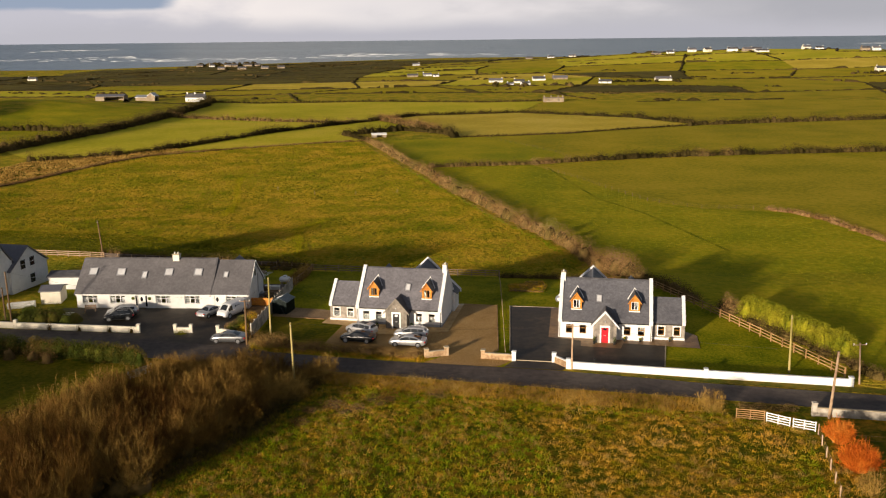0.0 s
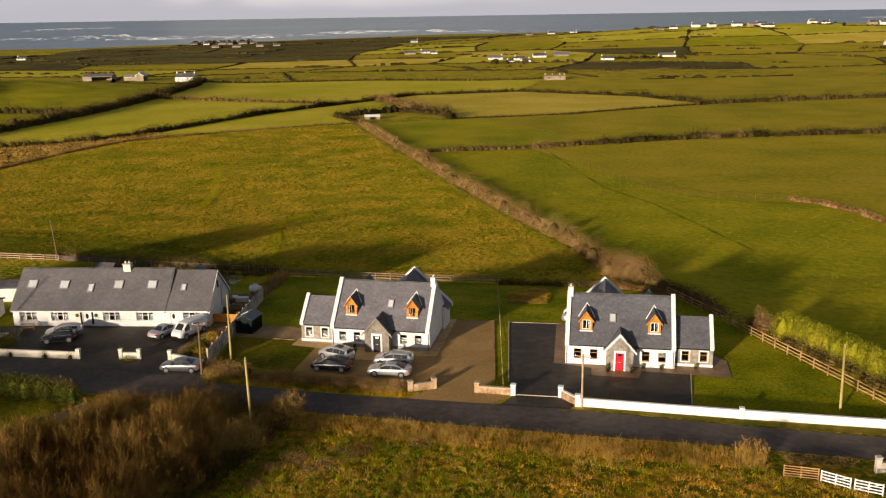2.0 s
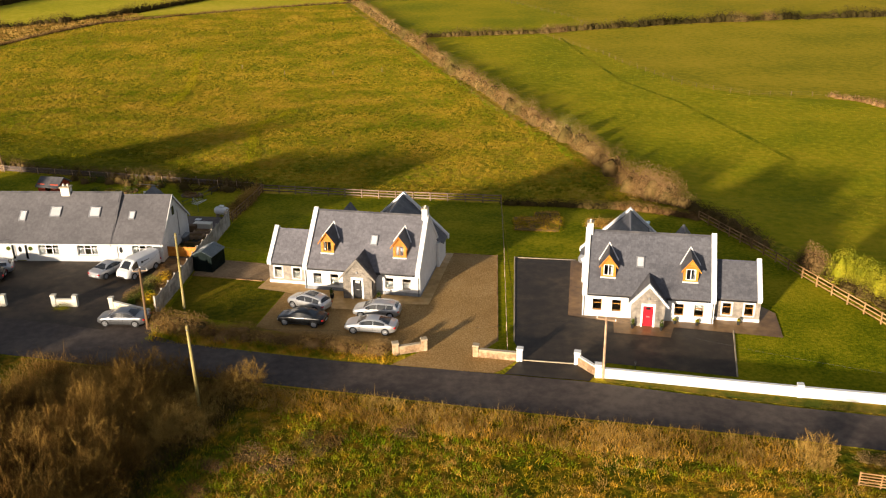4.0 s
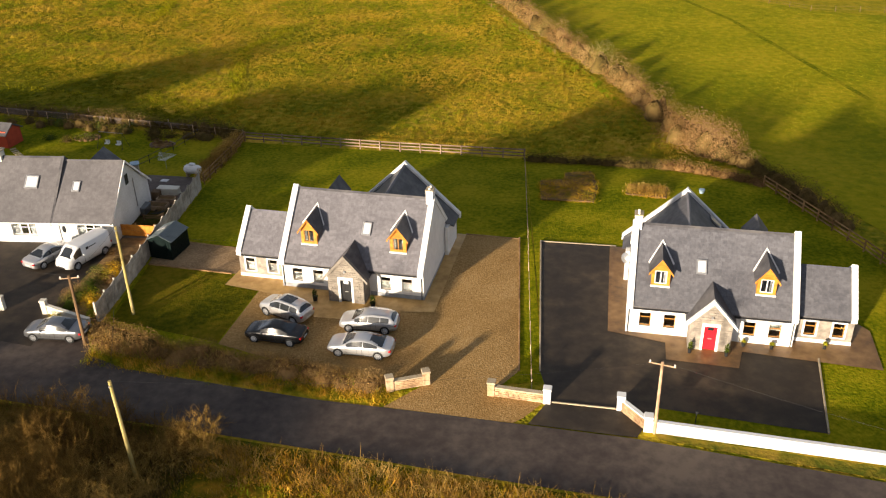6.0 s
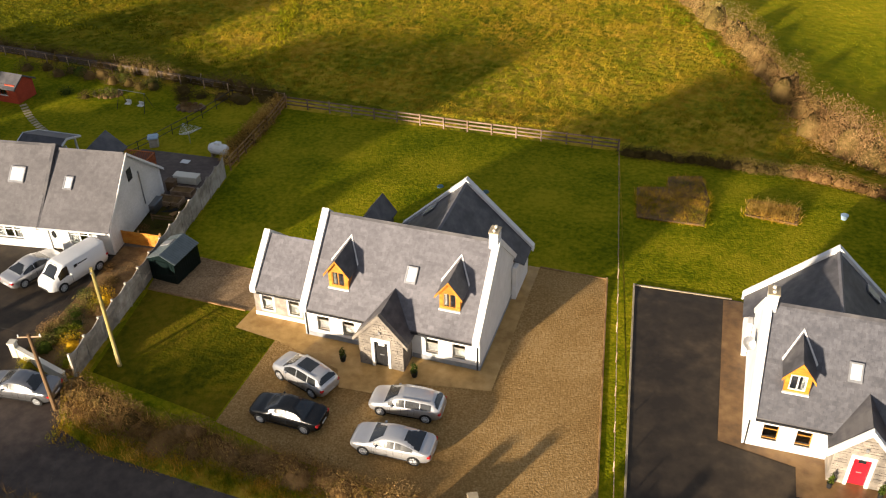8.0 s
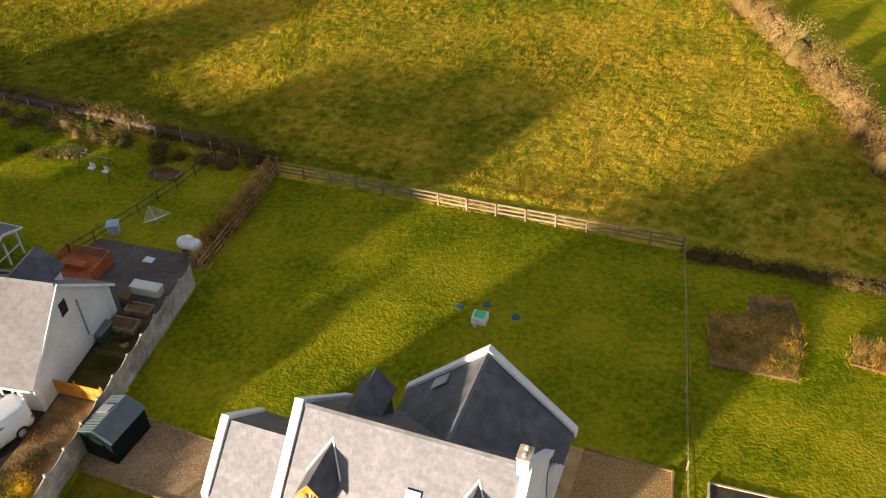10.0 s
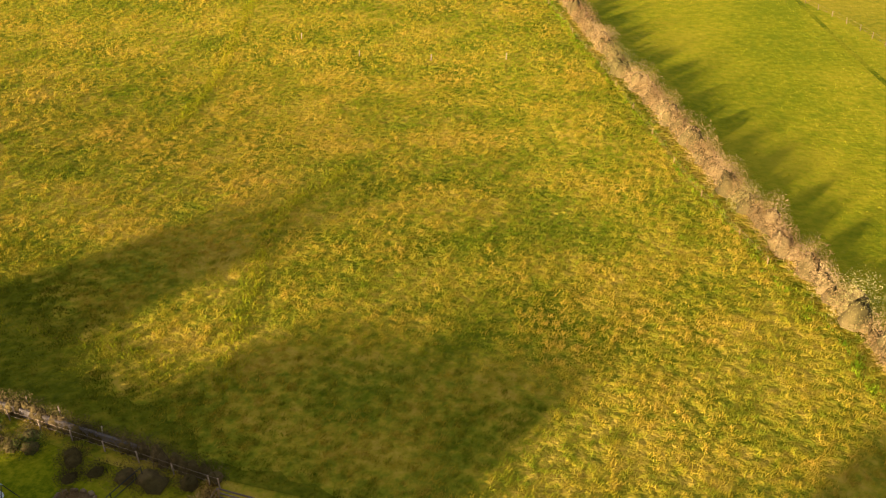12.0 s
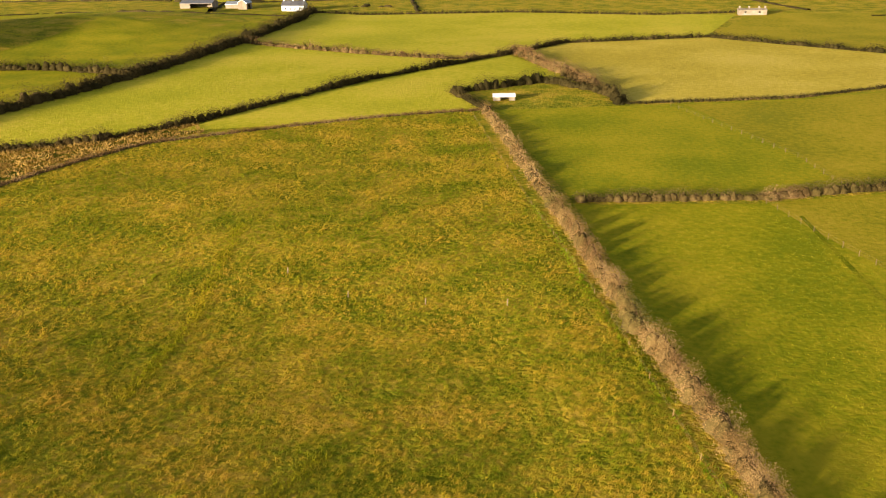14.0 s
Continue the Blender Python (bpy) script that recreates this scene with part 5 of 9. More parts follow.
    for fx in (-0.60, 0.62):
        for s in (-1, 1):
            y = s * (hw * 0.985 - 0.10)
            part("wheel_arch", rod(bmesh.new(), (fx * L, y - 0.11, r + 0.01), (fx * L, y + 0.11, r + 0.01), r + 0.05, None, 20), BLACK, root, "black wheel arch")
            w = part("wheel", rod(bmesh.new(), (fx * L, y - 0.12, r), (fx * L, y + 0.12, r), r, None, 20), TYRE, root, "black tyre")
            bm = rod(bmesh.new(), (fx * L, y - 0.13, r), (fx * L, y + 0.13, r), r * 0.24, None, 10)
            for k in range(10):
                a, b = 2 * math.pi * k / 10, 2 * math.pi * (k + 1) / 10
                rod(bm, (fx * L, y + s * 0.122, r), (fx * L + r * 0.66 * math.cos(a), y + s * 0.122, r + r * 0.66 * math.sin(a)), 0.032, None, 4)
                rod(bm, (fx * L + r * 0.68 * math.cos(a), y + s * 0.122, r + r * 0.68 * math.sin(a)), (fx * L + r * 0.68 * math.cos(b), y + s * 0.122, r + r * 0.68 * math.sin(b)), 0.022, None, 4)
            part("rim", bm, METAL, w, "alloy rim")
    nose, belt = ring(0.93), ring(0.30)[4]
    for s in (-1, 1):
        tail = ring(-0.93)
        y0, y1 = sorted((s * tail[3][1] * 0.62, s * tail[3][1] * 1.012))
        part("tail_lamp", cube(-L * 0.992, -L * 0.90, y0, y1, tail[3][2] - 0.13, tail[3][2] + 0.03, 0.03), REDLAMP, root, "red tail lamp")
        y0, y1 = sorted((s * nose[4][1] * 0.60, s * nose[4][1] * 1.01))
        part("headlamp", cube(L * 0.87, L * 0.95, y0, y1, nose[4][2] - 0.13, nose[4][2] - 0.02, 0.025), CLEARLAMP, root, "clear headlamp")
        part("mirror", cube(belt[0] - 0.06, belt[0] + 0.06, s * (belt[1] + 0.10) - 0.09, s * (belt[1] + 0.10) + 0.09, belt[2] + 0.0, belt[2] + 0.13, 0.035), paint_mat, root, "door mirror")
        part("sill_trim", cube(-L * 0.45, L * 0.46, s * hw * 0.965 - 0.02, s * hw * 0.965 + 0.012, 0.22, 0.30), BLACK, root, "black sill trim")
        for ux in (-0.12, 0.36) if kind != "van" else (0.28,):
            part("door_line", cube(ux * L - 0.008, ux * L + 0.008, s * hw - 0.03, s * hw + 0.002, 0.40, 0.82), BLACK, root, "door gap")
    part("grille", cube(L * 0.955, L * 1.002, -hw * 0.5, hw * 0.5, 0.36, 0.58, 0.02), BLACK, root, "black grille")
    part("number_plate", cube(-L - 0.012, -L * 0.96, -0.26, 0.26, 0.52, 0.63), WHITEPAINT, root, "plain pale plate")
    return root


def at(p, q, dz=0.06):
    """The pose of a car whose middle and heading come from its rear p and front q."""
    return pose((p[0] + q[0]) / 2, (p[1] + q[1]) / 2, dz, 0, 0, math.degrees(math.atan2(q[1] - p[1], q[0] - p[0])))


car(at((-9.0, 114.2), (-13.0, 116.4)), SILVER, "silver crossover with a glass roof on the gravel", 4.5, 1.84, 1.62, "suv")
car(at((-8.9, 111.6), (-13.4, 112.5)), BLACKCAR, "black saloon parked on the gravel", 4.75, 1.83, 1.44, "sedan")
car(at((-2.0, 113.4), (-6.4, 113.9)), SILVER, "silver estate car parked on the gravel", 4.6, 1.82, 1.48, "hatch")
car(at((-2.0, 110.1), (-6.9, 110.8)), SILVER, "silver fastback parked on the gravel", 4.95, 1.9, 1.42, "coupe")
car(at((-26.0, 112.0), (-30.6, 112.3)), GREYCAR, "grey saloon parked at the roadside", 4.8, 1.84, 1.46, "sedan")
car(at((-34.9, 121.8), (-32.9, 125.9)), SILVER, "silver saloon on the bungalow forecourt", 4.6, 1.8, 1.44, "sedan")
car(at((-29.6, 126.2), (-31.9, 121.6)), WHITEVAN, "white panel van on the bungalow forecourt", 5.1, 1.95, 1.98, "van", "vans")
car(at((-44.6, 124.6), (-48.9, 123.2)), SILVER, "silver estate car on the bungalow forecourt", 4.5, 1.8, 1.5, "hatch")
car(at((-44.5, 122.4), (-48.6, 121.3)), BLACKCAR, "dark hatchback on the bungalow forecourt", 4.2, 1.76, 1.5, "hatch")


# ---- walls, fences, poles ----
def along(points, step):
    """Places every step metres along a line of points, with the heading."""
    out, left = [], 0.0
    for (x0, y0), (x1, y1) in zip(points, points[1:]):
        d = math.hypot(x1 - x0, y1 - y0)
        s = left
        while s < d:
            out.append((x0 + (x1 - x0) * s / d, y0 + (y1 - y0) * s / d, math.atan2(y1 - y0, x1 - x0)))
            s += step
        left = s - d
    return out


def pier(x, y, h, w, material, label, yaw=0.0, cap=True):
    root = thing("gate_pier", pose(x, y, hz(x, y), 0, 0, yaw), label, "gate pier")
    part("shaft", cube(-w / 2, w / 2, -w / 2, w / 2, 0, h, 0.015), material, root)
    if cap:
        bm = cube(-w / 2 - 0.05, w / 2 + 0.05, -w / 2 - 0.05, w / 2 + 0.05, h, h + 0.07, 0.01)
        prism(bm, [(-w / 2 - 0.03, -w / 2 - 0.03, h + 0.07), (w / 2 + 0.03, -w / 2 - 0.03, h + 0.07), (w / 2 + 0.03, w / 2 + 0.03, h + 0.07), (-w / 2 - 0.03, w / 2 + 0.03, h + 0.07)], (0, 0, 0.06))
        part("cap", bm, material if material is not STONEWALL else KERB, root, "flat coping cap")


def low_wall(points, h, t, material, label, cap_mat=None, stones=None, name="garden_wall"):
    root = thing(name, Matrix(), label, "wall")
    for (x0, y0), (x1, y1) in zip(points, points[1:]):
        d, a = math.hypot(x1 - x0, y1 - y0), math.atan2(y1 - y0, x1 - x0)
        m = Matrix.Translation((x0, y0, hz(x0, y0))) @ Matrix.Rotation(a, 4, "Z")
        bm = cube(0, d, -t / 2, t / 2, 0, h, 0.01)
        bm.transform(m)
        part("wall_run", bm, material, root)
        if cap_mat:
            bm = cube(-0.02, d + 0.02, -t / 2 - 0.04, t / 2 + 0.04, h, h + 0.08, 0.015)
            bm.transform(m)
            part("coping", bm, cap_mat, root, "flat coping")
        if stones:
            rng = random.Random(int(d * 100))
            bm = bmesh.new()
            z = 0.03
            while z < h - 0.08:
                hh = rng.uniform(0.12, 0.2)
                x = rng.uniform(0, 0.1)
                while x < d - 0.1:
                    w = min(rng.uniform(0.18, 0.42), d - x)
                    for s in (-1, 1):
                        out = t / 2 + rng.uniform(0.015, 0.05)
                        box(bm, x + 0.01, x + w - 0.01, min(s * t / 2, s * out), max(s * t / 2, s * out), z + 0.01, min(h - 0.01, z + hh - 0.01))
                    x += w
                z += hh
            bm.transform(m)
            part("facing_stones", bm, stones, root, "rough stone facing")
    return root


low_wall([(15.5, 101.9), (31.1, 98.8)], 0.85, 0.25, WHITEPAINT, "low white painted roadside wall", WHITEPAINT)
low_wall([(31.1, 98.8), (46.6, 96.0)], 0.85, 0.25, WHITEPAINT, "low white painted roadside wall with faded patches", WHITEPAINT)
low_wall([(14.0, 104.0), (15.3, 102.1)], 0.85, 0.25, STONEWALL, "short splayed stone entrance wall with white coping", WHITEPAINT, STONEWALL)
low_wall([(5.4, 105.45), (8.8, 104.75)], 0.75, 0.3, STONEWALL, "short brown stone entrance wall", KERB, STONEWALL)
low_wall([(-1.7, 105.95), (0.45, 106.6)], 0.75, 0.3, STONEWALL, "short brown stone entrance wall", KERB, STONEWALL)
for x, y, h, w, mt, lb, yaw in ((15.4, 102.0, 1.15, 0.5, WHITEPAINT, "square white painted gate pier", -10), (13.9, 104.1, 1.15, 0.5, WHITEPAINT, "square white painted gate pier", -10), (9.0, 104.75, 1.15, 0.5, WHITEPAINT, "square white painted gate pier", -10),
                                (31.1, 98.8, 1.05, 0.45, WHITEPAINT, "square white painted wall pier", -10), (46.8, 96.0, 1.05, 0.5, WHITEPAINT, "square white painted wall pier", -10), (5.2, 105.5, 1.1, 0.5, STONEWALL, "square brown stone gate pier", -10),
                                (0.6, 106.65, 1.1, 0.5, STONEWALL, "square brown stone gate pier", 16), (-1.9, 105.9, 1.1, 0.5, STONEWALL, "square brown stone gate pier", 16)):
    pier(x, y, h, w, mt, lb, yaw)
low_wall([(-95, 123.5), (-59.8, 118.2)], 0.8, 0.25, CREAM, "low cream rendered roadside wall", CREAM)
low_wall([(-59.6, 118.1), (-41.8, 116.0)], 0.8, 0.25, CREAM, "low cream roadside wall with small square openings", CREAM)
low_wall([(-36.5, 115.9), (-34.6, 115.8)], 0.75, 0.25, CREAM, "short cream wall between the entrances", CREAM)
low_wall([(-30.4, 115.3), (-26.2, 113.4)], 0.75, 0.25, CREAM, "short low cream garden wall", CREAM)
for x, y in ((-41.7, 116.0), (-36.6, 115.9), (-34.4, 115.8), (-30.6, 115.3), (-59.7, 118.15)):
    pier(x, y, 1.15, 0.42, CREAM, "square cream rendered gate pier", 0)
low_wall([(39.8, 88.0), (60, 84.2), (90, 78.4)], 0.9, 0.25, PANELWALL, "plain grey concrete block wall", KERB)
pier(39.6, 88.0, 1.4, 0.45, PANELWALL, "plain grey concrete gate pier", 0)
# kerbs and edging
for pts, lb in (([(9.75, 127.6), (16.4, 126.7)], "pale kerb along the tarmac edge"), ([(-24.9, 127.8), (-17.6, 126.1)], "timber edging along the gravel path"), ([(-24.8, 123.1), (-17.0, 121.55)], "timber edging along the gravel path"),
                ([(8.7, 108.2), (9.75, 127.6)], "pale kerb beside the tarmac"), ([(7.2, 108.2), (7.85, 128.1)], "timber edging beside the gravel"), ([(3.0, 129.0), (7.85, 128.1)], "timber edging beside the gravel"),
                ([(27.0, 101.8), (28.9, 110)], "pale kerb beside the tarmac"), ([(9.3, 104.7), (13.6, 104.05)], "pale concrete entrance sill")):
    low_wall(pts, 0.13, 0.12, KERB if "pale" in lb else FENCEBROWN, lb, name="kerb")


def post_rail(points, h, rails, step, material, label, post=0.10, rail=0.12, name="timber_fence", group="", lean=0.03, rail_mat=None, thin=False):
    root = thing(name, Matrix(), label, "fence", group)
    rng = random.Random(int(points[0][0] * 10 + points[0][1]))
    places = along(points, step)
    places.append((points[-1][0], points[-1][1], places[-1][2]))
    tops = []
    for x, y, a in places:
        z = hz(x, y)
        bm = cube(-post / 2, post / 2, -post / 2, post / 2, -0.3, h + rng.uniform(0, 0.08), 0.008)
        bm.transform(Matrix.Translation((x, y, z)) @ Matrix.Rotation(a, 4, "Z") @ Matrix.Rotation(rng.uniform(-lean, lean), 4, "X"))
        part("post", bm, material, root)
        tops.append(Vector((x, y, z)))
    for p, q in zip(tops, tops[1:]):
        d = q - p
        if d.length < 0.2:
            continue
        side = Vector((-d.y, d.x, 0)).normalized() * (post / 2 + 0.002)
        for k in range(rails):
            zz = h * (k + 1) / rails - (0.1 if not thin else 0.02)
            bm = bmesh.new()
            if thin:
                rod(bm, p + Vector((0, 0, zz)), q + Vector((0, 0, zz)), 0.010, None, 4)
            else:
                e = d.normalized() * 0.02
                prism(bm, [p + side - e + Vector((0, 0, zz - rail / 2)), q + side + e + Vector((0, 0, zz - rail / 2)), q + side + e + Vector((0, 0, zz + rail / 2)), p + side - e + Vector((0, 0, zz + rail / 2))], side.normalized() * 0.04)
            part("wire" if thin else "rail", bm, rail_mat or material, root)
    return root


post_rail([(-24.0, 155.4), (9.1, 149.4)], 1.15, 3, 2.4, PALERAIL, "pale three-rail timber fence behind the lawn", 0.12, 0.14)
post_rail([(9.1, 149.3), (8.6, 128), (8.0, 106.2)], 0.85, 2, 3.0, FENCEWOOD, "pale post and wire fence between the plots", 0.06, name="wire_fence", thin=True)
post_rail([(33.0, 140.5), (38.4, 123.6), (44.6, 106.4), (47.3, 98.8)], 1.2, 3, 2.2, FENCEBROWN, "brown three-rail timber fence beside the lawn", 0.12, 0.12)
post_rail([(-24.8, 141), (-24.0, 155.2)], 1.3, 3, 1.8, FENCEBROWN, "old brown timber fence with leaning rails", 0.10, 0.14, lean=0.16)
post_rail([(-36.2, 139.6), (-33.9, 145.2), (-30.0, 156.6)], 1.1, 2, 2.2, BLACK, "low black metal garden railing", 0.06, 0.05, name="garden_railing")
post_rail([(-90, 171), (-66, 166.5)], 1.1, 3, 2.4, FENCEWOOD, "pale timber fence behind the back gardens", 0.10, 0.12)
post_rail([(-66, 166.5), (-45, 161.5), (-24.4, 156.4)], 1.0, 2, 3.0, FENCEWOOD, "grey post and wire field fence", 0.08, name="wire_fence", thin=True)
post_rail([(38.3, 83.4), (36.6, 76), (35.2, 70), (32.5, 58)], 1.1, 3, 2.6, FENCEWOOD, "grey post and wire fence beside the meadow", 0.10, name="wire_fence", thin=True)
post_rail([(39, 81.5), (62, 77.5)], 1.0, 2, 3.0, FENCEBROWN, "thin wire fence beside the lane garden", 0.08, name="wire_fence", thin=True)
post_rail([(26.4, 299), (31.1, 285.7), (34.3, 277.5), (38.7, 267), (42, 253.6), (50.5, 225.8), (60.7, 215.3), (76.2, 213.1)], 1.0, 2, 4.0, POLEDARK, "post and wire fence across the pasture", 0.07, name="wire_fence", thin=True)
post_rail([(14, 387), (38, 333), (42, 312)], 1.0, 2, 4.5, POLEDARK, "post and wire fence across the far pasture", 0.08, name="wire_fence", thin=True)
post_rail([(-39.5, 375), (-16.6, 296), (-8.6, 270.6), (-1.0, 245), (4.6, 224), (9.2, 206.5), (15.2, 190.4)], 0.8, 2, 8.5, FENCEBROWN, "post and wire fence in front of the hedge", 0.07, name="wire_fence", thin=True, lean=0.12)
for i, (x, y) in enumerate(((-15.1, 248.2), (-26.7, 248.3), (-38.5, 250.0), (-50.4, 257.8))):
    solid("marker_post", cube(-0.06, 0.06, -0.06, 0.06, -0.2, 1.0, 0.01), FENCEWOOD, pose(x, y, hz(x, y), 2, 3, 20), "single pale marker post in the pasture", "post", "marker posts")


def panel_wall(points, h):
    """Concrete post and panel wall with a scalloped top."""
    root = thing("panel_wall", Matrix(), "grey concrete post and panel garden wall with scalloped top", "wall")
    places = along(points, 1.85)
    for i, ((x0, y0, a), (x1, y1, _)) in enumerate(zip(places, places[1:])):
        d = math.hypot(x1 - x0, y1 - y0)
        a = math.atan2(y1 - y0, x1 - x0)
        z = hz(x0, y0)
        m = Matrix.Translation((x0, y0, z)) @ Matrix.Rotation(a, 4, "Z")
        bm = cube(-0.07, 0.07, -0.08, 0.08, -0.2, h + 0.12, 0.01)
        bm.transform(m)
        part("post", bm, PANELWALL, root)
        for k in range(3):
            bm = bmesh.new()
            z0, z1 = k * h / 3 + 0.01, (k + 1) * h / 3 - 0.01
            if k < 2:
                box(bm, 0.07, d - 0.07, -0.03, 0.03, z0, z1, 0.008)
            else:
                n = 8
                top = [(0.07 + (d - 0.14) * i / n, 0, z1 - 0.16 * math.sin(math.pi * i / n)) for i in range(n + 1)]
                prism(bm, [(p[0], -0.03, p[2]) for p in top] + [(d - 0.07, -0.03, z0), (0.07, -0.03, z0)], (0, 0.06, 0))
            bm.transform(m)
            part("panel", bm, PANELWALL, root)


panel_wall([(-25.7, 113.8), (-25.1, 123.4), (-24.7, 141.2)], 1.95)


def pole(x, y, h, material, label, lean=(0.0, 0.0), arm=0.0, armyaw=0.0, r=0.14):
    root = thing("utility_pole", pose(x, y, hz(x, y)), label, "utility pole", "utility poles")
    top = Vector((lean[0], lean[1], h))
    part("shaft", rod(bmesh.new(), (0, 0, -0.5), top, r, r * 0.72, 8), material, root)
    if arm:
        c, s = math.cos(radians(armyaw)) * arm / 2, math.sin(radians(armyaw)) * arm / 2
        a = part("crossarm", rod(bmesh.new(), top + Vector((-c, -s, -0.25)), top + Vector((c, s, -0.25)), 0.05, None, 4), FENCEWOOD, root, "short crossarm")
        for k in (-0.9, 0, 0.9):
            part("insulator", rod(bmesh.new(), top + Vector((c * k, s * k, -0.22)), top + Vector((c * k, s * k, -0.05)), 0.04, None, 6), WHITEPAINT, a, "white insulator")
    else:
        part("bracket", cube(top.x - 0.05, top.x + 0.05, top.y - 0.2, top.y + 0.05, h - 0.35, h - 0.28), METAL, root, "small metal bracket")
    return Vector((x, y, hz(x, y))) + top


P1 = pole(-23.4, 115.2, 8.0, POLEWOOD, "weathered wooden utility pole on the lawn", (0.1, 0.0))
P2 = pole(-25.7, 111.0, 6.2, POLEDARK, "dark wooden utility pole with a crossarm at the roadside", (0.1, 0.0), 1.4, 10)
P3 = pole(-16.9, 96.9, 7.7, POLEWOOD, "weathered wooden utility pole beside the road", (-0.1, -0.2))
P4 = pole(15.8, 101.7, 5.7, FENCEWOOD, "pale wooden pole with a crossarm behind the white wall", (0.0, 0.1), 1.7, -20, 0.12)
P5 = pole(41.3, 100.2, 7.2, POLEWOOD, "weathered wooden utility pole on the lawn", (-0.2, 0.0))
P6 = pole(40.9, 87.3, 7.4, FENCEWOOD, "pale wooden utility pole beside the lane", (0.4, 0.0), 0, 0, 0.16)
P7 = pole(48.1, 96.7, 5.0, FENCEWOOD, "grey pole with a crossarm beside the road", (-0.4, 0.0), 1.6, 5, 0.12)
pole(-66.4, 167.2, 7.2, POLEDARK, "dark wooden utility pole in the field edge", (-0.5, 0.0))
P9 = pole(-60.3, 118.3, 8.2, POLEDARK, "dark wooden utility pole behind the roadside wall", (-0.1, 0.0))
P10 = pole(-61.7, 119.4, 5.6, POLEDARK, "dark wooden pole in the bungalow garden", (0.0, 0.0))


def wire(p, q, sag, label="thin black overhead utility cable", r=0.007):
    p, q = Vector(p), Vector(q)
    cu = bpy.data.curves.new("cable", "CURVE")
    cu.dimensions, cu.bevel_depth, cu.bevel_resolution = "3D", r, 0
    sp = cu.splines.new("POLY")
    sp.points.add(16)
    for i in range(17):
        t = i / 16
        c = p.lerp(q, t)
        sp.points[i].co = (c.x, c.y, c.z - 4 * sag * t * (1 - t), 1)
    cu.materials.append(BLACK)
    return tagged(new("cable", cu), label, "cable", "overhead cables")


wire(P3, P4, 0.8)
wire(P1, P3, 0.5)
wire(P2, P1, 0.3)
wire(P4, P6, 0.6)
wire(P5, P7, 0.3)
wire(P9, P2, 1.0)
wire(P10, (-46, 127.4, 2.6), 0.6)
wire(P1, (-15.0, 122.6, 2.8), 0.5)

# ---- vegetation ----
RNG = np.random.default_rng(11)


def blades(px, py, tall, wide, n=4, lean=0.35, spread=0.25, base=None, wind=(0.0, 0.0)):
    """Upright pointed blades in tufts of n at the given places. Returns vertices and triangles."""
    k = len(px)
    cx = np.repeat(px, n) + RNG.normal(0, spread, k * n)
    cy = np.repeat(py, n) + RNG.normal(0, spread, k * n)
    h = np.repeat(tall, n) * RNG.uniform(0.6, 1.15, k * n)
    w = np.repeat(wide, n) * RNG.uniform(0.6, 1.2, k * n)
    a = RNG.uniform(0, 2 * np.pi, k * n)
    z = (height(cx, cy) if base is None else np.repeat(base, n)) - 0.02
    dx, dy = np.cos(a) * w / 2, np.sin(a) * w / 2
    lx, ly = RNG.normal(wind[0], lean, k * n) * h, RNG.normal(wind[1], lean, k * n) * h
    v = np.stack([np.stack([cx - dx, cy - dy, z], -1), np.stack([cx + dx, cy + dy, z], -1), np.stack([cx + lx, cy + ly, z + h], -1)], 1).reshape(-1, 3)
    return v, np.arange(k * n * 3).reshape(-1, 3)


def inside(x, y, poly):
    r = np.zeros(len(x), bool)
    for (x0, y0), (x1, y1) in zip(poly, poly[1:] + poly[:1]):
        cross = ((y0 > y) != (y1 > y)) & (x < (x1 - x0) * (y - y0) / (y1 - y0 + 1e-12) + x0)
        r ^= cross
    return r


def scatter(poly, per):
    xs, ys = [p[0] for p in poly], [p[1] for p in poly]
    n = int((max(xs) - min(xs)) * (max(ys) - min(ys)) * per)
    x, y = RNG.uniform(min(xs), max(xs), n), RNG.uniform(min(ys), max(ys), n)
    k = inside(x, y, poly)
    return x[k], y[k]


def clumped(x, y, cell, pull):
    """Draws places towards the nearest tussock of an uneven pattern; also returns how near its middle they lie, 1 to 0."""
    a, b = (x * 0.83 + y * 0.56) / cell, (y * 0.83 - x * 0.56) / (cell * 0.8)
    i, j = np.floor(a), np.floor(b)
    best, ca, cb = np.full(len(x), 9.0), a.copy(), b.copy()
    for di in (-1, 0, 1):
        for dj in (-1, 0, 1):
            p, q = i + di, j + dj
            r = np.sin(p * 127.1 + q * 311.7) * 43758.5453
            s = np.sin(p * 269.5 + q * 183.3) * 24634.6345
            mid_a, mid_b = p + 0.08 + 0.84 * (r - np.floor(r)), q + 0.08 + 0.84 * (s - np.floor(s))
            d = np.hypot(a - mid_a, b - mid_b)
            near = d < best
            best, ca, cb = np.where(near, d, best), np.where(near, mid_a, ca), np.where(near, mid_b, cb)
    a, b = (a + (ca - a) * pull) * cell, (b + (cb - b) * pull) * cell * 0.8
    return (a * 0.83 - b * 0.56) / 1.0025, (b * 0.83 + a * 0.56) / 1.0025, np.clip(1 - best / 0.75, 0, 1)


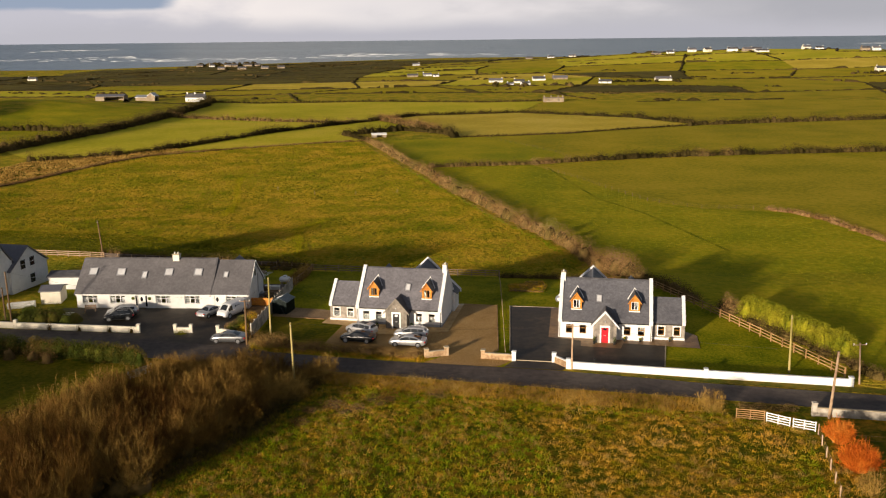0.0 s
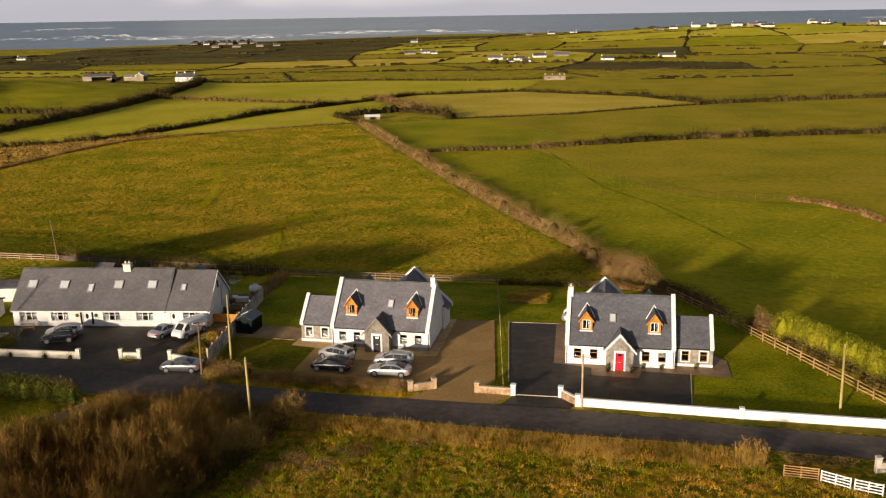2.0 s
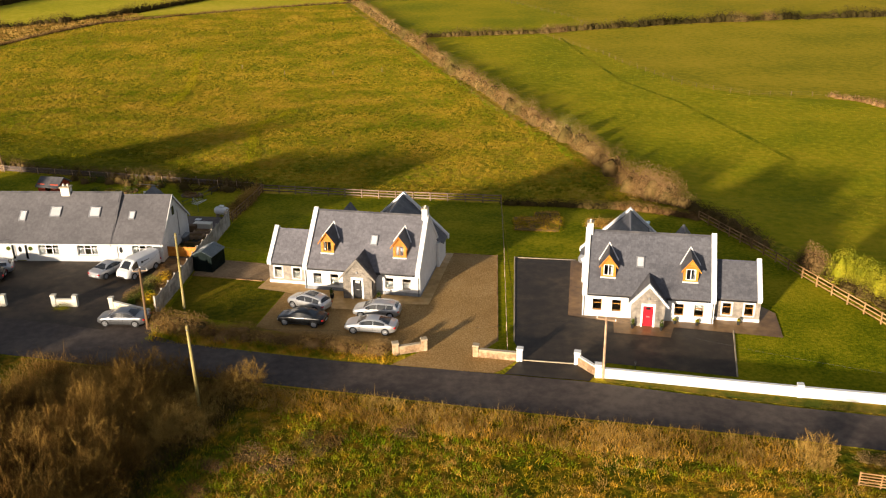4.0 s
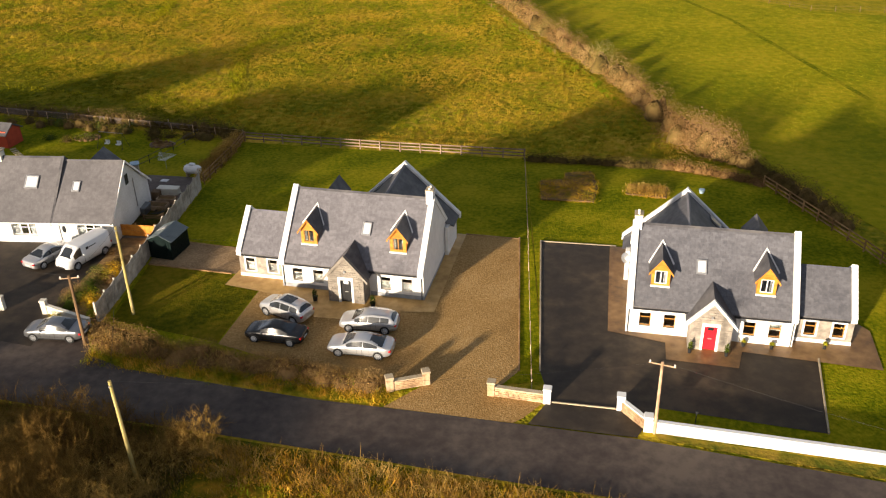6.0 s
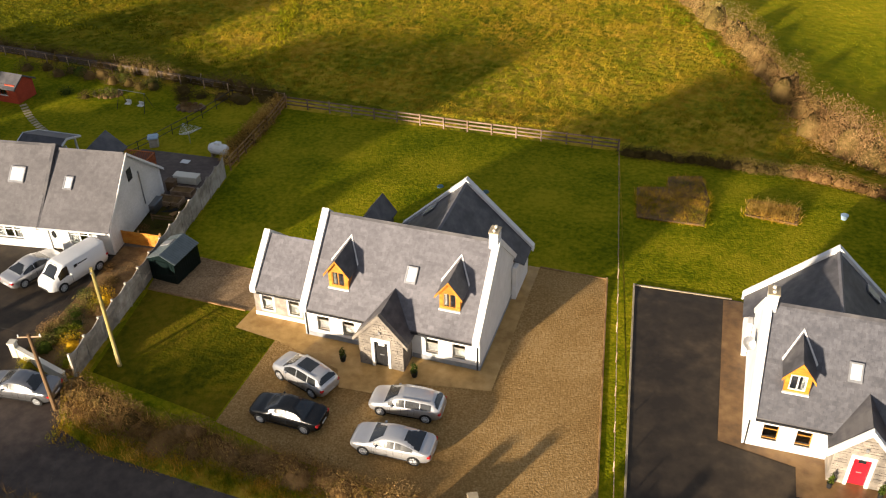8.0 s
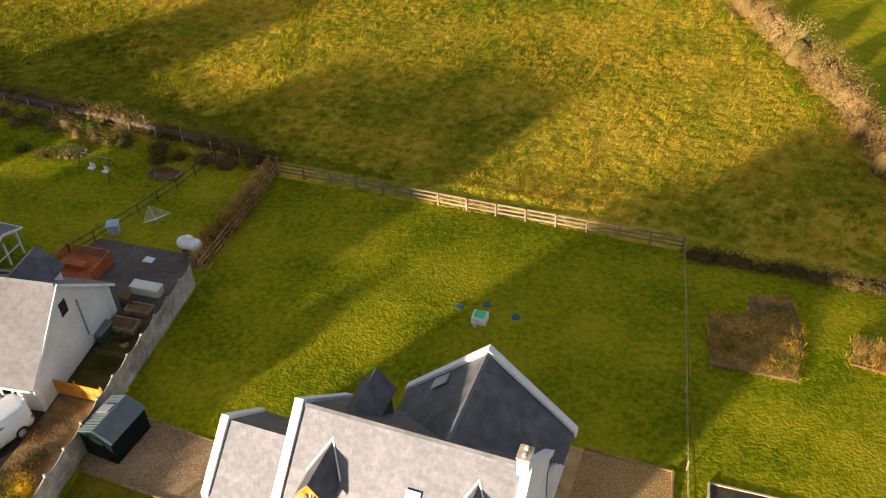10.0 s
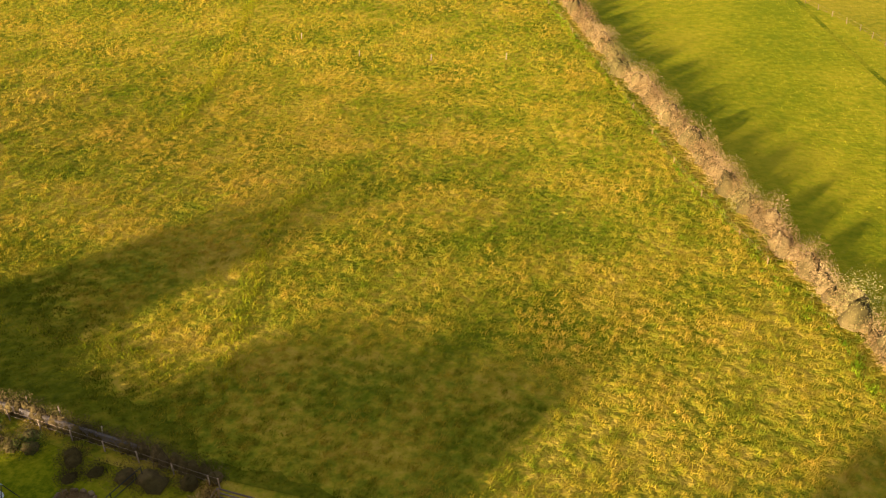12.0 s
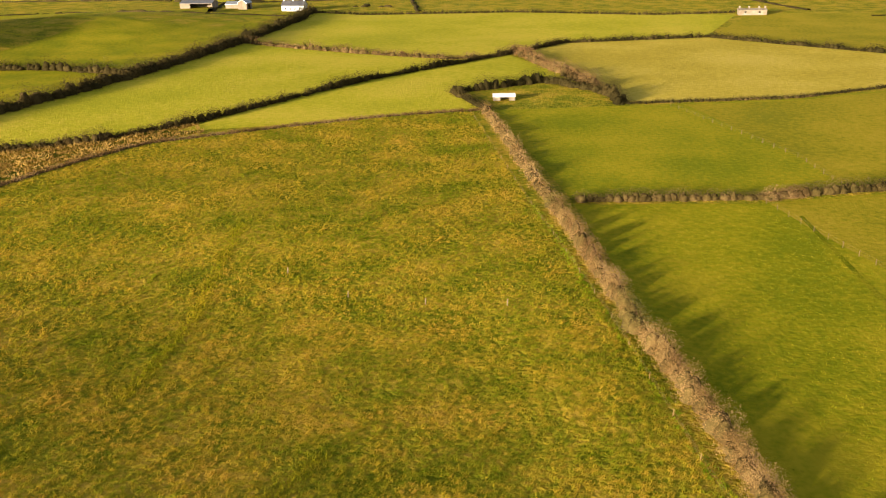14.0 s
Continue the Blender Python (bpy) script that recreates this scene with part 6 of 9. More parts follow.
def tufts(name, poly, per, tall, wide, material, label, n=4, lean=0.35, spread=0.25, clump=0.0, wind=(0.0, 0.0), cell=0.0):
    x, y = scatter(poly, per)
    near = None
    if cell:
        x, y, near = clumped(x, y, cell, 0.25)
    if clump:
        keep = (np.sin(x * 1.7 + 2 * np.sin(y * 0.9)) * np.sin(y * 1.3 + 1.5 * np.sin(x * 0.7)) + RNG.normal(0, 0.5, len(x))) > clump - 1
        x, y = x[keep], y[keep]
        near = near[keep] if cell else None
    h = RNG.uniform(*tall, len(x))
    if cell:
        h = h * (0.5 + 0.85 * near)
        keep = h > 0.08
        x, y, h = x[keep], y[keep], h[keep]
    elif wind[0]:
        a, b = x * 0.8 + y * 0.6, y * 0.8 - x * 0.6
        wave = np.sin(a * 2.6 + 1.7 * np.sin(b * 1.9 + 0.6 * np.sin(a * 0.8))) * np.sin(b * 4.6 + 2.0 * np.sin(a * 1.4)) + 0.6 * np.sin(a * 1.1 + 2.2 * np.sin(b * 0.7))
        h = h * (0.85 + 0.42 * wave)
        keep = h > 0.07
        x, y, h = x[keep], y[keep], h[keep]
    v, f = blades(x, y, h, RNG.uniform(*wide, len(x)), n, lean, spread, wind=wind)
    return soup(name, v, f, material, label, "grass")


NEAR = [(-75, 190), (-60, 185), (-48, 177.5), (-40, 169.5), (-32, 163.4), (-24, 159), (-14, 156.5), (9, 151.5), (26, 148), (26.5, 160), (20.3, 178), (15.8, 191), (10, 207), (5.4, 224.5), (0.3, 242), (-75, 242)]
tufts("pasture_grass_near", NEAR, 18.0, (0.18, 0.42), (0.04, 0.09), TUFT, "rough golden-green tussock grass in the pasture", 4, 0.5, 0.16, 0.6, (0.45, 0.3), 1.15)
border = []
for x, y, a in along([(-130, 197), (-75, 188), (-60, 184), (-48, 176.5), (-40, 168.5), (-32, 162.6), (-24, 158.6), (-14, 156.4)], 0.9):
    off = (1.3 * math.sin(0.55 * x) + 0.9 * math.sin(1.7 * x + 1) + RNG.uniform(-1.1, 1.1)) * min(1.0, (-13 - x) / 24)
    border.append((x, y + off))
# dark strip carries the shade at the field edge in its colour
drape("field_edge", [(-14, 155.8), (-24, 157.2), (-66, 167.2), (-90, 171.6), (-130, 180)] + border, 0.03, GRASS_EDGE, "green strip of pasture darkened for shade along the garden fence", "field")
mixed = [(-130, 193), (-75, 184), (-60, 180), (-48, 172.5), (-40, 165.5), (-30, 160), (-22, 160.5), (-33, 168), (-42, 177), (-56, 187), (-75, 193), (-130, 202)]
tufts("field_edge_tussocks", mixed, 7, (0.15, 0.34), (0.04, 0.09), TUFT, "scattered golden tussocks at the field edge", 4, 0.5, 0.2, 0.6, (0.45, 0.3))
tufts("field_edge_tussocks", mixed, 8, (0.12, 0.32), (0.05, 0.12), TUFT_EDGE, "scattered green tussocks darkened for shade at the field edge", 4, 0.5, 0.2, 0.6, cell=1.6)
tufts("field_edge_grass", [(-130, 181), (-90, 172), (-66, 168), (-24, 157.5), (-14, 155.8), (-14, 156.5), (-24, 159), (-32, 163.4), (-40, 169.5), (-48, 177.5), (-60, 185), (-75, 190), (-130, 198)], 20, (0.1, 0.28), (0.06, 0.14), TUFT_EDGE, "green grass darkened for shade along the field edge", 3, 0.5, 0.2, 0.6, cell=1.1)
FARTHER = [(-130, 198), (-75, 190), (-75, 242), (0, 242), (-9.5, 272), (-16.5, 296), (-39, 375), (-62, 366), (-87, 350), (-112, 331), (-120, 311), (-133, 262)]
tufts("pasture_grass_far", FARTHER, 9.0, (0.22, 0.5), (0.07, 0.17), TUFT, "rough golden-green tussock grass in the far pasture", 3, 0.5, 0.2, 0.6, (0.45, 0.3), 1.5)
EASTFIELD = [(33, 152), (50, 108), (95, 130), (95, 195), (61, 214), (50, 226), (42, 253), (26, 298), (-6, 294), (2, 262), (11.5, 226), (21, 192), (27, 175)]
tufts("east_pasture_grass", EASTFIELD, 5.0, (0.07, 0.18), (0.08, 0.18), TUFT_EAST, "short green grazed grass in the next pasture", 3, 0.5, 0.2, 0.6, cell=1.0)
MEADOW = [(-26, 40), (38, 40), (38.5, 80), (36, 86), (28, 89.5), (12, 92.5), (-3, 95.5), (-13, 98), (-17, 95), (-32, 76), (-46, 55), (-46, 40)]
tufts("meadow_grass", MEADOW, 19.0, (0.18, 0.42), (0.025, 0.075), TUFT_S, "brown and green tussocks in the near meadow", 4, 0.6, 0.14, 0.6, (0.2, 0.1), 1.05)
VERGE_S = [(-13, 100.2), (-4.5, 98.7), (2.9, 97.1), (14.5, 94.8), (26.6, 92.6), (31, 91.4), (30, 88.4), (14.5, 91), (2, 93.4), (-6, 95.5), (-14, 97.5)]
tufts("verge_stalks", VERGE_S, 60, (0.25, 0.85), (0.02, 0.055), TUFT_DRY, "tall dry golden grass along the road verge", 4, 0.55, 0.22, 0.8)
tufts("verge_green", VERGE_S, 16, (0.25, 0.55), (0.06, 0.14), TUFT_S, "green grass among the dry verge stalks", 3, 0.4, 0.2)
for nm, poly, lb in (("lawn_blades_left", [(-25, 128.5), (-24.2, 154.6), (9, 149), (8.5, 129), (3, 130)], "short lawn grass behind the cottage"),
                     ("lawn_blades_right", [(9.4, 128.5), (9.3, 148), (24, 145), (33, 139.5), (38, 124), (44, 107), (46.4, 98), (29.2, 101.4), (31, 109), (35, 112), (33, 124), (17, 128)], "short lawn grass beside the cottage"),
                     ("lawn_blades_front", [(-24.9, 115), (-24.6, 122.8), (-14.4, 119), (-15.7, 111.8), (-24, 113.6)], "short lawn grass before the cottage")):
    tufts(nm, poly, 3 if "front" in nm else 12, (0.03, 0.08), (0.04, 0.10), TUFT_LAWN, lb, 3, 0.5, 0.15)
drape("verge_right", [(15.8, 101.6), (31, 98.4), (47, 95.6), (60, 93), (60, 91.5), (45.7, 94.3), (30, 97.4), (16, 101)], 0.07, VERGE, "narrow grass verge below the white wall", "verge")


def lump(cx, cy, cz, rx, ry, rz, seg=7, rings=4):
    """A bumpy dome: vertices and quads of a low shrub core."""
    v, f = [], []
    for j in range(rings + 1):
        p = math.pi / 2 * j / rings
        for i in range(seg):
            a = 2 * math.pi * i / seg + j * 0.3
            k = RNG.uniform(0.75, 1.12)
            v.append((cx + rx * k * math.cos(a) * math.cos(p), cy + ry * k * math.sin(a) * math.cos(p), cz + rz * k * math.sin(p)))
    for j in range(rings):
        for i in range(seg):
            a, b = j * seg + i, j * seg + (i + 1) % seg
            f.append((a, b, b + seg, a + seg))
    return v, f


def leaf_cloud(cx, cy, cz, rx, ry, rz, n, size, up=0.0):
    """n small turned leaf or twig cards over the surface of a dome. Returns vertices and triangles."""
    a, p = RNG.uniform(0, 2 * np.pi, n), np.arcsin(RNG.uniform(0.0, 1, n))
    r = RNG.uniform(0.5, 1.18, n)
    c = np.stack([cx + rx * r * np.cos(a) * np.cos(p), cy + ry * r * np.sin(a) * np.cos(p), cz + rz * r * np.sin(p)], -1)
    d1 = RNG.normal(0, 1, (n, 3)) + np.array([0, 0, up])
    d1 /= np.linalg.norm(d1, axis=1)[:, None]
    d2 = np.cross(d1, RNG.normal(0, 1, (n, 3)))
    d2 /= np.linalg.norm(d2, axis=1)[:, None] + 1e-9
    s = RNG.uniform(0.6, 1.3, (n, 1)) * size
    d1, d2 = d1 * s, d2 * s * (0.55 if up == 0 else 0.2)
    v = np.stack([c - d1 - d2 * 1.2, c + d1 * 1.15, c - d1 * 0.3 + d2 * 1.3], 1).reshape(-1, 3)
    return v, np.arange(n * 3).reshape(-1, 3)


def gather(pieces):
    vs, fs, k = [], [], 0
    for v, f in pieces:
        v, f = np.asarray(v, float), np.asarray(f, int)
        vs.append(v)
        fs.append(f + k)
        k += len(v)
    return np.concatenate(vs), np.concatenate(fs)


def hedge(points, wide, tall, material, label, density=60, size=0.22, step=1.1, up=0.6, core=None, uneven=0.35, name="hedge", sink=0.0):
    """A hedge along a line: a bumpy core, often coloured dark for inner shade, and a coat of small leaves or twigs."""
    root = thing(name, pose(points[0][0], points[0][1], hz(*points[0])), label, "hedge")
    if size <= 0.24:
        density, size = int(density * 5.5), size * 0.52
    else:
        density, size = int(density * 3.2), size * 0.52
    inv = np.array([points[0][0], points[0][1], hz(*points[0])])
    cores, coats = [], []
    places = along(points, step)
    reach = max(1, int(3.2 / step))
    swell = np.convolve(RNG.uniform(-1, 1, len(places) + 2 * reach), np.ones(2 * reach + 1) / (2 * reach + 1) ** 0.5, "valid")
    for (x, y, a), rise_ in zip(places, swell):
        k = 1 + uneven * float(np.clip(0.75 * rise_ + RNG.uniform(-0.35, 0.35), -1, 1.1))
        ox, oy = RNG.normal(0, wide * 0.12, 2)
        z = hz(x, y) - sink
        rx = wide / 2 * RNG.uniform(0.8, 1.2)
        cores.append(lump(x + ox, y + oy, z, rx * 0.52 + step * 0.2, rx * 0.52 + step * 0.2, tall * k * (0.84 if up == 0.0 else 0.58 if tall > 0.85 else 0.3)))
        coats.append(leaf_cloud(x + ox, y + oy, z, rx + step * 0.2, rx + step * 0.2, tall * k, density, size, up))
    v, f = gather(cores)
    # a dark core colour stands for the shade inside the foliage
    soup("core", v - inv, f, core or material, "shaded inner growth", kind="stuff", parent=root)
    v, f = gather(coats)
    soup("foliage", v - inv, f, material, "", kind="stuff", parent=root)
    return root


def twig_shrub(x, y, tall, wide, n, material, label, group="", name="shrub", twist=0.9, core=None, fill=0.25):
    """A bare many-stemmed shrub: stems fan out of the base, each with finer side twigs."""
    root = thing(name, pose(x, y, hz(x, y) - 0.05), label, "shrub", group)
    stems = max(10, n // 9)
    a = RNG.uniform(0, 2 * np.pi, stems)
    out = np.sqrt(RNG.uniform(0.02, 1, stems)) * wide / 2
    h = tall * RNG.uniform(0.7, 1.05, stems) * (1 - 0.5 * (out / (wide / 2)) ** 2)
    foot = np.stack([np.cos(a) * out * fill, np.sin(a) * out * fill, np.zeros(stems)], -1)
    tip = np.stack([np.cos(a) * out, np.sin(a) * out, h], -1) + RNG.normal(0, 0.12, (stems, 3))
    def strips(p, q, w):
        side = np.cross(q - p, RNG.normal(0, 1, p.shape))
        side /= np.linalg.norm(side, axis=1)[:, None] + 1e-9
        side *= w[:, None]
        v = np.stack([p - side, p + side, q], 1).reshape(-1, 3)
        return v, np.arange(len(v)).reshape(-1, 3)
    if core:
        vc, fc = gather([lump(0.25 * wide * math.cos(k * 2.1), 0.25 * wide * math.sin(k * 2.1), -0.2, wide * 0.24, wide * 0.24, tall * RNG.uniform(0.3, 0.42), 9, 5) for k in range(3)])
        soup("inner_growth", vc, fc, core, "shaded inner growth", kind="stuff", parent=root)
    v1, f1 = strips(foot, tip, RNG.uniform(0.03, 0.06, stems) * (0.5 if fill > 0.5 else 1.0))
    soup("branchwork", v1, f1, material, "", kind="stuff", parent=root)
    i = RNG.integers(0, stems, n)
    t = RNG.uniform(0.3, 1.0, n)[:, None] ** 0.7
    p = foot[i] + (tip[i] - foot[i]) * t
    d = (tip[i] - foot[i]) * 0.12 + RNG.normal(0, tall * 0.085, (n, 3)) + np.array([0, 0, tall * 0.05])
    v2, f2 = strips(p, p + d * twist, RNG.uniform(0.008, 0.024, n))
    soup("twigwork", v2, f2, material, "", kind="stuff", parent=root)
    return root


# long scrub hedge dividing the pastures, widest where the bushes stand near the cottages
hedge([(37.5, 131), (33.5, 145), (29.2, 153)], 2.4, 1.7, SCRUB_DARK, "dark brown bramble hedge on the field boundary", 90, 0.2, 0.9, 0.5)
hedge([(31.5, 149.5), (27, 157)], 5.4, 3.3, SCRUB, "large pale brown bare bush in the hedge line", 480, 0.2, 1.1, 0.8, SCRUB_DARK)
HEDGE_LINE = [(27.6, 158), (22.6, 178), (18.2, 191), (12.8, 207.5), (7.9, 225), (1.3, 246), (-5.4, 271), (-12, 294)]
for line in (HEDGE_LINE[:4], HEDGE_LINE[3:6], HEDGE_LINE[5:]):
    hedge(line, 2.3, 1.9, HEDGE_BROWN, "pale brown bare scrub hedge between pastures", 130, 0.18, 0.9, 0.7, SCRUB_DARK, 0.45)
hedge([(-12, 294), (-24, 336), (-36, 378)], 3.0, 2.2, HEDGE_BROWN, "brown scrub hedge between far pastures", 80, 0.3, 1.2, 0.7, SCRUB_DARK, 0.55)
bush_rng, gap_left = random.Random(5), 0.0
for x, y, a in along(HEDGE_LINE, 1.0):
    gap_left -= 1.0
    if gap_left > 0:
        continue
    tall, reach = bush_rng.uniform(2.2, 3.3), bush_rng.uniform(2.2, 3.3)
    if bush_rng.random() < 0.3:
        tall, reach = tall + 0.9, reach + 0.9
    gap_left = reach * bush_rng.uniform(0.95, 1.7)
    x += bush_rng.uniform(-0.5, 0.7)
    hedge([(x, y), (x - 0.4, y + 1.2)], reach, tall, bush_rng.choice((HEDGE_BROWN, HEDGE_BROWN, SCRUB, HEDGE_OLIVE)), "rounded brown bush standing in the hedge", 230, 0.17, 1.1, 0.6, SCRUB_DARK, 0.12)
for nm, line, wd in (("track_grass", [(-29.4, 208.5), (-33.2, 196), (-32.1, 187.3), (-30.2, 176), (-28.4, 165.8)], 0.75), ("track_grass", [(-66, 278), (-63, 262), (-57.6, 238), (-56, 217)], 0.8), ("track_grass", [(-31, 168.5), (-48, 172), (-62, 176)], 0.6)):
    strip = [(x - wd, y - wd * 0.2) for x, y in line] + [(x + wd, y + wd * 0.2) for x, y in line[::-1]]
    tufts(nm, strip, 9, (0.22, 0.5), (0.06, 0.14), TUFT_EAST, "greener grass along a worn track in the pasture", 4, 0.4, 0.4)
tufts("hedge_foot_grass", [(25.2, 158), (20.2, 178), (15.6, 191), (10, 207.5), (5.2, 225), (-1.4, 246), (-8.0, 271), (-14.8, 294), (-16.2, 294), (-9.4, 271), (-2.8, 246), (3.8, 225), (8.6, 207.5), (14.2, 191), (18.8, 178), (23.8, 158)], 14, (0.2, 0.5), (0.06, 0.14), TUFT_LUSH, "lush green grass at the foot of the hedge", 4, 0.5, 0.15, 0.9, cell=1.6)
drape("field_ditch", [(30.8, 292), (34.2, 262), (38.0, 231), (45.6, 209.6), (50.8, 184), (53.8, 169), (54.6, 169.2), (51.6, 184.4), (46.4, 210), (38.8, 231.4), (35, 262.4), (31.6, 292.4)], 0.06, LAWN, "narrow dark green ditch line in the pasture", "ditch")
hedge([(9.6, 148.6), (17, 147.4), (24, 146)], 1.7, 0.9, SCRUB_DARK, "low dark bramble bank behind the lawn", 100, 0.16, 0.7, 0.4)
hedge([(24, 146), (30, 143.5), (33.5, 140.5)], 1.6, 1.1, SCRUB, "low pale dry bank behind the lawn", 110, 0.16, 0.7, 0.4)
hedge([(40.8, 126), (44, 117), (49, 104.5), (51, 98)], 2.2, 1.2, SCRUB_DARK, "dark brown bank beside the timber fence", 90, 0.18, 0.8, 0.5)
hedge([(42.9, 121.5), (46.4, 114.3)], 2.6, 3.0, LAUREL, "clipped yellow-green laurel hedge", 420, 0.12, 0.7, 0.0, LAUREL, 0.08)
hedge([(47.1, 112.8), (50.6, 104.6)], 2.6, 3.0, LAUREL, "clipped yellow-green laurel hedge", 420, 0.12, 0.7, 0.0, LAUREL, 0.08)
hedge([(41.2, 125.6), (42.3, 123.2)], 2.6, 2.5, SCRUB, "pale bare bush at the hedge end", 260, 0.18, 1.0, 0.8, SCRUB_DARK)
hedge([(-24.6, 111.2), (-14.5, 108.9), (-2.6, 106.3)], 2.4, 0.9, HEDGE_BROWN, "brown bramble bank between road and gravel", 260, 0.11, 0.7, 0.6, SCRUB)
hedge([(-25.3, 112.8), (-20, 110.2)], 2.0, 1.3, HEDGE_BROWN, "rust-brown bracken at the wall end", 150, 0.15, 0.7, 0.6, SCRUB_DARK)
tufts("bank_bracken", [(-25, 110.2), (-14.5, 108.0), (-2.6, 105.6), (-2.6, 107.0), (-14.5, 109.9), (-24.6, 112.2)], 46, (0.4, 1.0), (0.02, 0.06), TUFT_DRY, "golden-brown bracken and grass on the bank", 4, 0.45, 0.2, 0.8, cell=1.3)
tufts("bank_green", [(-25, 109.6), (-14.5, 107.4), (-2.6, 105.0), (-2.6, 106.6), (-14.5, 109.4), (-24.6, 111.8)], 6, (0.4, 0.9), (0.02, 0.06), TUFT_LUSH, "green grass and weeds on the bank", 4, 0.5, 0.2, 0.7, cell=1.9)
tufts("bank_grass", [(-25, 108.6), (-14, 106.4), (-2, 104.3), (-2, 105.5), (-14, 108), (-25, 110)], 34, (0.2, 0.5), (0.03, 0.07), TUFT_S, "green and gold grass at the foot of the bank", 4, 0.4, 0.2)
hedge([(-67, 168), (-45, 162.5), (-24.5, 157)], 1.5, 1.5, SCRUB_DARK, "dark garden hedge behind the bungalow", 90, 0.16, 0.8, 0.5, None, 0.45)
for x, y, r, t, mt in ((-53, 161.5, 2.0, 1.5, SCRUB_DARK), (-49, 161.0, 2.2, 1.4, LEAFGREEN), (-46, 160.3, 1.8, 1.6, SCRUB_DARK), (-43, 159.8, 2.2, 1.5, LEAFGREEN), (-40, 159.2, 1.6, 1.2, SCRUB_DARK), (-36, 158.2, 1.8, 0.9, SCRUB_DARK), (-29, 156.8, 3.0, 1.0, SCRUB_DARK), (-48, 156, 1.4, 0.9, LEAFGREEN), (-45.5, 155.4, 1.4, 0.8, SCRUB_DARK)):
    hedge([(x, y), (x + 0.5, y)], r, t, mt, "small rounded garden shrub", 180, 0.13, 1.0, 0.2, None, 0.1, "garden_shrub")
hedge([(-25.6, 142.5), (-24.8, 152)], 1.5, 1.5, TUFT_DRY, "pale dry climber along the old fence", 130, 0.2, 0.9, 0.5, SCRUB_DARK)
for x, y, r, t, mt in ((-27.2, 116.2, 1.4, 1.2, GORSE), (-28.0, 118.6, 1.2, 1.0, LEAFGREEN), (-28.9, 116.0, 1.8, 1.2, LEAFGREEN), (-26.8, 119.8, 1.2, 1.0, SCRUB), (-29.2, 114.6, 1.0, 0.7, LAUREL), (-26.6, 114.8, 1.4, 1.2, LAUREL), (-35.6, 115.3, 1.4, 0.6, LAUREL)):
    hedge([(x, y), (x + 0.4, y + 0.2)], r, t, mt, "small garden shrub beside the bungalow entrance", 200, 0.11, 0.8, 0.2, None, 0.1, "garden_shrub")
hedge([(-61.5, 121.4), (-57.5, 120.6), (-52, 120.4)], 4.0, 2.0, HEDGEGREEN, "dark planted bed of shrubs before the bungalow", 160, 0.16, 0.9, 0.4)
hedge([(-61.0, 124.6), (-57.6, 123.6), (-55.8, 123)], 3.2, 2.1, LEAFGREEN, "dark green shrubs before the bungalow", 160, 0.16, 0.9, 0.4)
for k, (x, y) in enumerate(((-51.6, 164.6), (-46.3, 164.2), (-42.2, 162.5), (-38.9, 161.7), (-34.8, 160.1), (-56.5, 165.6))):
    solid("fence_stake", rod(bmesh.new(), (0, 0, -0.2), (0.12 * (-1) ** k, 0.05, 1.05), 0.045, 0.04, 6), FENCEWOOD, pose(x, y, hz(x, y)), "pale leaning wooden stake at the field edge", "post", "fence stakes")
for k, (x, y, r, t, mt) in enumerate(((-55.5, 161.6, 2.0, 1.3, SCRUB_DARK), (-51.3, 159.9, 2.0, 1.3, SCRUB_DARK), (-49.9, 161.0, 1.8, 1.2, LEAFGREEN), (-47.1, 159.9, 2.0, 1.3, SCRUB_DARK), (-44.7, 159.4, 2.0, 1.2, SCRUB_DARK), (-42.4, 158.8, 2.0, 1.4, SCRUB_DARK), (-40.6, 158.3, 1.6, 1.0, SCRUB_DARK), (-39.3, 158.0, 2.0, 1.3, LEAFGREEN),
                                      (-36.0, 157.3, 1.8, 0.9, SCRUB_DARK), (-33.9, 156.6, 2.0, 0.8, SCRUB_DARK), (-31.0, 156.8, 2.4, 1.2, SCRUB_DARK), (-29.3, 156.6, 2.6, 1.3, SCRUB_DARK), (-27.0, 156.0, 2.2, 1.2, SCRUB_DARK), (-43.3, 155.9, 1.5, 0.7, LEAFGREEN), (-44.6, 156.2, 1.3, 0.6, LAUREL), (-35.0, 156.0, 1.4, 0.5, SCRUB_DARK))):
    hedge([(x, y), (x + 0.6, y - 0.1)], r, t, mt, "rounded shrub in the back garden border", 170, 0.16, 0.9, 0.3, SCRUB_DARK, 0.15, "garden_shrub")
hedge([(-25.6, 145.2), (-25.3, 150), (-25.0, 156)], 1.4, 1.1, TUFT_DRY, "pale dry growth against the old fence", 110, 0.2, 0.8, 0.6, SCRUB)
# clipped hedge and shrubs of the corner garden across the road
hedge([(-64, 110.6), (-52, 107.8), (-40, 105.2), (-37.5, 104)], 2.4, 2.1, HEDGEGREEN, "clipped green and russet roadside hedge", 200, 0.15, 0.7, 0.0, LEAFGREEN, 0.06)
for x, y, r, t in ((-54.6, 105.9, 3.0, 2.3), (-51.6, 105.3, 2.6, 2.2), (-49.2, 104.8, 2.2, 2.0)):
    hedge([(x, y), (x + 0.5, y - 0.1)], r, t, SCRUB, "rounded russet shrub before the clipped hedge", 200, 0.14, 0.9, 0.4, SCRUB_DARK, 0.08, "garden_shrub")
hedge([(-38.2, 99.4), (-42.5, 93.6), (-47.5, 87)], 1.4, 1.1, LAUREL, "low yellow-green hedge between lawn and thicket", 130, 0.13, 0.8, 0.3, LEAFGREEN, 0.4)
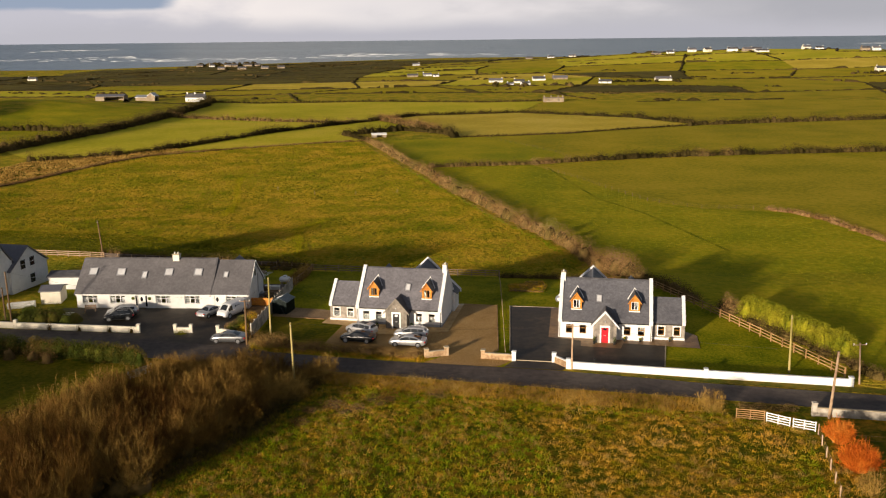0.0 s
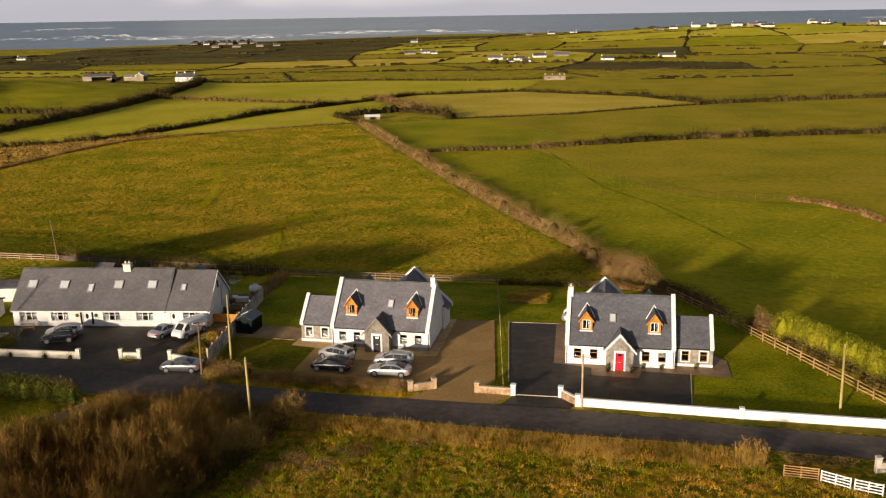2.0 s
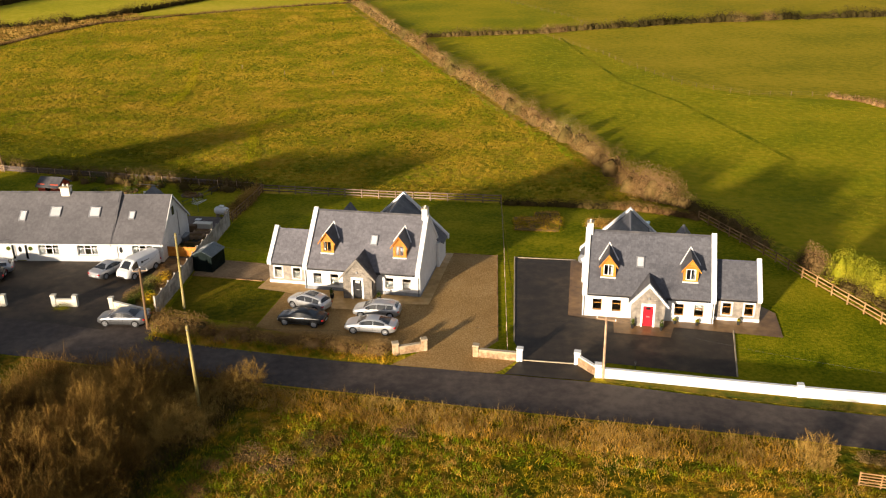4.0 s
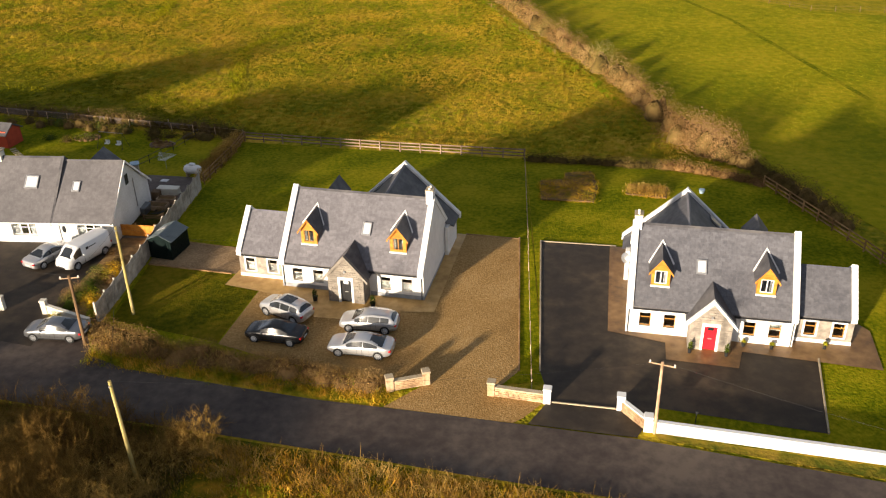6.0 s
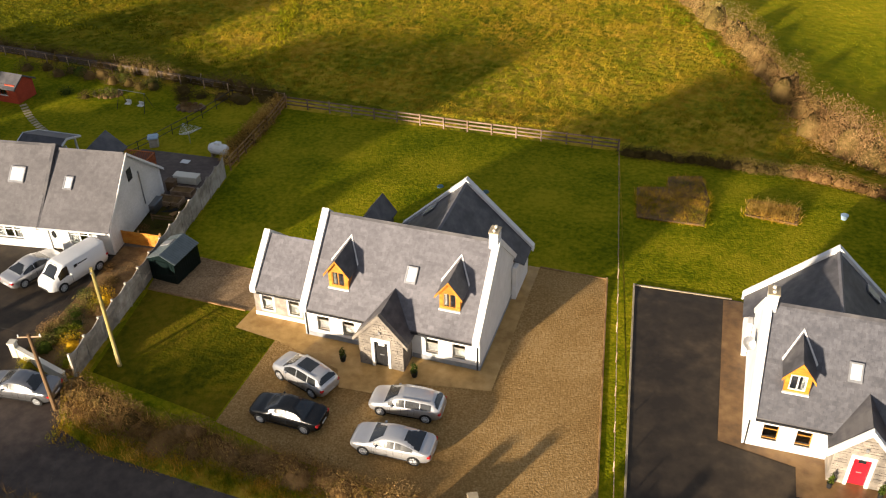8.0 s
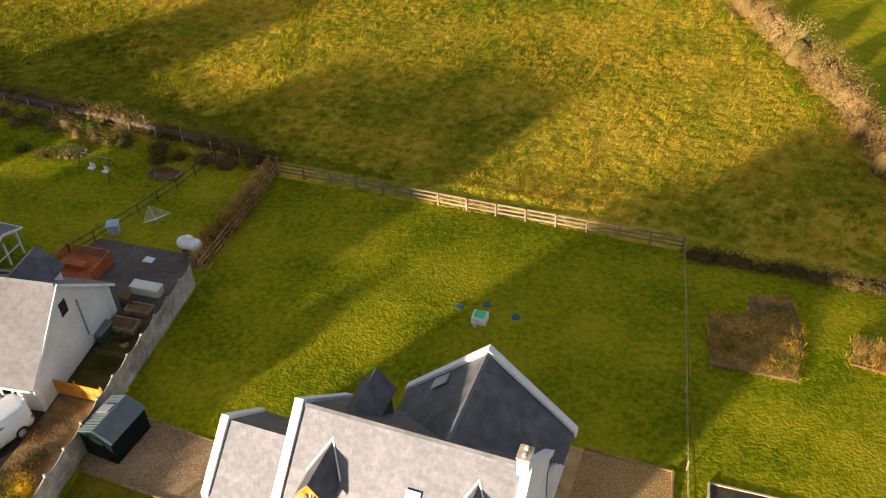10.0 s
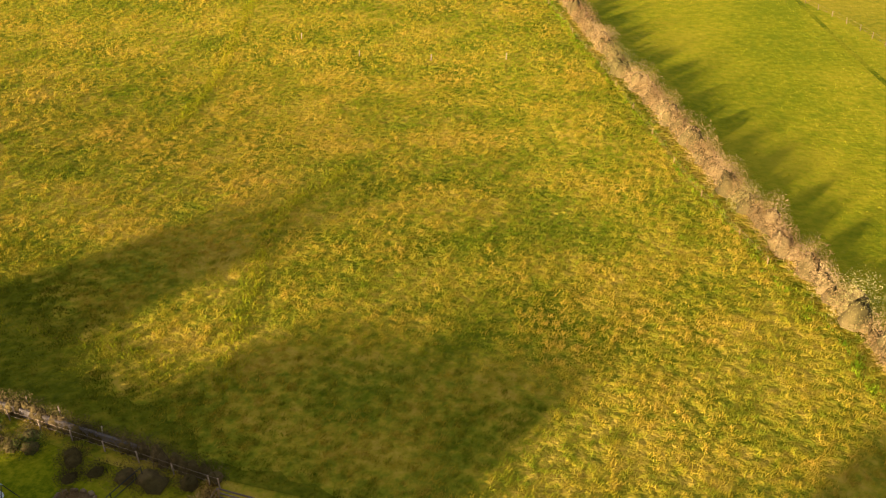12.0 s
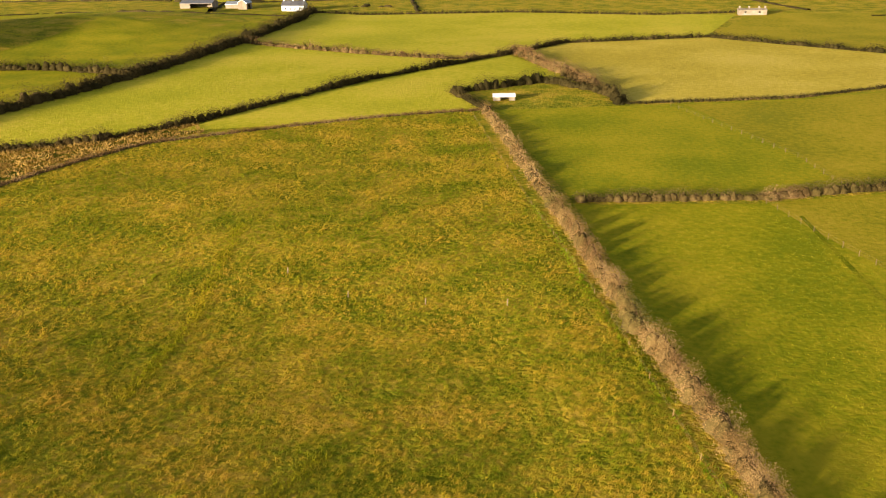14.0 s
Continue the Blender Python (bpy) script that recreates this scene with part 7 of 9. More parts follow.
# bare brown thicket beside the road
THICKET = [(-14.0, 99.6), (-16.2, 94.0), (-18.4, 88.0), (-20.5, 82.0), (-26.0, 73.0), (-34.0, 62.0), (-42, 53), (-58, 53), (-54, 63), (-46, 75), (-38.0, 86.5), (-33.5, 95.0), (-29.0, 101.0), (-21.5, 102.0), (-14.5, 100.6)]
def ribbons(points, wide):
    """Thin tapering ribbons along lines of points (lines, points of a line, 3). Returns vertices and quads."""
    n, m, _ = points.shape
    run = points[:, -1] - points[:, 0]
    side = np.cross(run, RNG.normal(0, 1, run.shape))
    side /= np.linalg.norm(side, axis=1)[:, None] + 1e-9
    half = side[:, None, :] * wide[:, None, None] * np.linspace(1, 0.35, m)[None, :, None]
    v = np.stack([points - half, points + half], 2).reshape(-1, 3)
    k = (np.arange(n)[:, None] * m + np.arange(m - 1)[None, :]).ravel() * 2
    return v, np.stack([k, k + 1, k + 3, k + 2], -1)


def bare_bush(m, tall, wide, stems, limbs, twigs, material, label, group="", core=None, name="shrub"):
    """A bare willow-like bush: arching stems from one foot, side limbs on them, fine upswept twigs on those."""
    root = thing(name, m, label, "shrub", group)
    a = RNG.uniform(0, 2 * np.pi, stems)
    out = np.sqrt(RNG.uniform(0.03, 1, stems)) * wide / 2
    top = tall * RNG.uniform(0.72, 1.0, stems) * np.sqrt(np.clip(1 - 0.72 * (out / (wide / 2)) ** 2, 0, 1))
    aim = np.stack([np.cos(a), np.sin(a), np.zeros(stems)], -1)
    foot, tip = aim * (out * 0.22)[:, None], aim * out[:, None] + np.array([0, 0, 1.0]) * top[:, None]
    bend = aim * (out * 0.85)[:, None] + np.array([0, 0, 0.42]) * top[:, None]
    t = np.linspace(0, 1, 6)[None, :, None]
    line = foot[:, None] * (1 - t) ** 2 + 2 * bend[:, None] * t * (1 - t) + tip[:, None] * t ** 2 + np.cumsum(RNG.normal(0, 0.035, (stems, 6, 3)), 1)
    stem_v, stem_f = ribbons(line, RNG.uniform(0.012, 0.026, stems))

    def spring(of, count, low, length, spread, lift, bits, w):
        """count shoots from each line of of: starting past the share low of it, leaning along it and lifted."""
        n, k = len(of) * count, of.shape[1] - 1
        i = np.repeat(np.arange(len(of)), count)
        u = RNG.uniform(low, 0.98, n) * k
        f = np.floor(u).astype(int)
        start = of[i, f] + (of[i, f + 1] - of[i, f]) * (u - f)[:, None]
        along_ = of[i, f + 1] - of[i, f]
        along_ /= np.linalg.norm(along_, axis=1)[:, None] + 1e-9
        way = along_ * 0.8 + RNG.normal(0, spread, (n, 3)) + np.array([0, 0, lift])
        way /= np.linalg.norm(way, axis=1)[:, None] + 1e-9
        far = (RNG.uniform(0.5, 1.1, n) * length)[:, None]
        s_ = np.linspace(0, 1, bits)[None, :, None]
        pts = start[:, None] + way[:, None] * far[:, None] * s_ + np.array([0, 0, 0.18]) * far[:, None] * s_ ** 2
        return pts, ribbons(pts, RNG.uniform(*w, n))

    limb, limb_mesh = spring(line, limbs, 0.25, 0.30 * tall, 0.6, 0.12, 3, (0.005, 0.011))
    twig, _ = spring(limb, twigs, 0.2, 0.15 * tall, 0.6, 0.22, 2, (0.006, 0.014))
    side = np.cross(twig[:, 1] - twig[:, 0], RNG.normal(0, 1, (len(twig), 3)))
    side *= (RNG.uniform(0.005, 0.013, len(twig)) / (np.linalg.norm(side, axis=1) + 1e-9))[:, None]
    twig_v = np.stack([twig[:, 0] - side, twig[:, 0] + side, twig[:, 1]], 1).reshape(-1, 3)
    soup("branchwork", *gather([(stem_v, stem_f), limb_mesh]), material, "", kind="stuff", parent=root)
    soup("twigwork", twig_v, np.arange(len(twig_v)).reshape(-1, 3), material, "", kind="stuff", parent=root)
    # added lumps fill the bush; their dark colour stands for inner shade
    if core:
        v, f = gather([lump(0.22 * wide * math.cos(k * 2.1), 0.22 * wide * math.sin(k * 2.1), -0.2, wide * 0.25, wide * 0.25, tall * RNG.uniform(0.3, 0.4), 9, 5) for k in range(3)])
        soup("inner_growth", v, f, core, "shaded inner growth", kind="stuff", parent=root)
    return root


bush_kinds, bush_spots = {}, []
for at_x in np.arange(-58, -12, 2.7):
    for at_y in np.arange(53, 103, 2.7):
        x, y = at_x + RNG.uniform(-1.0, 1.0), at_y + RNG.uniform(-1.0, 1.0)
        if inside(np.array([x]), np.array([y]), THICKET)[0]:
            bush_spots.append((x, y))
for k, (x, y) in enumerate(bush_spots):
    edge = x > -15.2 - (99.6 - y) * 0.36 - 2.4
    sort = ("edge" if edge else "open" if y > 90 else "dense", k % 3)
    rise = (2.9 if y > 97 else 3.6 if y > 92 else 4.5 if y > 86 else 5.2) * RNG.uniform(0.82, 1.2) * (0.72 if edge else 1.0)
    m = pose(x, y, hz(x, y) - 0.05, 0, 0, RNG.uniform(0, 360)) @ Matrix.Diagonal((1.0, 1.0, rise / 4.6, 1.0))
    if sort in bush_kinds:
        copy_thing(bush_kinds[sort], m)
    else:
        # edge and open bushes get pale twigs, sunlit brightness put into the colour
        pale = edge or sort[1] == 2 or sort[0] == "open"
        bush_kinds[sort] = bare_bush(pose(x, y, hz(x, y) - 0.05), 4.6, 5.0, 26 if edge else 34 if sort[0] == "open" else 30, 12, 12, TWIG_PALE if pale else TWIG, ("pale" if pale else "dark") + " brown bare twiggy thicket bush toned for sun beside the road", "thicket", SCRUB_DARK if sort[0] == "dense" else None)
tufts("thicket_undergrowth", [(-34, 104.9), (-26, 103.4), (-19.5, 101.9), (-14, 100.9), (-15.4, 95), (-19, 90), (-30, 92), (-34, 98)], 26, (0.7, 1.9), (0.015, 0.04), TWIG_PALE, "golden-brown stems and brambles under the thicket", 5, 0.45, 0.5, 0.5)
tufts("thicket_floor", [(-13, 99), (-20, 101.5), (-32, 93), (-60, 57), (-60, 50), (-41, 52), (-25, 73), (-18.5, 84), (-15.6, 92)], 22, (0.3, 1.0), (0.03, 0.09), SCRUB_DARK, "dead brown stems under the thicket", 4, 0.35, 0.25)
# unseen tree belt, added only to cast shade over garden, thicket and road
hedge([(-108, 106), (-92, 92), (-74, 74), (-64, 54), (-56, 36), (-46, 16)], 7.0, 13.0, LEAFGREEN, "unseen tall foliage belt added to shade the corner garden", 420, 0.35, 2.0, 0.2, None, 0.12, "unseen_shade_belt")
twig_shrub(-56.5, 106.3, 2.6, 2.4, 260, LEAFGREEN, "spiky green palm-like garden plant", twist=1.3)
tufts("meadow_green", [(-14, 92), (-8, 95), (4, 91), (10, 84), (12, 72), (6, 60), (-6, 52), (-24, 54), (-30, 66), (-24, 75), (-19, 82)], 14, (0.22, 0.5), (0.05, 0.13), TUFT_LUSH, "lush green grass beside the thicket", 4, 0.6, 0.14, 0.75, cell=1.2)
tufts("meadow_green", [(-12, 97.4), (4, 93.2), (24, 89.6), (31, 87.6), (30, 86.4), (20, 88), (4, 90.6), (-9, 94)], 12, (0.2, 0.42), (0.05, 0.12), TUFT_LUSH, "green grass behind the dry verge", 4, 0.6, 0.14, 0.6, cell=1.1)
tufts("meadow_green", [(36.6, 80), (33.6, 66), (30.6, 54), (28.4, 54), (31.4, 66), (34.2, 80)], 14, (0.2, 0.42), (0.05, 0.12), TUFT_LUSH, "green grass along the meadow fence", 4, 0.6, 0.14, 0.6, cell=1.1)
tufts("meadow_tussocks", MEADOW, 1.0, (0.25, 0.6), (0.02, 0.05), TUFT_DRY, "pale dry tussocks among the meadow grass", 34, 0.55, 0.28, 1.0)
# bracken clumps; the SCRUB_DARK one is added to stand for a shade spot
for x, y, r, t, mt in ((-11.6, 90.6, 2.6, 0.7, SCRUB), (-9.8, 89.8, 2.2, 0.6, SCRUB), (-14.4, 89.2, 1.6, 0.5, SCRUB), (-7.2, 92.0, 2.4, 0.8, SCRUB_DARK), (-6.0, 92.8, 2.2, 0.8, TWIG), (-0.5, 94.0, 1.8, 0.5, SCRUB), (-15.2, 86.4, 1.5, 0.5, SCRUB)):
    hedge([(x, y), (x + 1.0, y - 0.2)], r, t, mt, "low bracken clump in the meadow, the darkest standing for shade", 150, 0.12, 0.7, 0.5, SCRUB_DARK, 0.25, "bracken_clump")
bare_bush(pose(29.5, 90.3, hz(29.5, 90.3)), 1.9, 3.4, 30, 12, 7, TWIG_PALE, "bare pale shrub at the road verge")
twig_shrub(39.6, 81.5, 2.5, 3.2, 4200, ORANGE, "orange-stemmed willow beside the gate", "orange willows")
twig_shrub(39.0, 75.6, 2.9, 4.0, 5500, ORANGE, "orange-stemmed willow beside the meadow fence", "orange willows")
bare_bush(pose(38.0, 70.8, hz(38, 70.8)), 2.2, 3.2, 24, 12, 8, TWIG_PALE, "bare brown shrub below the willows")
hedge([(33, 90.3), (38, 89.3)], 1.2, 0.5, SCRUB_DARK, "low dark bramble by the gate", 110, 0.14, 0.8, 0.3)
bare_bush(pose(-13.6, 99.4, hz(-13.6, 99.4)), 3.0, 3.0, 24, 12, 8, TWIG_PALE, "bare brown shrub beside the roadside pole")

drape("garden_bed", [(-30.3, 115.7), (-26.0, 113.9), (-25.4, 123.4), (-25.1, 128.0), (-28.8, 128.0), (-29.4, 122)], 0.09, SOIL, "bare brown garden bed beside the panel wall", "planting bed")
for x, y, r, t, mt in ((-28.4, 117.6, 1.6, 1.1, LEAFGREEN), (-29.3, 118.4, 1.4, 0.9, SCRUB), (-27.0, 121.4, 1.7, 1.2, GORSE), (-28.6, 119.8, 1.2, 0.8, LEAFGREEN), (-27.6, 123.4, 1.0, 0.6, SCRUB_DARK), (-28.6, 125.0, 0.9, 0.5, SCRUB)):
    hedge([(x, y), (x + 0.3, y + 0.2)], r, t, mt, "small garden shrub in the bed by the panel wall", 200, 0.11, 0.8, 0.2, None, 0.1, "garden_shrub")

# ---- gates and small garden things ----
def field_gate(p, q, h, bars, material, label):
    d, a = math.hypot(q[0] - p[0], q[1] - p[1]), math.atan2(q[1] - p[1], q[0] - p[0])
    root = thing("field_gate", Matrix.Translation((p[0], p[1], hz(*p))) @ Matrix.Rotation(a, 4, "Z"), label, "gate", "field gates")
    for x in (0.05, d / 2, d - 0.05):
        part("upright", cube(x - 0.05, x + 0.05, -0.03, 0.03, 0.0, h), material, root)
    for k in range(bars):
        z = 0.2 + (h - 0.28) * k / (bars - 1)
        part("bar", cube(0.0, d, -0.055, -0.03, z - 0.05, z + 0.05), material, root)
    bm = bmesh.new()
    prism(bm, [(0.1, 0.031, 0.15), (0.22, 0.031, 0.15), (d - 0.1, 0.031, h - 0.1), (d - 0.22, 0.031, h - 0.1)], (0, 0.03, 0))
    part("brace", bm, material, root)


field_gate((-36.9, 98.4), (-35.0, 101.1), 1.15, 6, METAL, "galvanised metal gate beside the clipped hedge")
field_gate((31.2, 87.3), (34.0, 86.6), 1.2, 5, FENCEBROWN, "brown timber field gate beside the meadow")
field_gate((34.1, 86.5), (36.1, 85.1), 1.1, 4, WHITEPAINT, "white painted timber gate beside the meadow")
field_gate((36.3, 85.0), (38.3, 84.0), 1.1, 4, WHITEPAINT, "white painted timber gate beside the lane")


def metal_shed(m):
    root = thing("garden_shed", m, "dark green corrugated metal garden shed", "shed")
    w, d, h, r = 2.3, 3.0, 1.85, 2.35
    part("wall", prism(bmesh.new(), [(0.05, 0.05, 0), (w - 0.05, 0.05, 0), (w - 0.05, 0.05, h), (w / 2, 0.05, r - 0.03), (0.05, 0.05, h)], (0, d - 0.1, 0)), GREENMETAL, root)
    for s in (0, 1):
        bm = bmesh.new()
        n = 28
        rows_b = []
        for i in range(n + 1):
            y, z = i * d / n, 0.024 if i % 2 else 0.0
            eave, top = (-0.1 if s == 0 else w + 0.1, y, h - 0.07 + z), (w / 2, y, r + z)
            rows_b.append([bm.verts.new(p) for p in (eave, top, (top[0], y, top[2] - 0.015), (eave[0], y, eave[2] - 0.015))])
        for p, q in zip(rows_b, rows_b[1:]):
            for k in range(4):
                bm.faces.new((p[k], q[k], q[(k + 1) % 4], p[(k + 1) % 4]))
        bm.faces.new(rows_b[0])
        bm.faces.new(rows_b[-1][::-1])
        bmesh.ops.recalc_face_normals(bm, faces=bm.faces[:])
        part("roof_sheet", bm, SHEDROOF, root, "ribbed metal roof sheet")
    for i in range(11):
        part("wall_rib", cube(w - 0.05, w - 0.02, 0.15 + i * 0.25, 0.22 + i * 0.25, 0.02, h - 0.02), GREENMETAL, root)
    for i in range(8):
        part("wall_rib", cube(0.15 + i * 0.26, 0.22 + i * 0.26, 0.02, 0.05, 0.02, h - 0.02), GREENMETAL, root)
    part("door", cube(0.6, 1.7, 0.005, 0.02, 0.05, 1.8), GREENMETAL, root)
    part("roof_light", prism(bmesh.new(), [(0.1, 1.5, h + 0.06), (w / 2 - 0.12, 1.5, r - 0.02), (w / 2 - 0.12, 2.1, r - 0.02), (0.1, 2.1, h + 0.06)], (-0.01, 0, 0.05)), METAL, root, "pale clear roof sheet")


metal_shed(pose(-25.0, 124.3, 0.06, 0, 0, -14))
# deck, tank, clutter behind the bungalow
deck = thing("timber_deck", pose(-35.7, 139.2, hz(-34, 140.5), 0, 0, -6) @ Matrix.Diagonal((0.92, 0.82, 0.9, 1.0)), "red-brown timber deck with balustrade and bench", "deck")
part("platform", cube(0, 4.0, 0, 3.0, 0.02, 0.35), DECKWOOD, deck)
for i in range(13):
    part("board", cube(0.02, 3.98, 0.02 + i * 0.23, 0.21 + i * 0.23, 0.35, 0.38), DECKWOOD, deck)
for p, q in (((0, 3), (4, 3)), ((4, 0), (4, 3)), ((0, 0), (0, 3))):
    n = int(math.hypot(q[0] - p[0], q[1] - p[1]) / 0.2)
    for i in range(n + 1):
        x, y = p[0] + (q[0] - p[0]) * i / n, p[1] + (q[1] - p[1]) * i / n
        part("baluster", cube(x - 0.03, x + 0.03, y - 0.03, y + 0.03, 0.38, 1.25), DECKWOOD, deck)
    part("handrail", cube(min(p[0], q[0]) - 0.06, max(p[0], q[0]) + 0.06, min(p[1], q[1]) - 0.06, max(p[1], q[1]) + 0.06, 1.25, 1.32), DECKWOOD, deck)
part("bench", cube(0.5, 2.6, 0.9, 1.7, 0.39, 0.85, 0.03), DECKWOOD, deck)
tank = thing("gas_tank", pose(-26.7, 143.5, hz(-26.7, 143.5), 0, 0, -12), "white horizontal gas tank on feet", "tank")
bm = bmesh.new()
for r, x in ((0.02, -1.0), (0.36, -0.9), (0.5, -0.65), (0.5, 0.65), (0.36, 0.9), (0.02, 1.0)):
    for i in range(14):
        a = 2 * math.pi * i / 14
        bm.verts.new((x, r * math.cos(a), 0.85 + r * math.sin(a)))
bm.verts.ensure_lookup_table()
for j in range(5):
    for i in range(14):
        bm.faces.new((bm.verts[j * 14 + i], bm.verts[j * 14 + (i + 1) % 14], bm.verts[j * 14 + 14 + (i + 1) % 14], bm.verts[j * 14 + 14 + i]))
bmesh.ops.recalc_face_normals(bm, faces=bm.faces[:])
part("vessel", bm, WHITEPAINT, tank)
part("dome_cover", cube(-0.3, 0.3, -0.22, 0.22, 1.3, 1.55, 0.05), WHITEPAINT, tank)
for x in (-0.6, 0.6):
    part("foot", cube(x - 0.1, x + 0.1, -0.35, 0.35, 0, 0.5), KERB, tank)
dryer = thing("rotary_dryer", pose(-30.5, 146.0, hz(-30.5, 146.0), 0, 0, 14), "grey three-armed rotary clothes dryer on the lawn", "clothes dryer")
part("mast", rod(bmesh.new(), (0, 0, 0), (0, 0, 1.25), 0.03), METAL, dryer)
for i in range(3):
    a, b = 2 * math.pi * i / 3, 2 * math.pi * (i + 1) / 3
    part("arm", rod(bmesh.new(), (0, 0, 1.0), (1.25 * math.cos(a), 1.25 * math.sin(a), 1.6), 0.025, None, 4), METAL, dryer)
    for k in (0.3, 0.45, 0.6, 0.75, 0.88, 1.0):
        part("line", rod(bmesh.new(), (1.25 * k * math.cos(a), 1.25 * k * math.sin(a), 1.0 + 0.6 * k), (1.25 * k * math.cos(b), 1.25 * k * math.sin(b), 1.0 + 0.6 * k), 0.010, None, 3), WHITEPAINT, dryer)
binn = thing("water_butt", pose(-33.6, 145.0, hz(-33.6, 145.0), 0, 0, 20), "pale blue covered water butt beside the railing", "water butt")
part("tub", cube(-0.4, 0.4, -0.4, 0.4, 0, 0.9, 0.08), PANELWALL, binn)
part("cover", cube(-0.5, 0.5, -0.5, 0.5, 0.9, 1.1, 0.09), BLUETARP, binn)
hatch = thing("yard_hatch", pose(-29.4, 142.0, hz(-29.4, 142) + 0.07, 0, 0, -8), "square white access hatch in the yard", "hatch")
part("lid", cube(-0.4, 0.4, -0.3, 0.3, 0, 0.05, 0.01), WHITEPAINT, hatch)
arbour = thing("summerhouse", pose(-43.3, 139.0, hz(-42, 140), 0, 0, -8), "white framed summerhouse with dark roof", "summerhouse")
for x, y in ((0.1, 0.1), (3.9, 0.1), (0.1, 2.9), (3.9, 2.9), (3.9, 1.5)):
    part("post", cube(x - 0.07, x + 0.07, y - 0.07, y + 0.07, 0, 2.1), WHITEPAINT, arbour)
bm = bmesh.new()
for ya in (-0.3, 3.3):
    prism(bm, [(-0.2, ya, 2.1), (-0.2, 1.5, 2.75), (-0.2, 1.5, 2.85), (-0.2, ya, 2.2)], (4.4, 0, 0))
part("roof", bm, SLATE_DARK, arbour)
for ya in (-0.36, 3.3):
    part("fascia", cube(-0.25, 4.25, ya, ya + 0.06, 2.05, 2.24), WHITEPAINT, arbour)
for xa in (-0.262, 4.2):
    for ya in (-0.3, 3.3):
        part("bargeboard", prism(bmesh.new(), [(xa, ya, 2.06), (xa, 1.5, 2.7), (xa, 1.5, 2.9), (xa, ya, 2.24)], (0.06, 0, 0)), WHITEPAINT, arbour)
part("side_rail", cube(3.86, 3.94, 0.1, 2.9, 0.9, 1.0), WHITEPAINT, arbour)


def rockery(x, y, rx, ry, n, label):
    """A ring of rounded stones round a garden bed with low plants."""
    root = thing("rockery", pose(x, y, hz(x, y)), label, "rockery", "rockeries")
    rng = random.Random(int(90 * x + y))
    part("soil", gather_dome(rx, ry), SOIL, root, "dark soil")
    for k in range(n):
        a = 2 * math.pi * k / n
        bm = cube(-0.2, 0.2, -0.15, 0.15, 0.0, 0.26, 0.07)
        bm.transform(pose(rx * math.cos(a), ry * math.sin(a), -0.02, rng.uniform(-9, 9), rng.uniform(-9, 9), math.degrees(a) + 90 + rng.uniform(-20, 20)) @ Matrix.Diagonal((rng.uniform(0.8, 1.4), rng.uniform(0.8, 1.3), rng.uniform(0.7, 1.2), 1)))
        part("stone", bm, CONCRETE_B, root)


def gather_dome(rx, ry):
    bm = bmesh.new()
    rings = [[bm.verts.new((rx * k * math.cos(a), ry * k * math.sin(a), 0.05 + 0.16 * (1 - k * k))) for a in np.linspace(0, 2 * math.pi, 16, endpoint=False)] for k in (1.0, 0.7, 0.35)]
    for low_, high_ in zip(rings, rings[1:]):
        for e in range(16):
            bm.faces.new((low_[e], low_[(e + 1) % 16], high_[(e + 1) % 16], high_[e]))
    bm.faces.new(rings[-1])
    return bm


rockery(-43.6, 156.3, 1.5, 1.0, 13, "ring of grey stones round a planted garden bed")
rockery(-33.6, 154.0, 1.4, 0.85, 13, "stone-edged garden bed of brown plants beside the railing")
hedge([(-34.2, 154.1), (-33.2, 153.9)], 1.2, 0.6, SCRUB, "low russet plant in the stone-edged bed", 160, 0.12, 0.9, 0.3, SCRUB_DARK, 0.15, "garden_shrub")
# wall coloured dark grey in place of the shade it stands in
low_wall([(-67, 167.4), (-60, 165.75), (-53, 164.1), (-45, 162.2), (-38, 160.5), (-31, 158.8)], 0.8, 0.2, YARD, "low block wall darkened for shade behind the garden border")
plain_house("garden_shed", pose(-54.9, 153.7, hz(-54, 154), 0, 0, -12), 3.2, 2.6, 1.9, 2.7, REDBRICK, SLATE_DARK, "red painted garden shed with dark roof", (), (1.1,), category="shed")
for i in range(15):
    u = i / 14
    x, y = -51.2 + 6.9 * u, 152.8 - 6.9 * u - 0.5 * math.sin(math.pi * u)
    solid("stepping_stone", cube(-0.34, 0.34, -0.17, 0.17, 0.0, 0.07, 0.02), KERB, pose(x, y, hz(x, y) + 0.03, 0, 0, 40 + 3 * i), "pale stepping stone set in the lawn", "stepping stone", "stepping stones")
swing = thing("garden_swing", pose(-39.3, 153.4, hz(-39.3, 153.4), 0, 0, -12), "dark metal swing frame with white plastic seats on the lawn", "swing")
for x in (-1.5, 1.5):
    for y in (-0.8, 0.8):
        part("leg", rod(bmesh.new(), (x * 1.1, y, 0), (x, 0, 1.9), 0.03), BLACK, swing, "dark metal leg")
part("crossbar", rod(bmesh.new(), (-1.6, 0, 1.9), (1.6, 0, 1.9), 0.035), METAL, swing, "metal crossbar")
for x in (-0.75, 0.75):
    seat = part("swing_seat", cube(x - 0.3, x + 0.3, -0.22, 0.22, 0.42, 0.52, 0.03), WHITEPAINT, swing, "white plastic swing seat")
    part("backrest", cube(x - 0.3, x + 0.3, 0.16, 0.22, 0.52, 0.85, 0.02), WHITEPAINT, seat)
    for dx in (-0.28, 0.28):
        part("hanger", rod(bmesh.new(), (x + dx, 0, 0.5), (x + dx * 0.7, 0, 1.9), 0.012, None, 4), BLACK, seat)
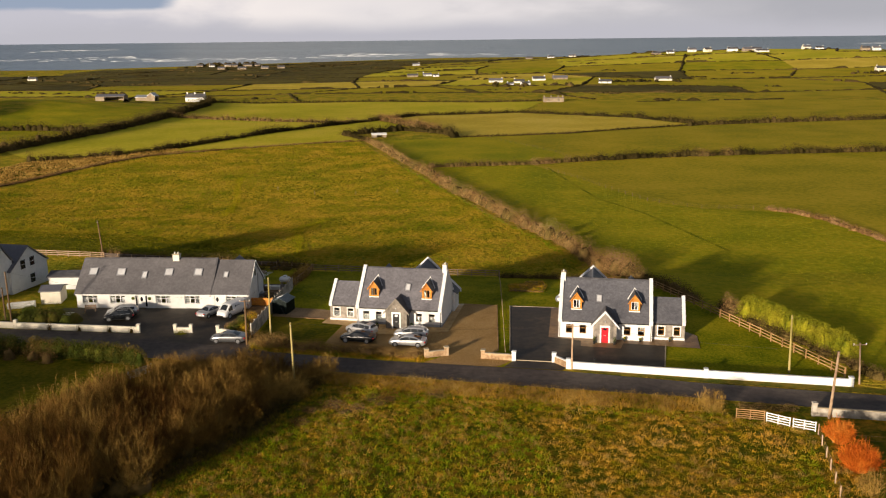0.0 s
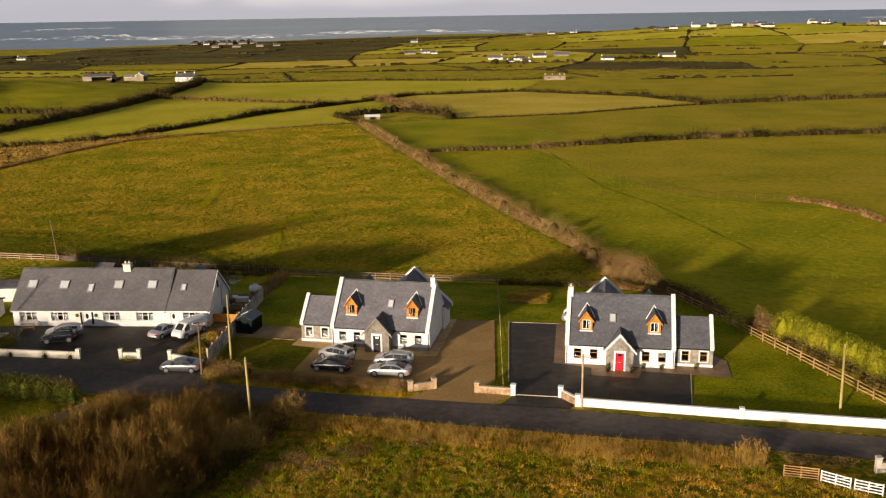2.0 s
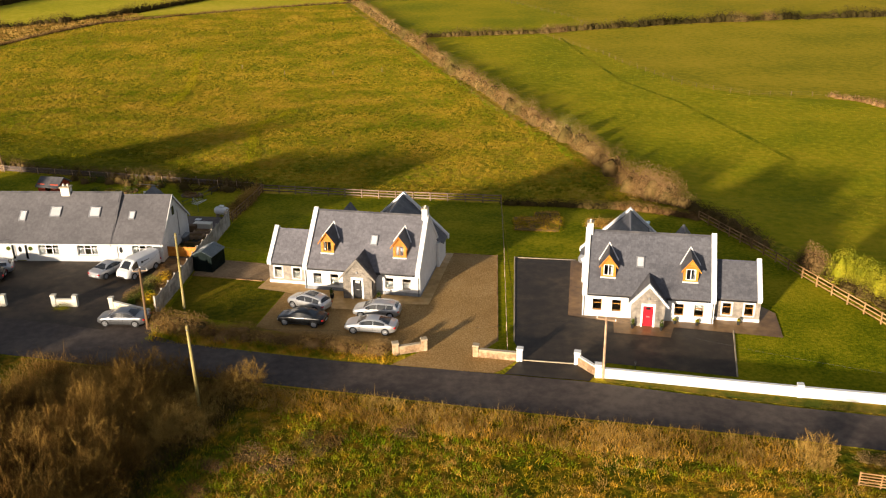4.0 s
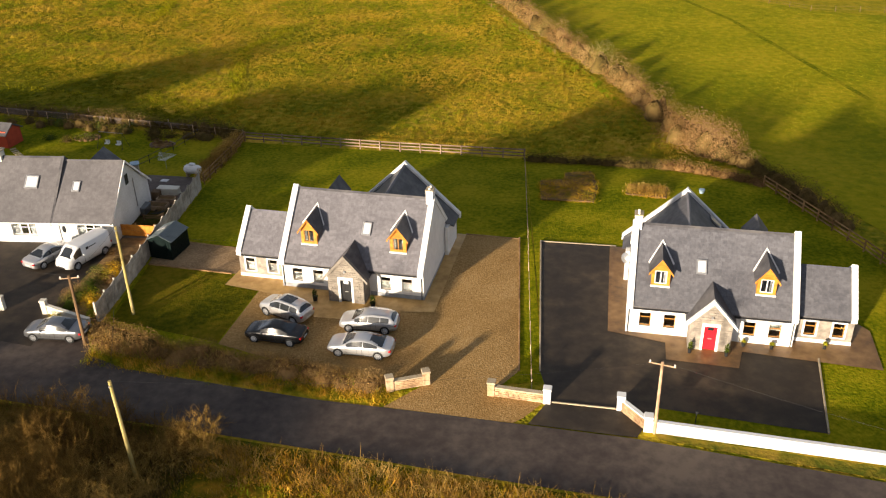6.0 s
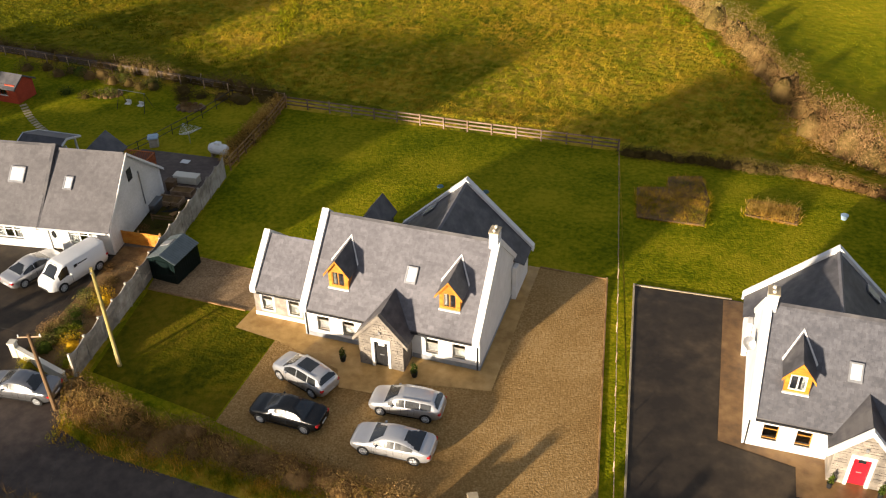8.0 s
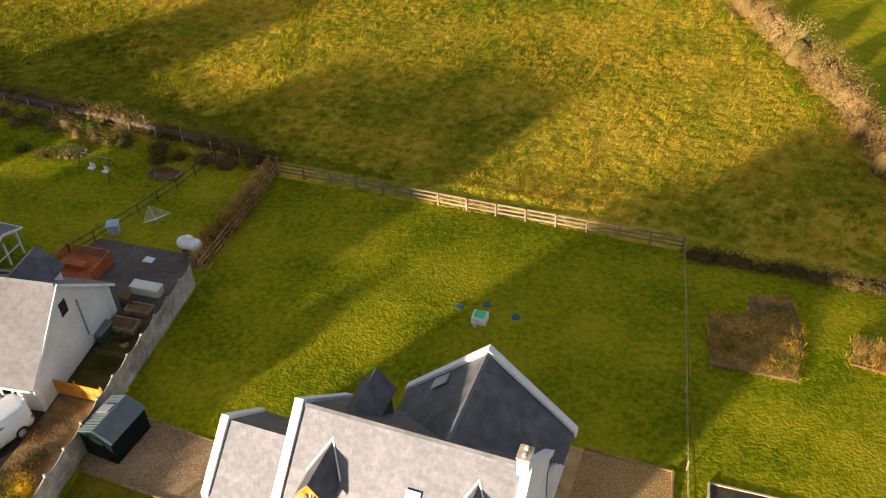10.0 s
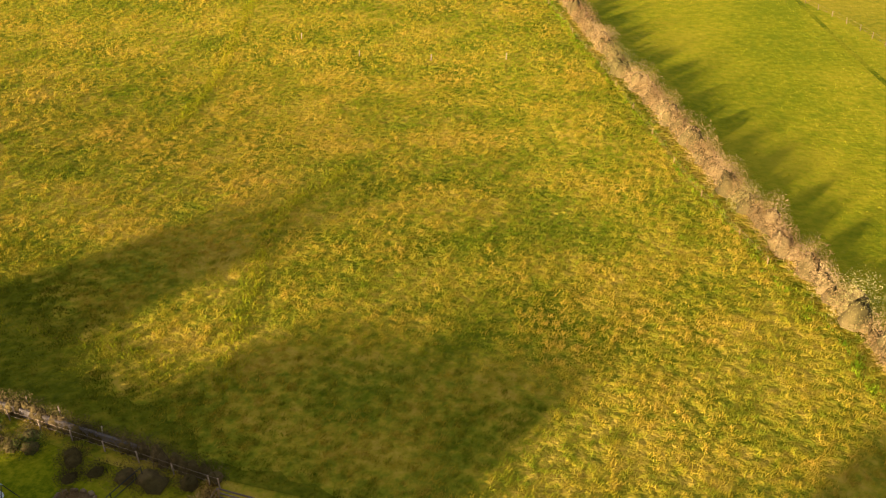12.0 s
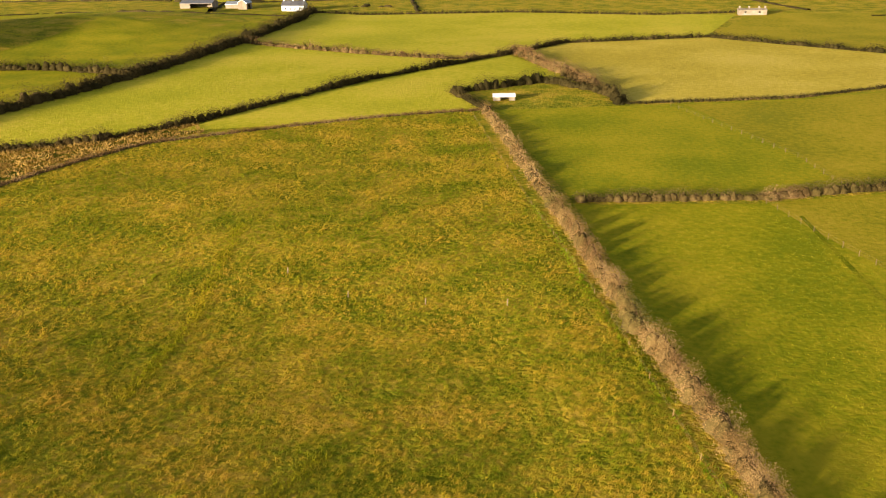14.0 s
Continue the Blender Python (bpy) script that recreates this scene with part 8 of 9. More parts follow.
for x, y, r, t, mt in ((-28.9, 116.9, 1.5, 0.9, HEDGE_OLIVE), (-29.5, 117.8, 1.3, 0.8, SCRUB), (-27.9, 117.6, 1.4, 1.0, LAUREL), (-28.4, 120.9, 1.6, 1.0, HEDGE_OLIVE), (-27.4, 120.4, 1.3, 0.9, LAUREL), (-29.0, 121.6, 1.2, 0.7, LEAFGREEN), (-27.9, 122.4, 1.4, 0.8, HEDGE_BROWN)):
    hedge([(x, y), (x + 0.35, y + 0.3)], r, t, mt, "low mixed shrub in the bed along the panel wall", 200, 0.11, 0.8, 0.2, SCRUB_DARK, 0.1, "garden_shrub")
# side passage of the bungalow
# dark ground colour stands for the shade in the passage
drape("passage_ground", [(-29.75, 128.6), (-26.5, 128.3), (-26.0, 131.0), (-25.9, 135.2), (-29.1, 135.6), (-29.55, 131.5)], 0.085, GRASS_BOG, "earth darkened for shade in the side passage", "ground")
for x, y, w, d, h, mt, lb in ((-27.7, 138.3, 2.2, 0.8, 0.7, CREAM, "cream storage chest in the side passage"), (-28.6, 133.6, 0.7, 1.5, 0.8, GREYCAR, "grey covered bin store in the side passage"), (-28.5, 136.9, 0.8, 0.7, 0.9, POLEDARK, "dark brown cupboard in the side passage")):
    c = thing("storage_box", pose(x, y, hz(x, y) + 0.06, 0, 0, -6), lb, "storage box")
    part("box", cube(-w / 2, w / 2, -d / 2, d / 2, 0.0, h, 0.06), mt, c)
    part("lid", cube(-w / 2 - 0.03, w / 2 + 0.03, -d / 2 - 0.03, d / 2 + 0.03, h, h + 0.06, 0.02), mt, c)
for x, y, w, d, h in ((-27.7, 134.6, 2.1, 1.1, 0.55), (-27.3, 136.3, 1.9, 0.9, 0.5)):
    bed = thing("raised_bed", pose(x, y, hz(x, y) + 0.06, 0, 0, -6), "pale timber raised bed with dark soil", "raised bed", "raised beds")
    for z in (0.0, h / 2):
        part("board", cube(-w / 2, w / 2, -d / 2, -d / 2 + 0.05, z, z + h / 2 - 0.02), FENCEWOOD, bed)
        part("board", cube(-w / 2, w / 2, d / 2 - 0.05, d / 2, z, z + h / 2 - 0.02), FENCEWOOD, bed)
        part("board", cube(-w / 2, -w / 2 + 0.05, -d / 2 + 0.052, d / 2 - 0.052, z, z + h / 2 - 0.02), FENCEWOOD, bed)
        part("board", cube(w / 2 - 0.05, w / 2, -d / 2 + 0.052, d / 2 - 0.052, z, z + h / 2 - 0.02), FENCEWOOD, bed)
    part("soil", cube(-w / 2 + 0.052, w / 2 - 0.052, -d / 2 + 0.052, d / 2 - 0.052, 0.0, h - 0.12), SOIL, bed, "dark soil")
rail = thing("low_timber_barrier", pose(-28.2, 131.9, hz(-28.2, 131.9) + 0.06, 0, 0, -4), "low dark brown timber barrier across the side passage", "barrier")
for x in (0.06, 1.94):
    part("post", cube(x - 0.05, x + 0.05, -0.05, 0.05, 0.0, 0.66), POLEDARK, rail)
for z in (0.25, 0.5):
    part("rail", cube(0.0, 2.0, -0.085, -0.052, z, z + 0.12), POLEDARK, rail)
for k, (x, y, a, n) in enumerate(((-27.4, 133.4, 20, 1.5), (-27.1, 134.4, -35, 1.2), (-27.6, 134.0, 70, 1.0), (-26.9, 132.9, 10, 0.9))):
    solid("scrap_board", cube(-n / 2, n / 2, -0.16, 0.16, 0.0, 0.06, 0.01), (BLACK, POLEDARK, BLACK, FENCEBROWN)[k], pose(x, y, hz(x, y) + 0.09 + 0.005 * k, 14 + 4 * k, -8 - 5 * k, a), "dark discarded board in the side passage", "board", "scrap boards")
for x, y, r, t, mt in ((-27.3, 133.8, 1.2, 0.7, SCRUB_DARK), (-26.9, 130.6, 1.2, 0.4, LEAFGREEN), (-28.6, 130.2, 1.0, 0.3, SCRUB)):
    hedge([(x, y), (x + 0.3, y + 0.2)], r, t, mt, "low dark weeds in the side passage", 160, 0.1, 0.7, 0.2, SCRUB_DARK, 0.2, "weed_patch")
solid("drain_pipe", rod(bmesh.new(), (-29.62, 131.0, hz(-29.6, 131) + 0.16), (-29.2, 135.4, hz(-29.2, 135.4) + 0.16), 0.06, None, 8), WHITEPAINT, Matrix(), "white plastic pipe lying along the gable wall", "pipe")
panel = thing("timber_screen", pose(-29.3, 128.3, 0.05, 0, 0, -6), "orange timber screen beside the bungalow", "screen")
for i in range(8):
    part("board", cube(i * 0.46, i * 0.46 + 0.44, -0.02, 0.02, 0.1, 1.25), TIMBER, panel)
for x in (0.0, 1.85, 3.68):
    part("post", cube(x - 0.05, x + 0.05, 0.02, 0.12, 0, 1.4), FENCEBROWN, panel)
# small things before the bungalow
for x, y in ((-54.4, 117.4), (-50.2, 116.9), (-45.8, 116.35), (-42.6, 115.95)):
    hedge([(x - 0.15, y), (x + 0.15, y)], 0.7, 1.0, SCRUB_DARK, "small dark plant trailing over the roadside wall", 110, 0.12, 0.3, 0.2, None, 0.1, "trailing_plant")
trough = thing("stone_trough", pose(-54.5, 123.4, 0.1, 0, 0, 12), "white oval trough on the bungalow forecourt", "trough")
bm = bmesh.new()
rings_ = [[bm.verts.new((rx * math.cos(2 * math.pi * i / 18), 0.5 * rx * math.sin(2 * math.pi * i / 18), z)) for i in range(18)] for rx, z in ((0.62, 0.0), (0.85, 0.45), (0.75, 0.45), (0.6, 0.25))]
for a, b in zip(rings_, rings_[1:]):
    for i in range(18):
        bm.faces.new((a[i], a[(i + 1) % 18], b[(i + 1) % 18], b[i]))
bm.faces.new(rings_[-1])
bm.faces.new(rings_[0][::-1])
part("basin", bm, WHITEPAINT, trough)
part("soil", cube(-0.5, 0.5, -0.22, 0.22, 0.24, 0.34, 0.05), SOIL, trough, "dark soil")
bench = thing("garden_bench", pose(-52.2, 125.6, 0.1, 0, 0, 10), "weathered wooden bench before the bungalow", "bench")
for k in range(4):
    part("seat_slat", cube(-0.8, 0.8, -0.22 + 0.12 * k, -0.12 + 0.12 * k, 0.42, 0.46), FENCEWOOD, bench)
for k in range(3):
    part("back_slat", cube(-0.8, 0.8, 0.26, 0.30, 0.52 + 0.14 * k, 0.62 + 0.14 * k), FENCEWOOD, bench)
for x in (-0.72, 0.72):
    for y in (-0.2, 0.25):
        part("leg", cube(x - 0.04, x + 0.04, y - 0.04, y + 0.04, 0, 0.42 if y < 0 else 0.95), FENCEWOOD, bench)
tub = thing("water_tub", pose(26.4, 138.6, hz(26.4, 138.6)), "small blue tub on the lawn behind the cottage", "tub")
part("side", rod(bmesh.new(), (0, 0, 0), (0, 0, 0.4), 0.2, 0.28, 14), BLUETARP, tub)
part("rim", rod(bmesh.new(), (0, 0, 0.4), (0, 0, 0.44), 0.3, 0.3, 14), BLUETARP, tub)
# pump cover and lids on the lawn
pump = thing("pump_cover", pose(-4.4, 138.9, hz(-4.4, 138.9) + 0.03, 0, 0, -8), "white cabinet with bright green lid on the lawn", "drainage cabinet")
part("cabinet", cube(-0.5, 0.5, -0.45, 0.45, 0, 0.55, 0.03), WHITEPAINT, pump)
part("lid", cube(-0.36, 0.36, -0.32, 0.32, 0.55, 0.68, 0.04), GREENLID, pump)
part("vent", rod(bmesh.new(), (-0.2, -0.65, 0), (-0.2, -0.65, 0.3), 0.11, None, 8), WHITEPAINT, pump)
for x, y in ((-6.0, 140.1), (-2.1, 139.6), (-4.2, 140.6)):
    solid("manhole_cover", rod(bmesh.new(), (0, 0, 0), (0, 0, 0.05), 0.3, 0.28, 14), LIDBLUE, pose(x, y, hz(x, y) + 0.04), "round dark blue drain lid in the lawn", "drain lid", "drain lids")
# planting beds
def planting_bed(poly, label):
    root = thing("planting_bed", pose(poly[0][0], poly[0][1], hz(*poly[0]) + 0.02), label, "planting bed")
    px, py, pz = poly[0][0], poly[0][1], hz(*poly[0]) + 0.02
    bm = bmesh.new()
    prism(bm, [(x - px, y - py, hz(x, y) - pz + 0.02) for x, y in poly], (0, 0, 0.16))
    part("soil", bm, SOIL, root)
    for (x0, y0), (x1, y1) in zip(poly, poly[1:] + poly[:1]):
        part("edging", rod(bmesh.new(), (x0 - px, y0 - py, hz(x0, y0) - pz + 0.12), (x1 - px, y1 - py, hz(x1, y1) - pz + 0.12), 0.06, None, 4), POLEDARK, root, "dark timber edging")
    x, y = scatter(poly, 60)
    v, f = blades(x, y, RNG.uniform(0.2, 0.45, len(x)), RNG.uniform(0.03, 0.07, len(x)), 7, 0.6, 0.18)
    soup("dead_growth", v - np.array([px, py, pz]), f, TUFT_S, "dry brown stalks", kind="stuff", parent=root)


planting_bed([(10.3, 136.9), (15.4, 136.2), (16.2, 140.2), (16.0, 144.6), (13.3, 144.2), (13.0, 142.2), (10.5, 141.8)], "L-shaped bed of dead brown plants in the lawn")
planting_bed([(18.8, 138.2), (22.6, 137.2), (23.2, 139.8), (19.4, 140.8)], "bed of pale dry grasses in the lawn")
tufts("bed_grasses", [(18.9, 138.4), (22.4, 137.4), (23, 139.7), (19.5, 140.5)], 40, (0.4, 0.8), (0.02, 0.05), TUFT_DRY, "pale dry ornamental bed grass", 9, 0.4, 0.2)


def potted(m, label, wide=0.22, leafy=LEAFGREEN):
    root = thing("potted_plant", m, label, "potted plant", "potted plants")
    part("pot", rod(bmesh.new(), (0, 0, 0), (0, 0, 0.4), wide * 0.75, wide, 10), BLACK, root)
    v, f = gather([leaf_cloud(0, 0, 0.35, wide, wide, 0.7 if leafy is LEAFGREEN else 0.25, 120, 0.07)])
    soup("leaves", v, f, leafy, "", kind="stuff", parent=root)


for lx, ly in ((3.4, -1.7), (8.3, -1.7)):
    potted(LEFT_COTTAGE @ pose(lx, ly, 0.05), "dark potted shrub by the front door")
for lx, ly in ((4.7, -2.0), (7.3, -2.0), (8.6, -0.5), (10.6, -0.5), (14.4, 0.2)):
    potted(RIGHT_COTTAGE @ pose(lx, ly, 0.05), "small potted plant by the cottage wall", 0.16, LAUREL if lx > 8 else LEAFGREEN)
dish = thing("satellite_dish", RIGHT_COTTAGE @ pose(-0.08, 4.2, 4.2, 0, 0, 0), "grey satellite dish on the gable", "satellite dish")
bm = bmesh.new()
bmesh.ops.create_cone(bm, cap_ends=True, segments=16, radius1=0.42, radius2=0.12, depth=0.12)
bm.transform(pose(-0.35, -0.25, 0, 70, 0, -40))
part("reflector", bm, METAL, dish)
part("arm", rod(bmesh.new(), (0.05, 0, 0), (-0.35, -0.2, 0), 0.025), METAL, dish)
lamp = thing("garden_lamp", pose(18.6, 102.6, 0.05), "small dark garden lamp on the tarmac edge", "lamp")
part("post", rod(bmesh.new(), (0, 0, 0), (0, 0, 0.9), 0.03), BLACK, lamp)
part("head", cube(-0.08, 0.08, -0.08, 0.08, 0.9, 1.1, 0.02), BLACK, lamp)

# sheds beside the two-storey house
plain_house("garden_shed", pose(-61.3, 129.6, 0.02, 0, 0, 8), 2.9, 3.2, 2.1, 2.5, CREAM, SLATE, "small cream garden shed with a low roof", (), (), category="shed")
plain_house("store_shed", pose(-64.5, 139.5, -0.5, 0, 0, 2), 6.0, 3.5, 2.2, 2.7, RENDER, SLATE_DARK, "white store with a low dark roof", (), (), category="shed")
low_wall([(-65.4, 127.3), (-61.7, 128.6)], 0.9, 0.25, RENDER, "short low white garden wall", RENDER)

# ---- far countryside ----
# nearer fields of their own colour
drape("field_east", [(33, 152), (50, 104), (60, 92), (400, 22), (420, 260), (170, 330), (100, 321), (50, 308.5), (26, 299), (-8, 294.5), (0, 262), (9.5, 226), (19, 192), (25, 175)], 0.03, GRASS_EAST, "green grazed pasture beyond the hedge", "field")
drape("field_east_olive", [(27, 299), (31.5, 285.7), (39, 267), (42.3, 253.6), (51, 226), (61, 215.5), (80, 209), (86, 199), (90, 176), (200, 150), (418, 200), (418, 258), (170, 329), (100, 320), (50, 308)], 0.05, GRASS_OLIVE, "olive grazed pasture beyond the wire fence", "field")
drape("field_north_east", [(-9, 299), (28, 304), (92, 324), (160, 333), (300, 336), (320, 470), (220, 468), (116, 438), (49, 399), (0, 386), (-34, 378)], 0.04, GRASS_EAST, "green pasture beyond the cross hedge", "field")
drape("field_north_olive", [(42, 314), (92, 325), (160, 334), (299, 337), (318, 469), (220, 466), (116, 436), (49, 397), (18, 389), (38, 334)], 0.06, GRASS_OLIVE, "olive pasture beyond the cross hedge", "field")
drape("rough_strip", [(-129, 285), (-121, 313), (-113, 333), (-104, 346), (-111, 357), (-127, 334), (-152, 318), (-154, 292), (-138, 262)], 0.05, GRASS_SOUTH, "strip of rough brown ground between the banks", "field")
tufts("rough_strip_grass", [(-129, 285), (-121, 313), (-113, 333), (-104, 346), (-111, 357), (-127, 334), (-152, 318), (-154, 292), (-138, 262)], 3, (0.3, 0.8), (0.15, 0.4), TUFT_DRY, "pale dry growth between the banks", 4, 0.4, 0.3, 0.9)
hedge([(-7.7, 297), (26, 301.8), (50, 311)], 3.0, 2.2, SCRUB_DARK, "dark scrub hedge across the pastures", 130, 0.26, 1.2, 0.5, None, 0.5)
hedge([(50, 311), (75, 318.6), (100.6, 323.4), (157, 330), (300, 335)], 3.8, 2.4, SCRUB_FAR, "dark scrub hedge across the far pastures", 80, 0.42, 1.2, 0.5, None, 0.5)
for x, y, r, t in ((28.5, 302.6, 4.0, 2.3), (32, 303.8, 3.6, 2.1), (88, 321, 5, 2.6), (97, 322.5, 5, 3.0)):
    hedge([(x, y), (x + 1.5, y + 0.4)], r, t, SCRUB, "rounded brown bush standing in the cross hedge", 200, 0.3, 1.4, 0.6, SCRUB_DARK)
hedge([(77, 213), (80.5, 208.5), (85, 199), (88, 176), (92, 150)], 2.0, 1.0, SCRUB, "low brown field bank", 60, 0.3, 1.2, 0.5)
hedge([(-38, 378), (-62, 368), (-87, 352), (-113, 333), (-121, 313), (-129, 285), (-136, 262)], 2.0, 0.8, SCRUB, "low brown bank along the pasture edge", 50, 0.36, 1.3, 0.5, SCRUB_DARK)
hedge([(-152, 318), (-127, 334), (-110, 358), (-98, 385), (-82, 424), (-42, 492), (-23, 530), (38, 553), (98, 498), (118, 450)], 3.4, 2.6, SCRUB_FAR, "dark bushy hedge between far fields", 60, 0.5, 1.4, 0.4, None, 0.6)
hedge([(-184, 318), (-178, 345), (-171, 385), (-167, 425), (-164, 515), (-168, 610), (-176, 652)], 7.5, 4.6, SCRUB_FAR, "tall dark bushy hedge between far fields", 90, 0.6, 1.7, 0.4, None, 0.6)
hedge([(-245, 436), (-205, 440), (-172, 432)], 4.6, 3.6, SCRUB_FAR, "dark bushy hedge at the mound foot", 60, 0.6, 2.0, 0.4, None, 0.6)
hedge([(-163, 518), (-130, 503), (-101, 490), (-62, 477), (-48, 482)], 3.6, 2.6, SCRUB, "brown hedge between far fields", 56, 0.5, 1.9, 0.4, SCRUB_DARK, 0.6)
hedge([(-49, 402), (-24, 425), (-4, 407), (0.8, 389)], 5.0, 3.4, SCRUB_FAR, "dark thicket round a small paddock", 90, 0.45, 1.6, 0.4, None, 0.7)
hedge([(-41, 499), (-20, 446), (-6, 411)], 5.0, 3.6, SCRUB, "brown hedge beside the paddock", 90, 0.45, 1.6, 0.4, SCRUB_DARK, 0.6)
hedge([(1, 389), (49, 401), (77.5, 420), (116, 441)], 1.8, 1.0, SCRUB_FAR, "low dark hedge between far fields", 40, 0.4, 1.6, 0.4)
hedge([(112, 440), (150, 452), (221, 467), (330, 472)], 4.6, 3.0, SCRUB_FAR, "dark bushy hedge between far fields", 50, 0.6, 1.7, 0.4, None, 0.6)
hedge([(-36, 379), (-49, 402)], 2.8, 1.8, SCRUB_FAR, "dark hedge by the paddock", 60, 0.4, 1.4, 0.4)
hedge([(-176, 652), (-140, 640), (-60, 655), (20, 640), (62, 650)], 2.6, 1.8, SCRUB_FAR, "dark hedge beyond the farm fields", 30, 0.6, 2.2, 0.4)
drape("field_mound", [(-183, 320), (-175, 355), (-170, 385), (-166, 425), (-163, 515), (-167, 610), (-175, 655), (-300, 668), (-420, 640), (-420, 380), (-250, 300)], 0.06, GRASS_EAST, "green pasture on a low mound", "field")

LIME = [([(-112, 345), (-87, 355), (-38, 380), (-49, 402), (-24, 425), (-8, 412), (-22, 448), (-42, 490), (-82, 424), (-98, 385)], GRASS_LIME),
        ([(-176, 350), (-152, 322), (-127, 337), (-110, 361), (-98, 387), (-82, 427), (-50, 480), (-64, 475), (-101, 488), (-162, 516), (-166, 425), (-170, 385)], GRASS_LIME),
        ([(-162, 521), (-101, 492), (-64, 479), (-43, 495), (-24, 533), (38, 556), (60, 640), (-60, 652), (-140, 638), (-174, 650), (-166, 610)], GRASS_LIME),
        ([(-41, 500), (-20, 446), (-6, 411), (1, 391), (49, 403), (77, 422), (115, 443), (97, 496), (38, 550), (-22, 529)], GRASS_TAN),
        ([(118, 452), (230, 472), (330, 476), (330, 600), (180, 640), (66, 648), (60, 620), (40, 556), (99, 500)], GRASS_OLIVE)]
for k, (poly, mt) in enumerate(LIME):
    drape("field_far", poly, 0.08, mt, "bright yellow-green far pasture" if mt is GRASS_LIME else "dry straw-coloured far pasture" if mt is GRASS_TAN else "olive far pasture", "field")

# patchwork of small fields running to the shore
cols, rowsn = 26, 11
cellx, celly = 110.0, 85.0
node = {}
for i in range(cols + 1):
    for j in range(rowsn + 1):
        node[i, j] = (-1450 + i * cellx + RNG.uniform(-32, 32) + j * 9, 640 + j * celly + RNG.uniform(-18, 18))
walls = []
mats = [GRASS_LIME, GRASS_EAST, GRASS_OLIVE, GRASS_TAN, GRASS_LIME, GRASS_OLIVE]
for i in range(cols):
    for j in range(rowsn):
        quad = [node[i, j], node[i + 1, j], node[i + 1, j + 1], node[i, j + 1]]
        cx, cy = sum(p[0] for p in quad) / 4, sum(p[1] for p in quad) / 4
        if hz(cx, cy) < -10.6:
            continue
        if not (-420 < cx < 200 and cy < 690):
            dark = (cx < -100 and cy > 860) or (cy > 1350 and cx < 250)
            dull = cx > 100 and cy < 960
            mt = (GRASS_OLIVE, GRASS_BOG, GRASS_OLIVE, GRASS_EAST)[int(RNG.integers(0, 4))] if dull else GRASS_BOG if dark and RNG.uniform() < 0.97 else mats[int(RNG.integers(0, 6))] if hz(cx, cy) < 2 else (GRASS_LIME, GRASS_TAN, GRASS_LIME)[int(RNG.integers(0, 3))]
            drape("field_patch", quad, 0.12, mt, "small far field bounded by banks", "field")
        for a, b in ((0, 1), (0, 3)):
            if RNG.uniform() < 0.82:
                walls.append((quad[a], quad[b]))
pieces = []
for p, q in walls:
    d, a = math.hypot(q[0] - p[0], q[1] - p[1]), math.atan2(q[1] - p[1], q[0] - p[0])
    n = max(3, int(d / 3.6))
    tops = RNG.uniform(0.5, 1.25, n + 1)
    start = int(RNG.integers(0, n))
    tops[start:start + int(RNG.integers(2, 9))] += RNG.uniform(0.5, 1.6)
    vs, fs = [], []
    for k in range(n + 1):
        x, y = p[0] + (q[0] - p[0]) * k / n + RNG.normal(0, 0.5), p[1] + (q[1] - p[1]) * k / n + RNG.normal(0, 0.5)
        away = RNG.uniform(0.9, 1.5) + 0.3 * tops[k]
        for side, up in ((-1, 0.0), (-0.55, 0.8), (0.3, 1.0), (1, 0.0)):
            x_, y_ = x - math.sin(a) * away * side, y + math.cos(a) * away * side
            vs.append((x_, y_, hz(x_, y_) - 0.1 + up * tops[k]))
        if k and not (-180 < x < 125 and y < 660) and hz(x, y) > -11 and RNG.uniform() < 0.93:
            fs += [(4 * k - 4 + e, 4 * k - 3 + e, 4 * k + 1 + e, 4 * k + e) for e in range(3)]
    if fs:
        pieces.append((vs, fs))
v, f = gather(pieces)
soup("far_banks", v, f, SCRUB_FAR, "dark overgrown field banks running to the shore", "hedge")
pieces = []
for k in range(170):
    x, y = RNG.uniform(-900, 1100), RNG.uniform(580, 1500)
    if hz(x, y) > -10.5 and not (-300 < x < 140 and y < 680):
        for q in range(int(RNG.integers(5, 14))):
            t = RNG.uniform(0.7, 1.9)
            pieces.append(lump(x + RNG.normal(0, 7), y + RNG.normal(0, 2.5), hz(x, y) - 0.2, RNG.uniform(1.2, 3.6), RNG.uniform(1.0, 2.4), t, 7, 3))
v, f = gather(pieces)
soup("far_scrub", v, f, SCRUB_FAR, "dark patches of far scrub and gorse", "scrub")

# farmsteads and villages
plain_house("farmhouse", pose(-196, 660, hz(-190, 661), 0, 0, -4), 14, 6, 3.4, 5.8, FARWALL, SLATE_DARK, "white farmhouse with dark roof and chimneys", (0.2, 6, 13), (2, 5, 8, 11))
plain_house("hay_barn", pose(-268, 676, hz(-258, 676), 0, 0, 2), 21, 10, 3.4, 4.8, RUIN, SLATE, "grey open-fronted hay barn", (), (), category="barn", gap=(6.5, 20.5, 3.0))
plain_house("farm_shed", pose(-238, 676, hz(-232, 676), 0, 0, 0), 13, 7, 2.8, 4.2, RUIN, METAL, "low grey farm shed", (), (), category="barn")
plain_house("farm_shed", pose(-221, 668, hz(-218, 670), 0, 0, 84), 7, 6, 4.0, 6.2, RUIN, METAL, "grey gabled farm shed", (), (), category="barn", gap=(1.5, 5, 3.0))
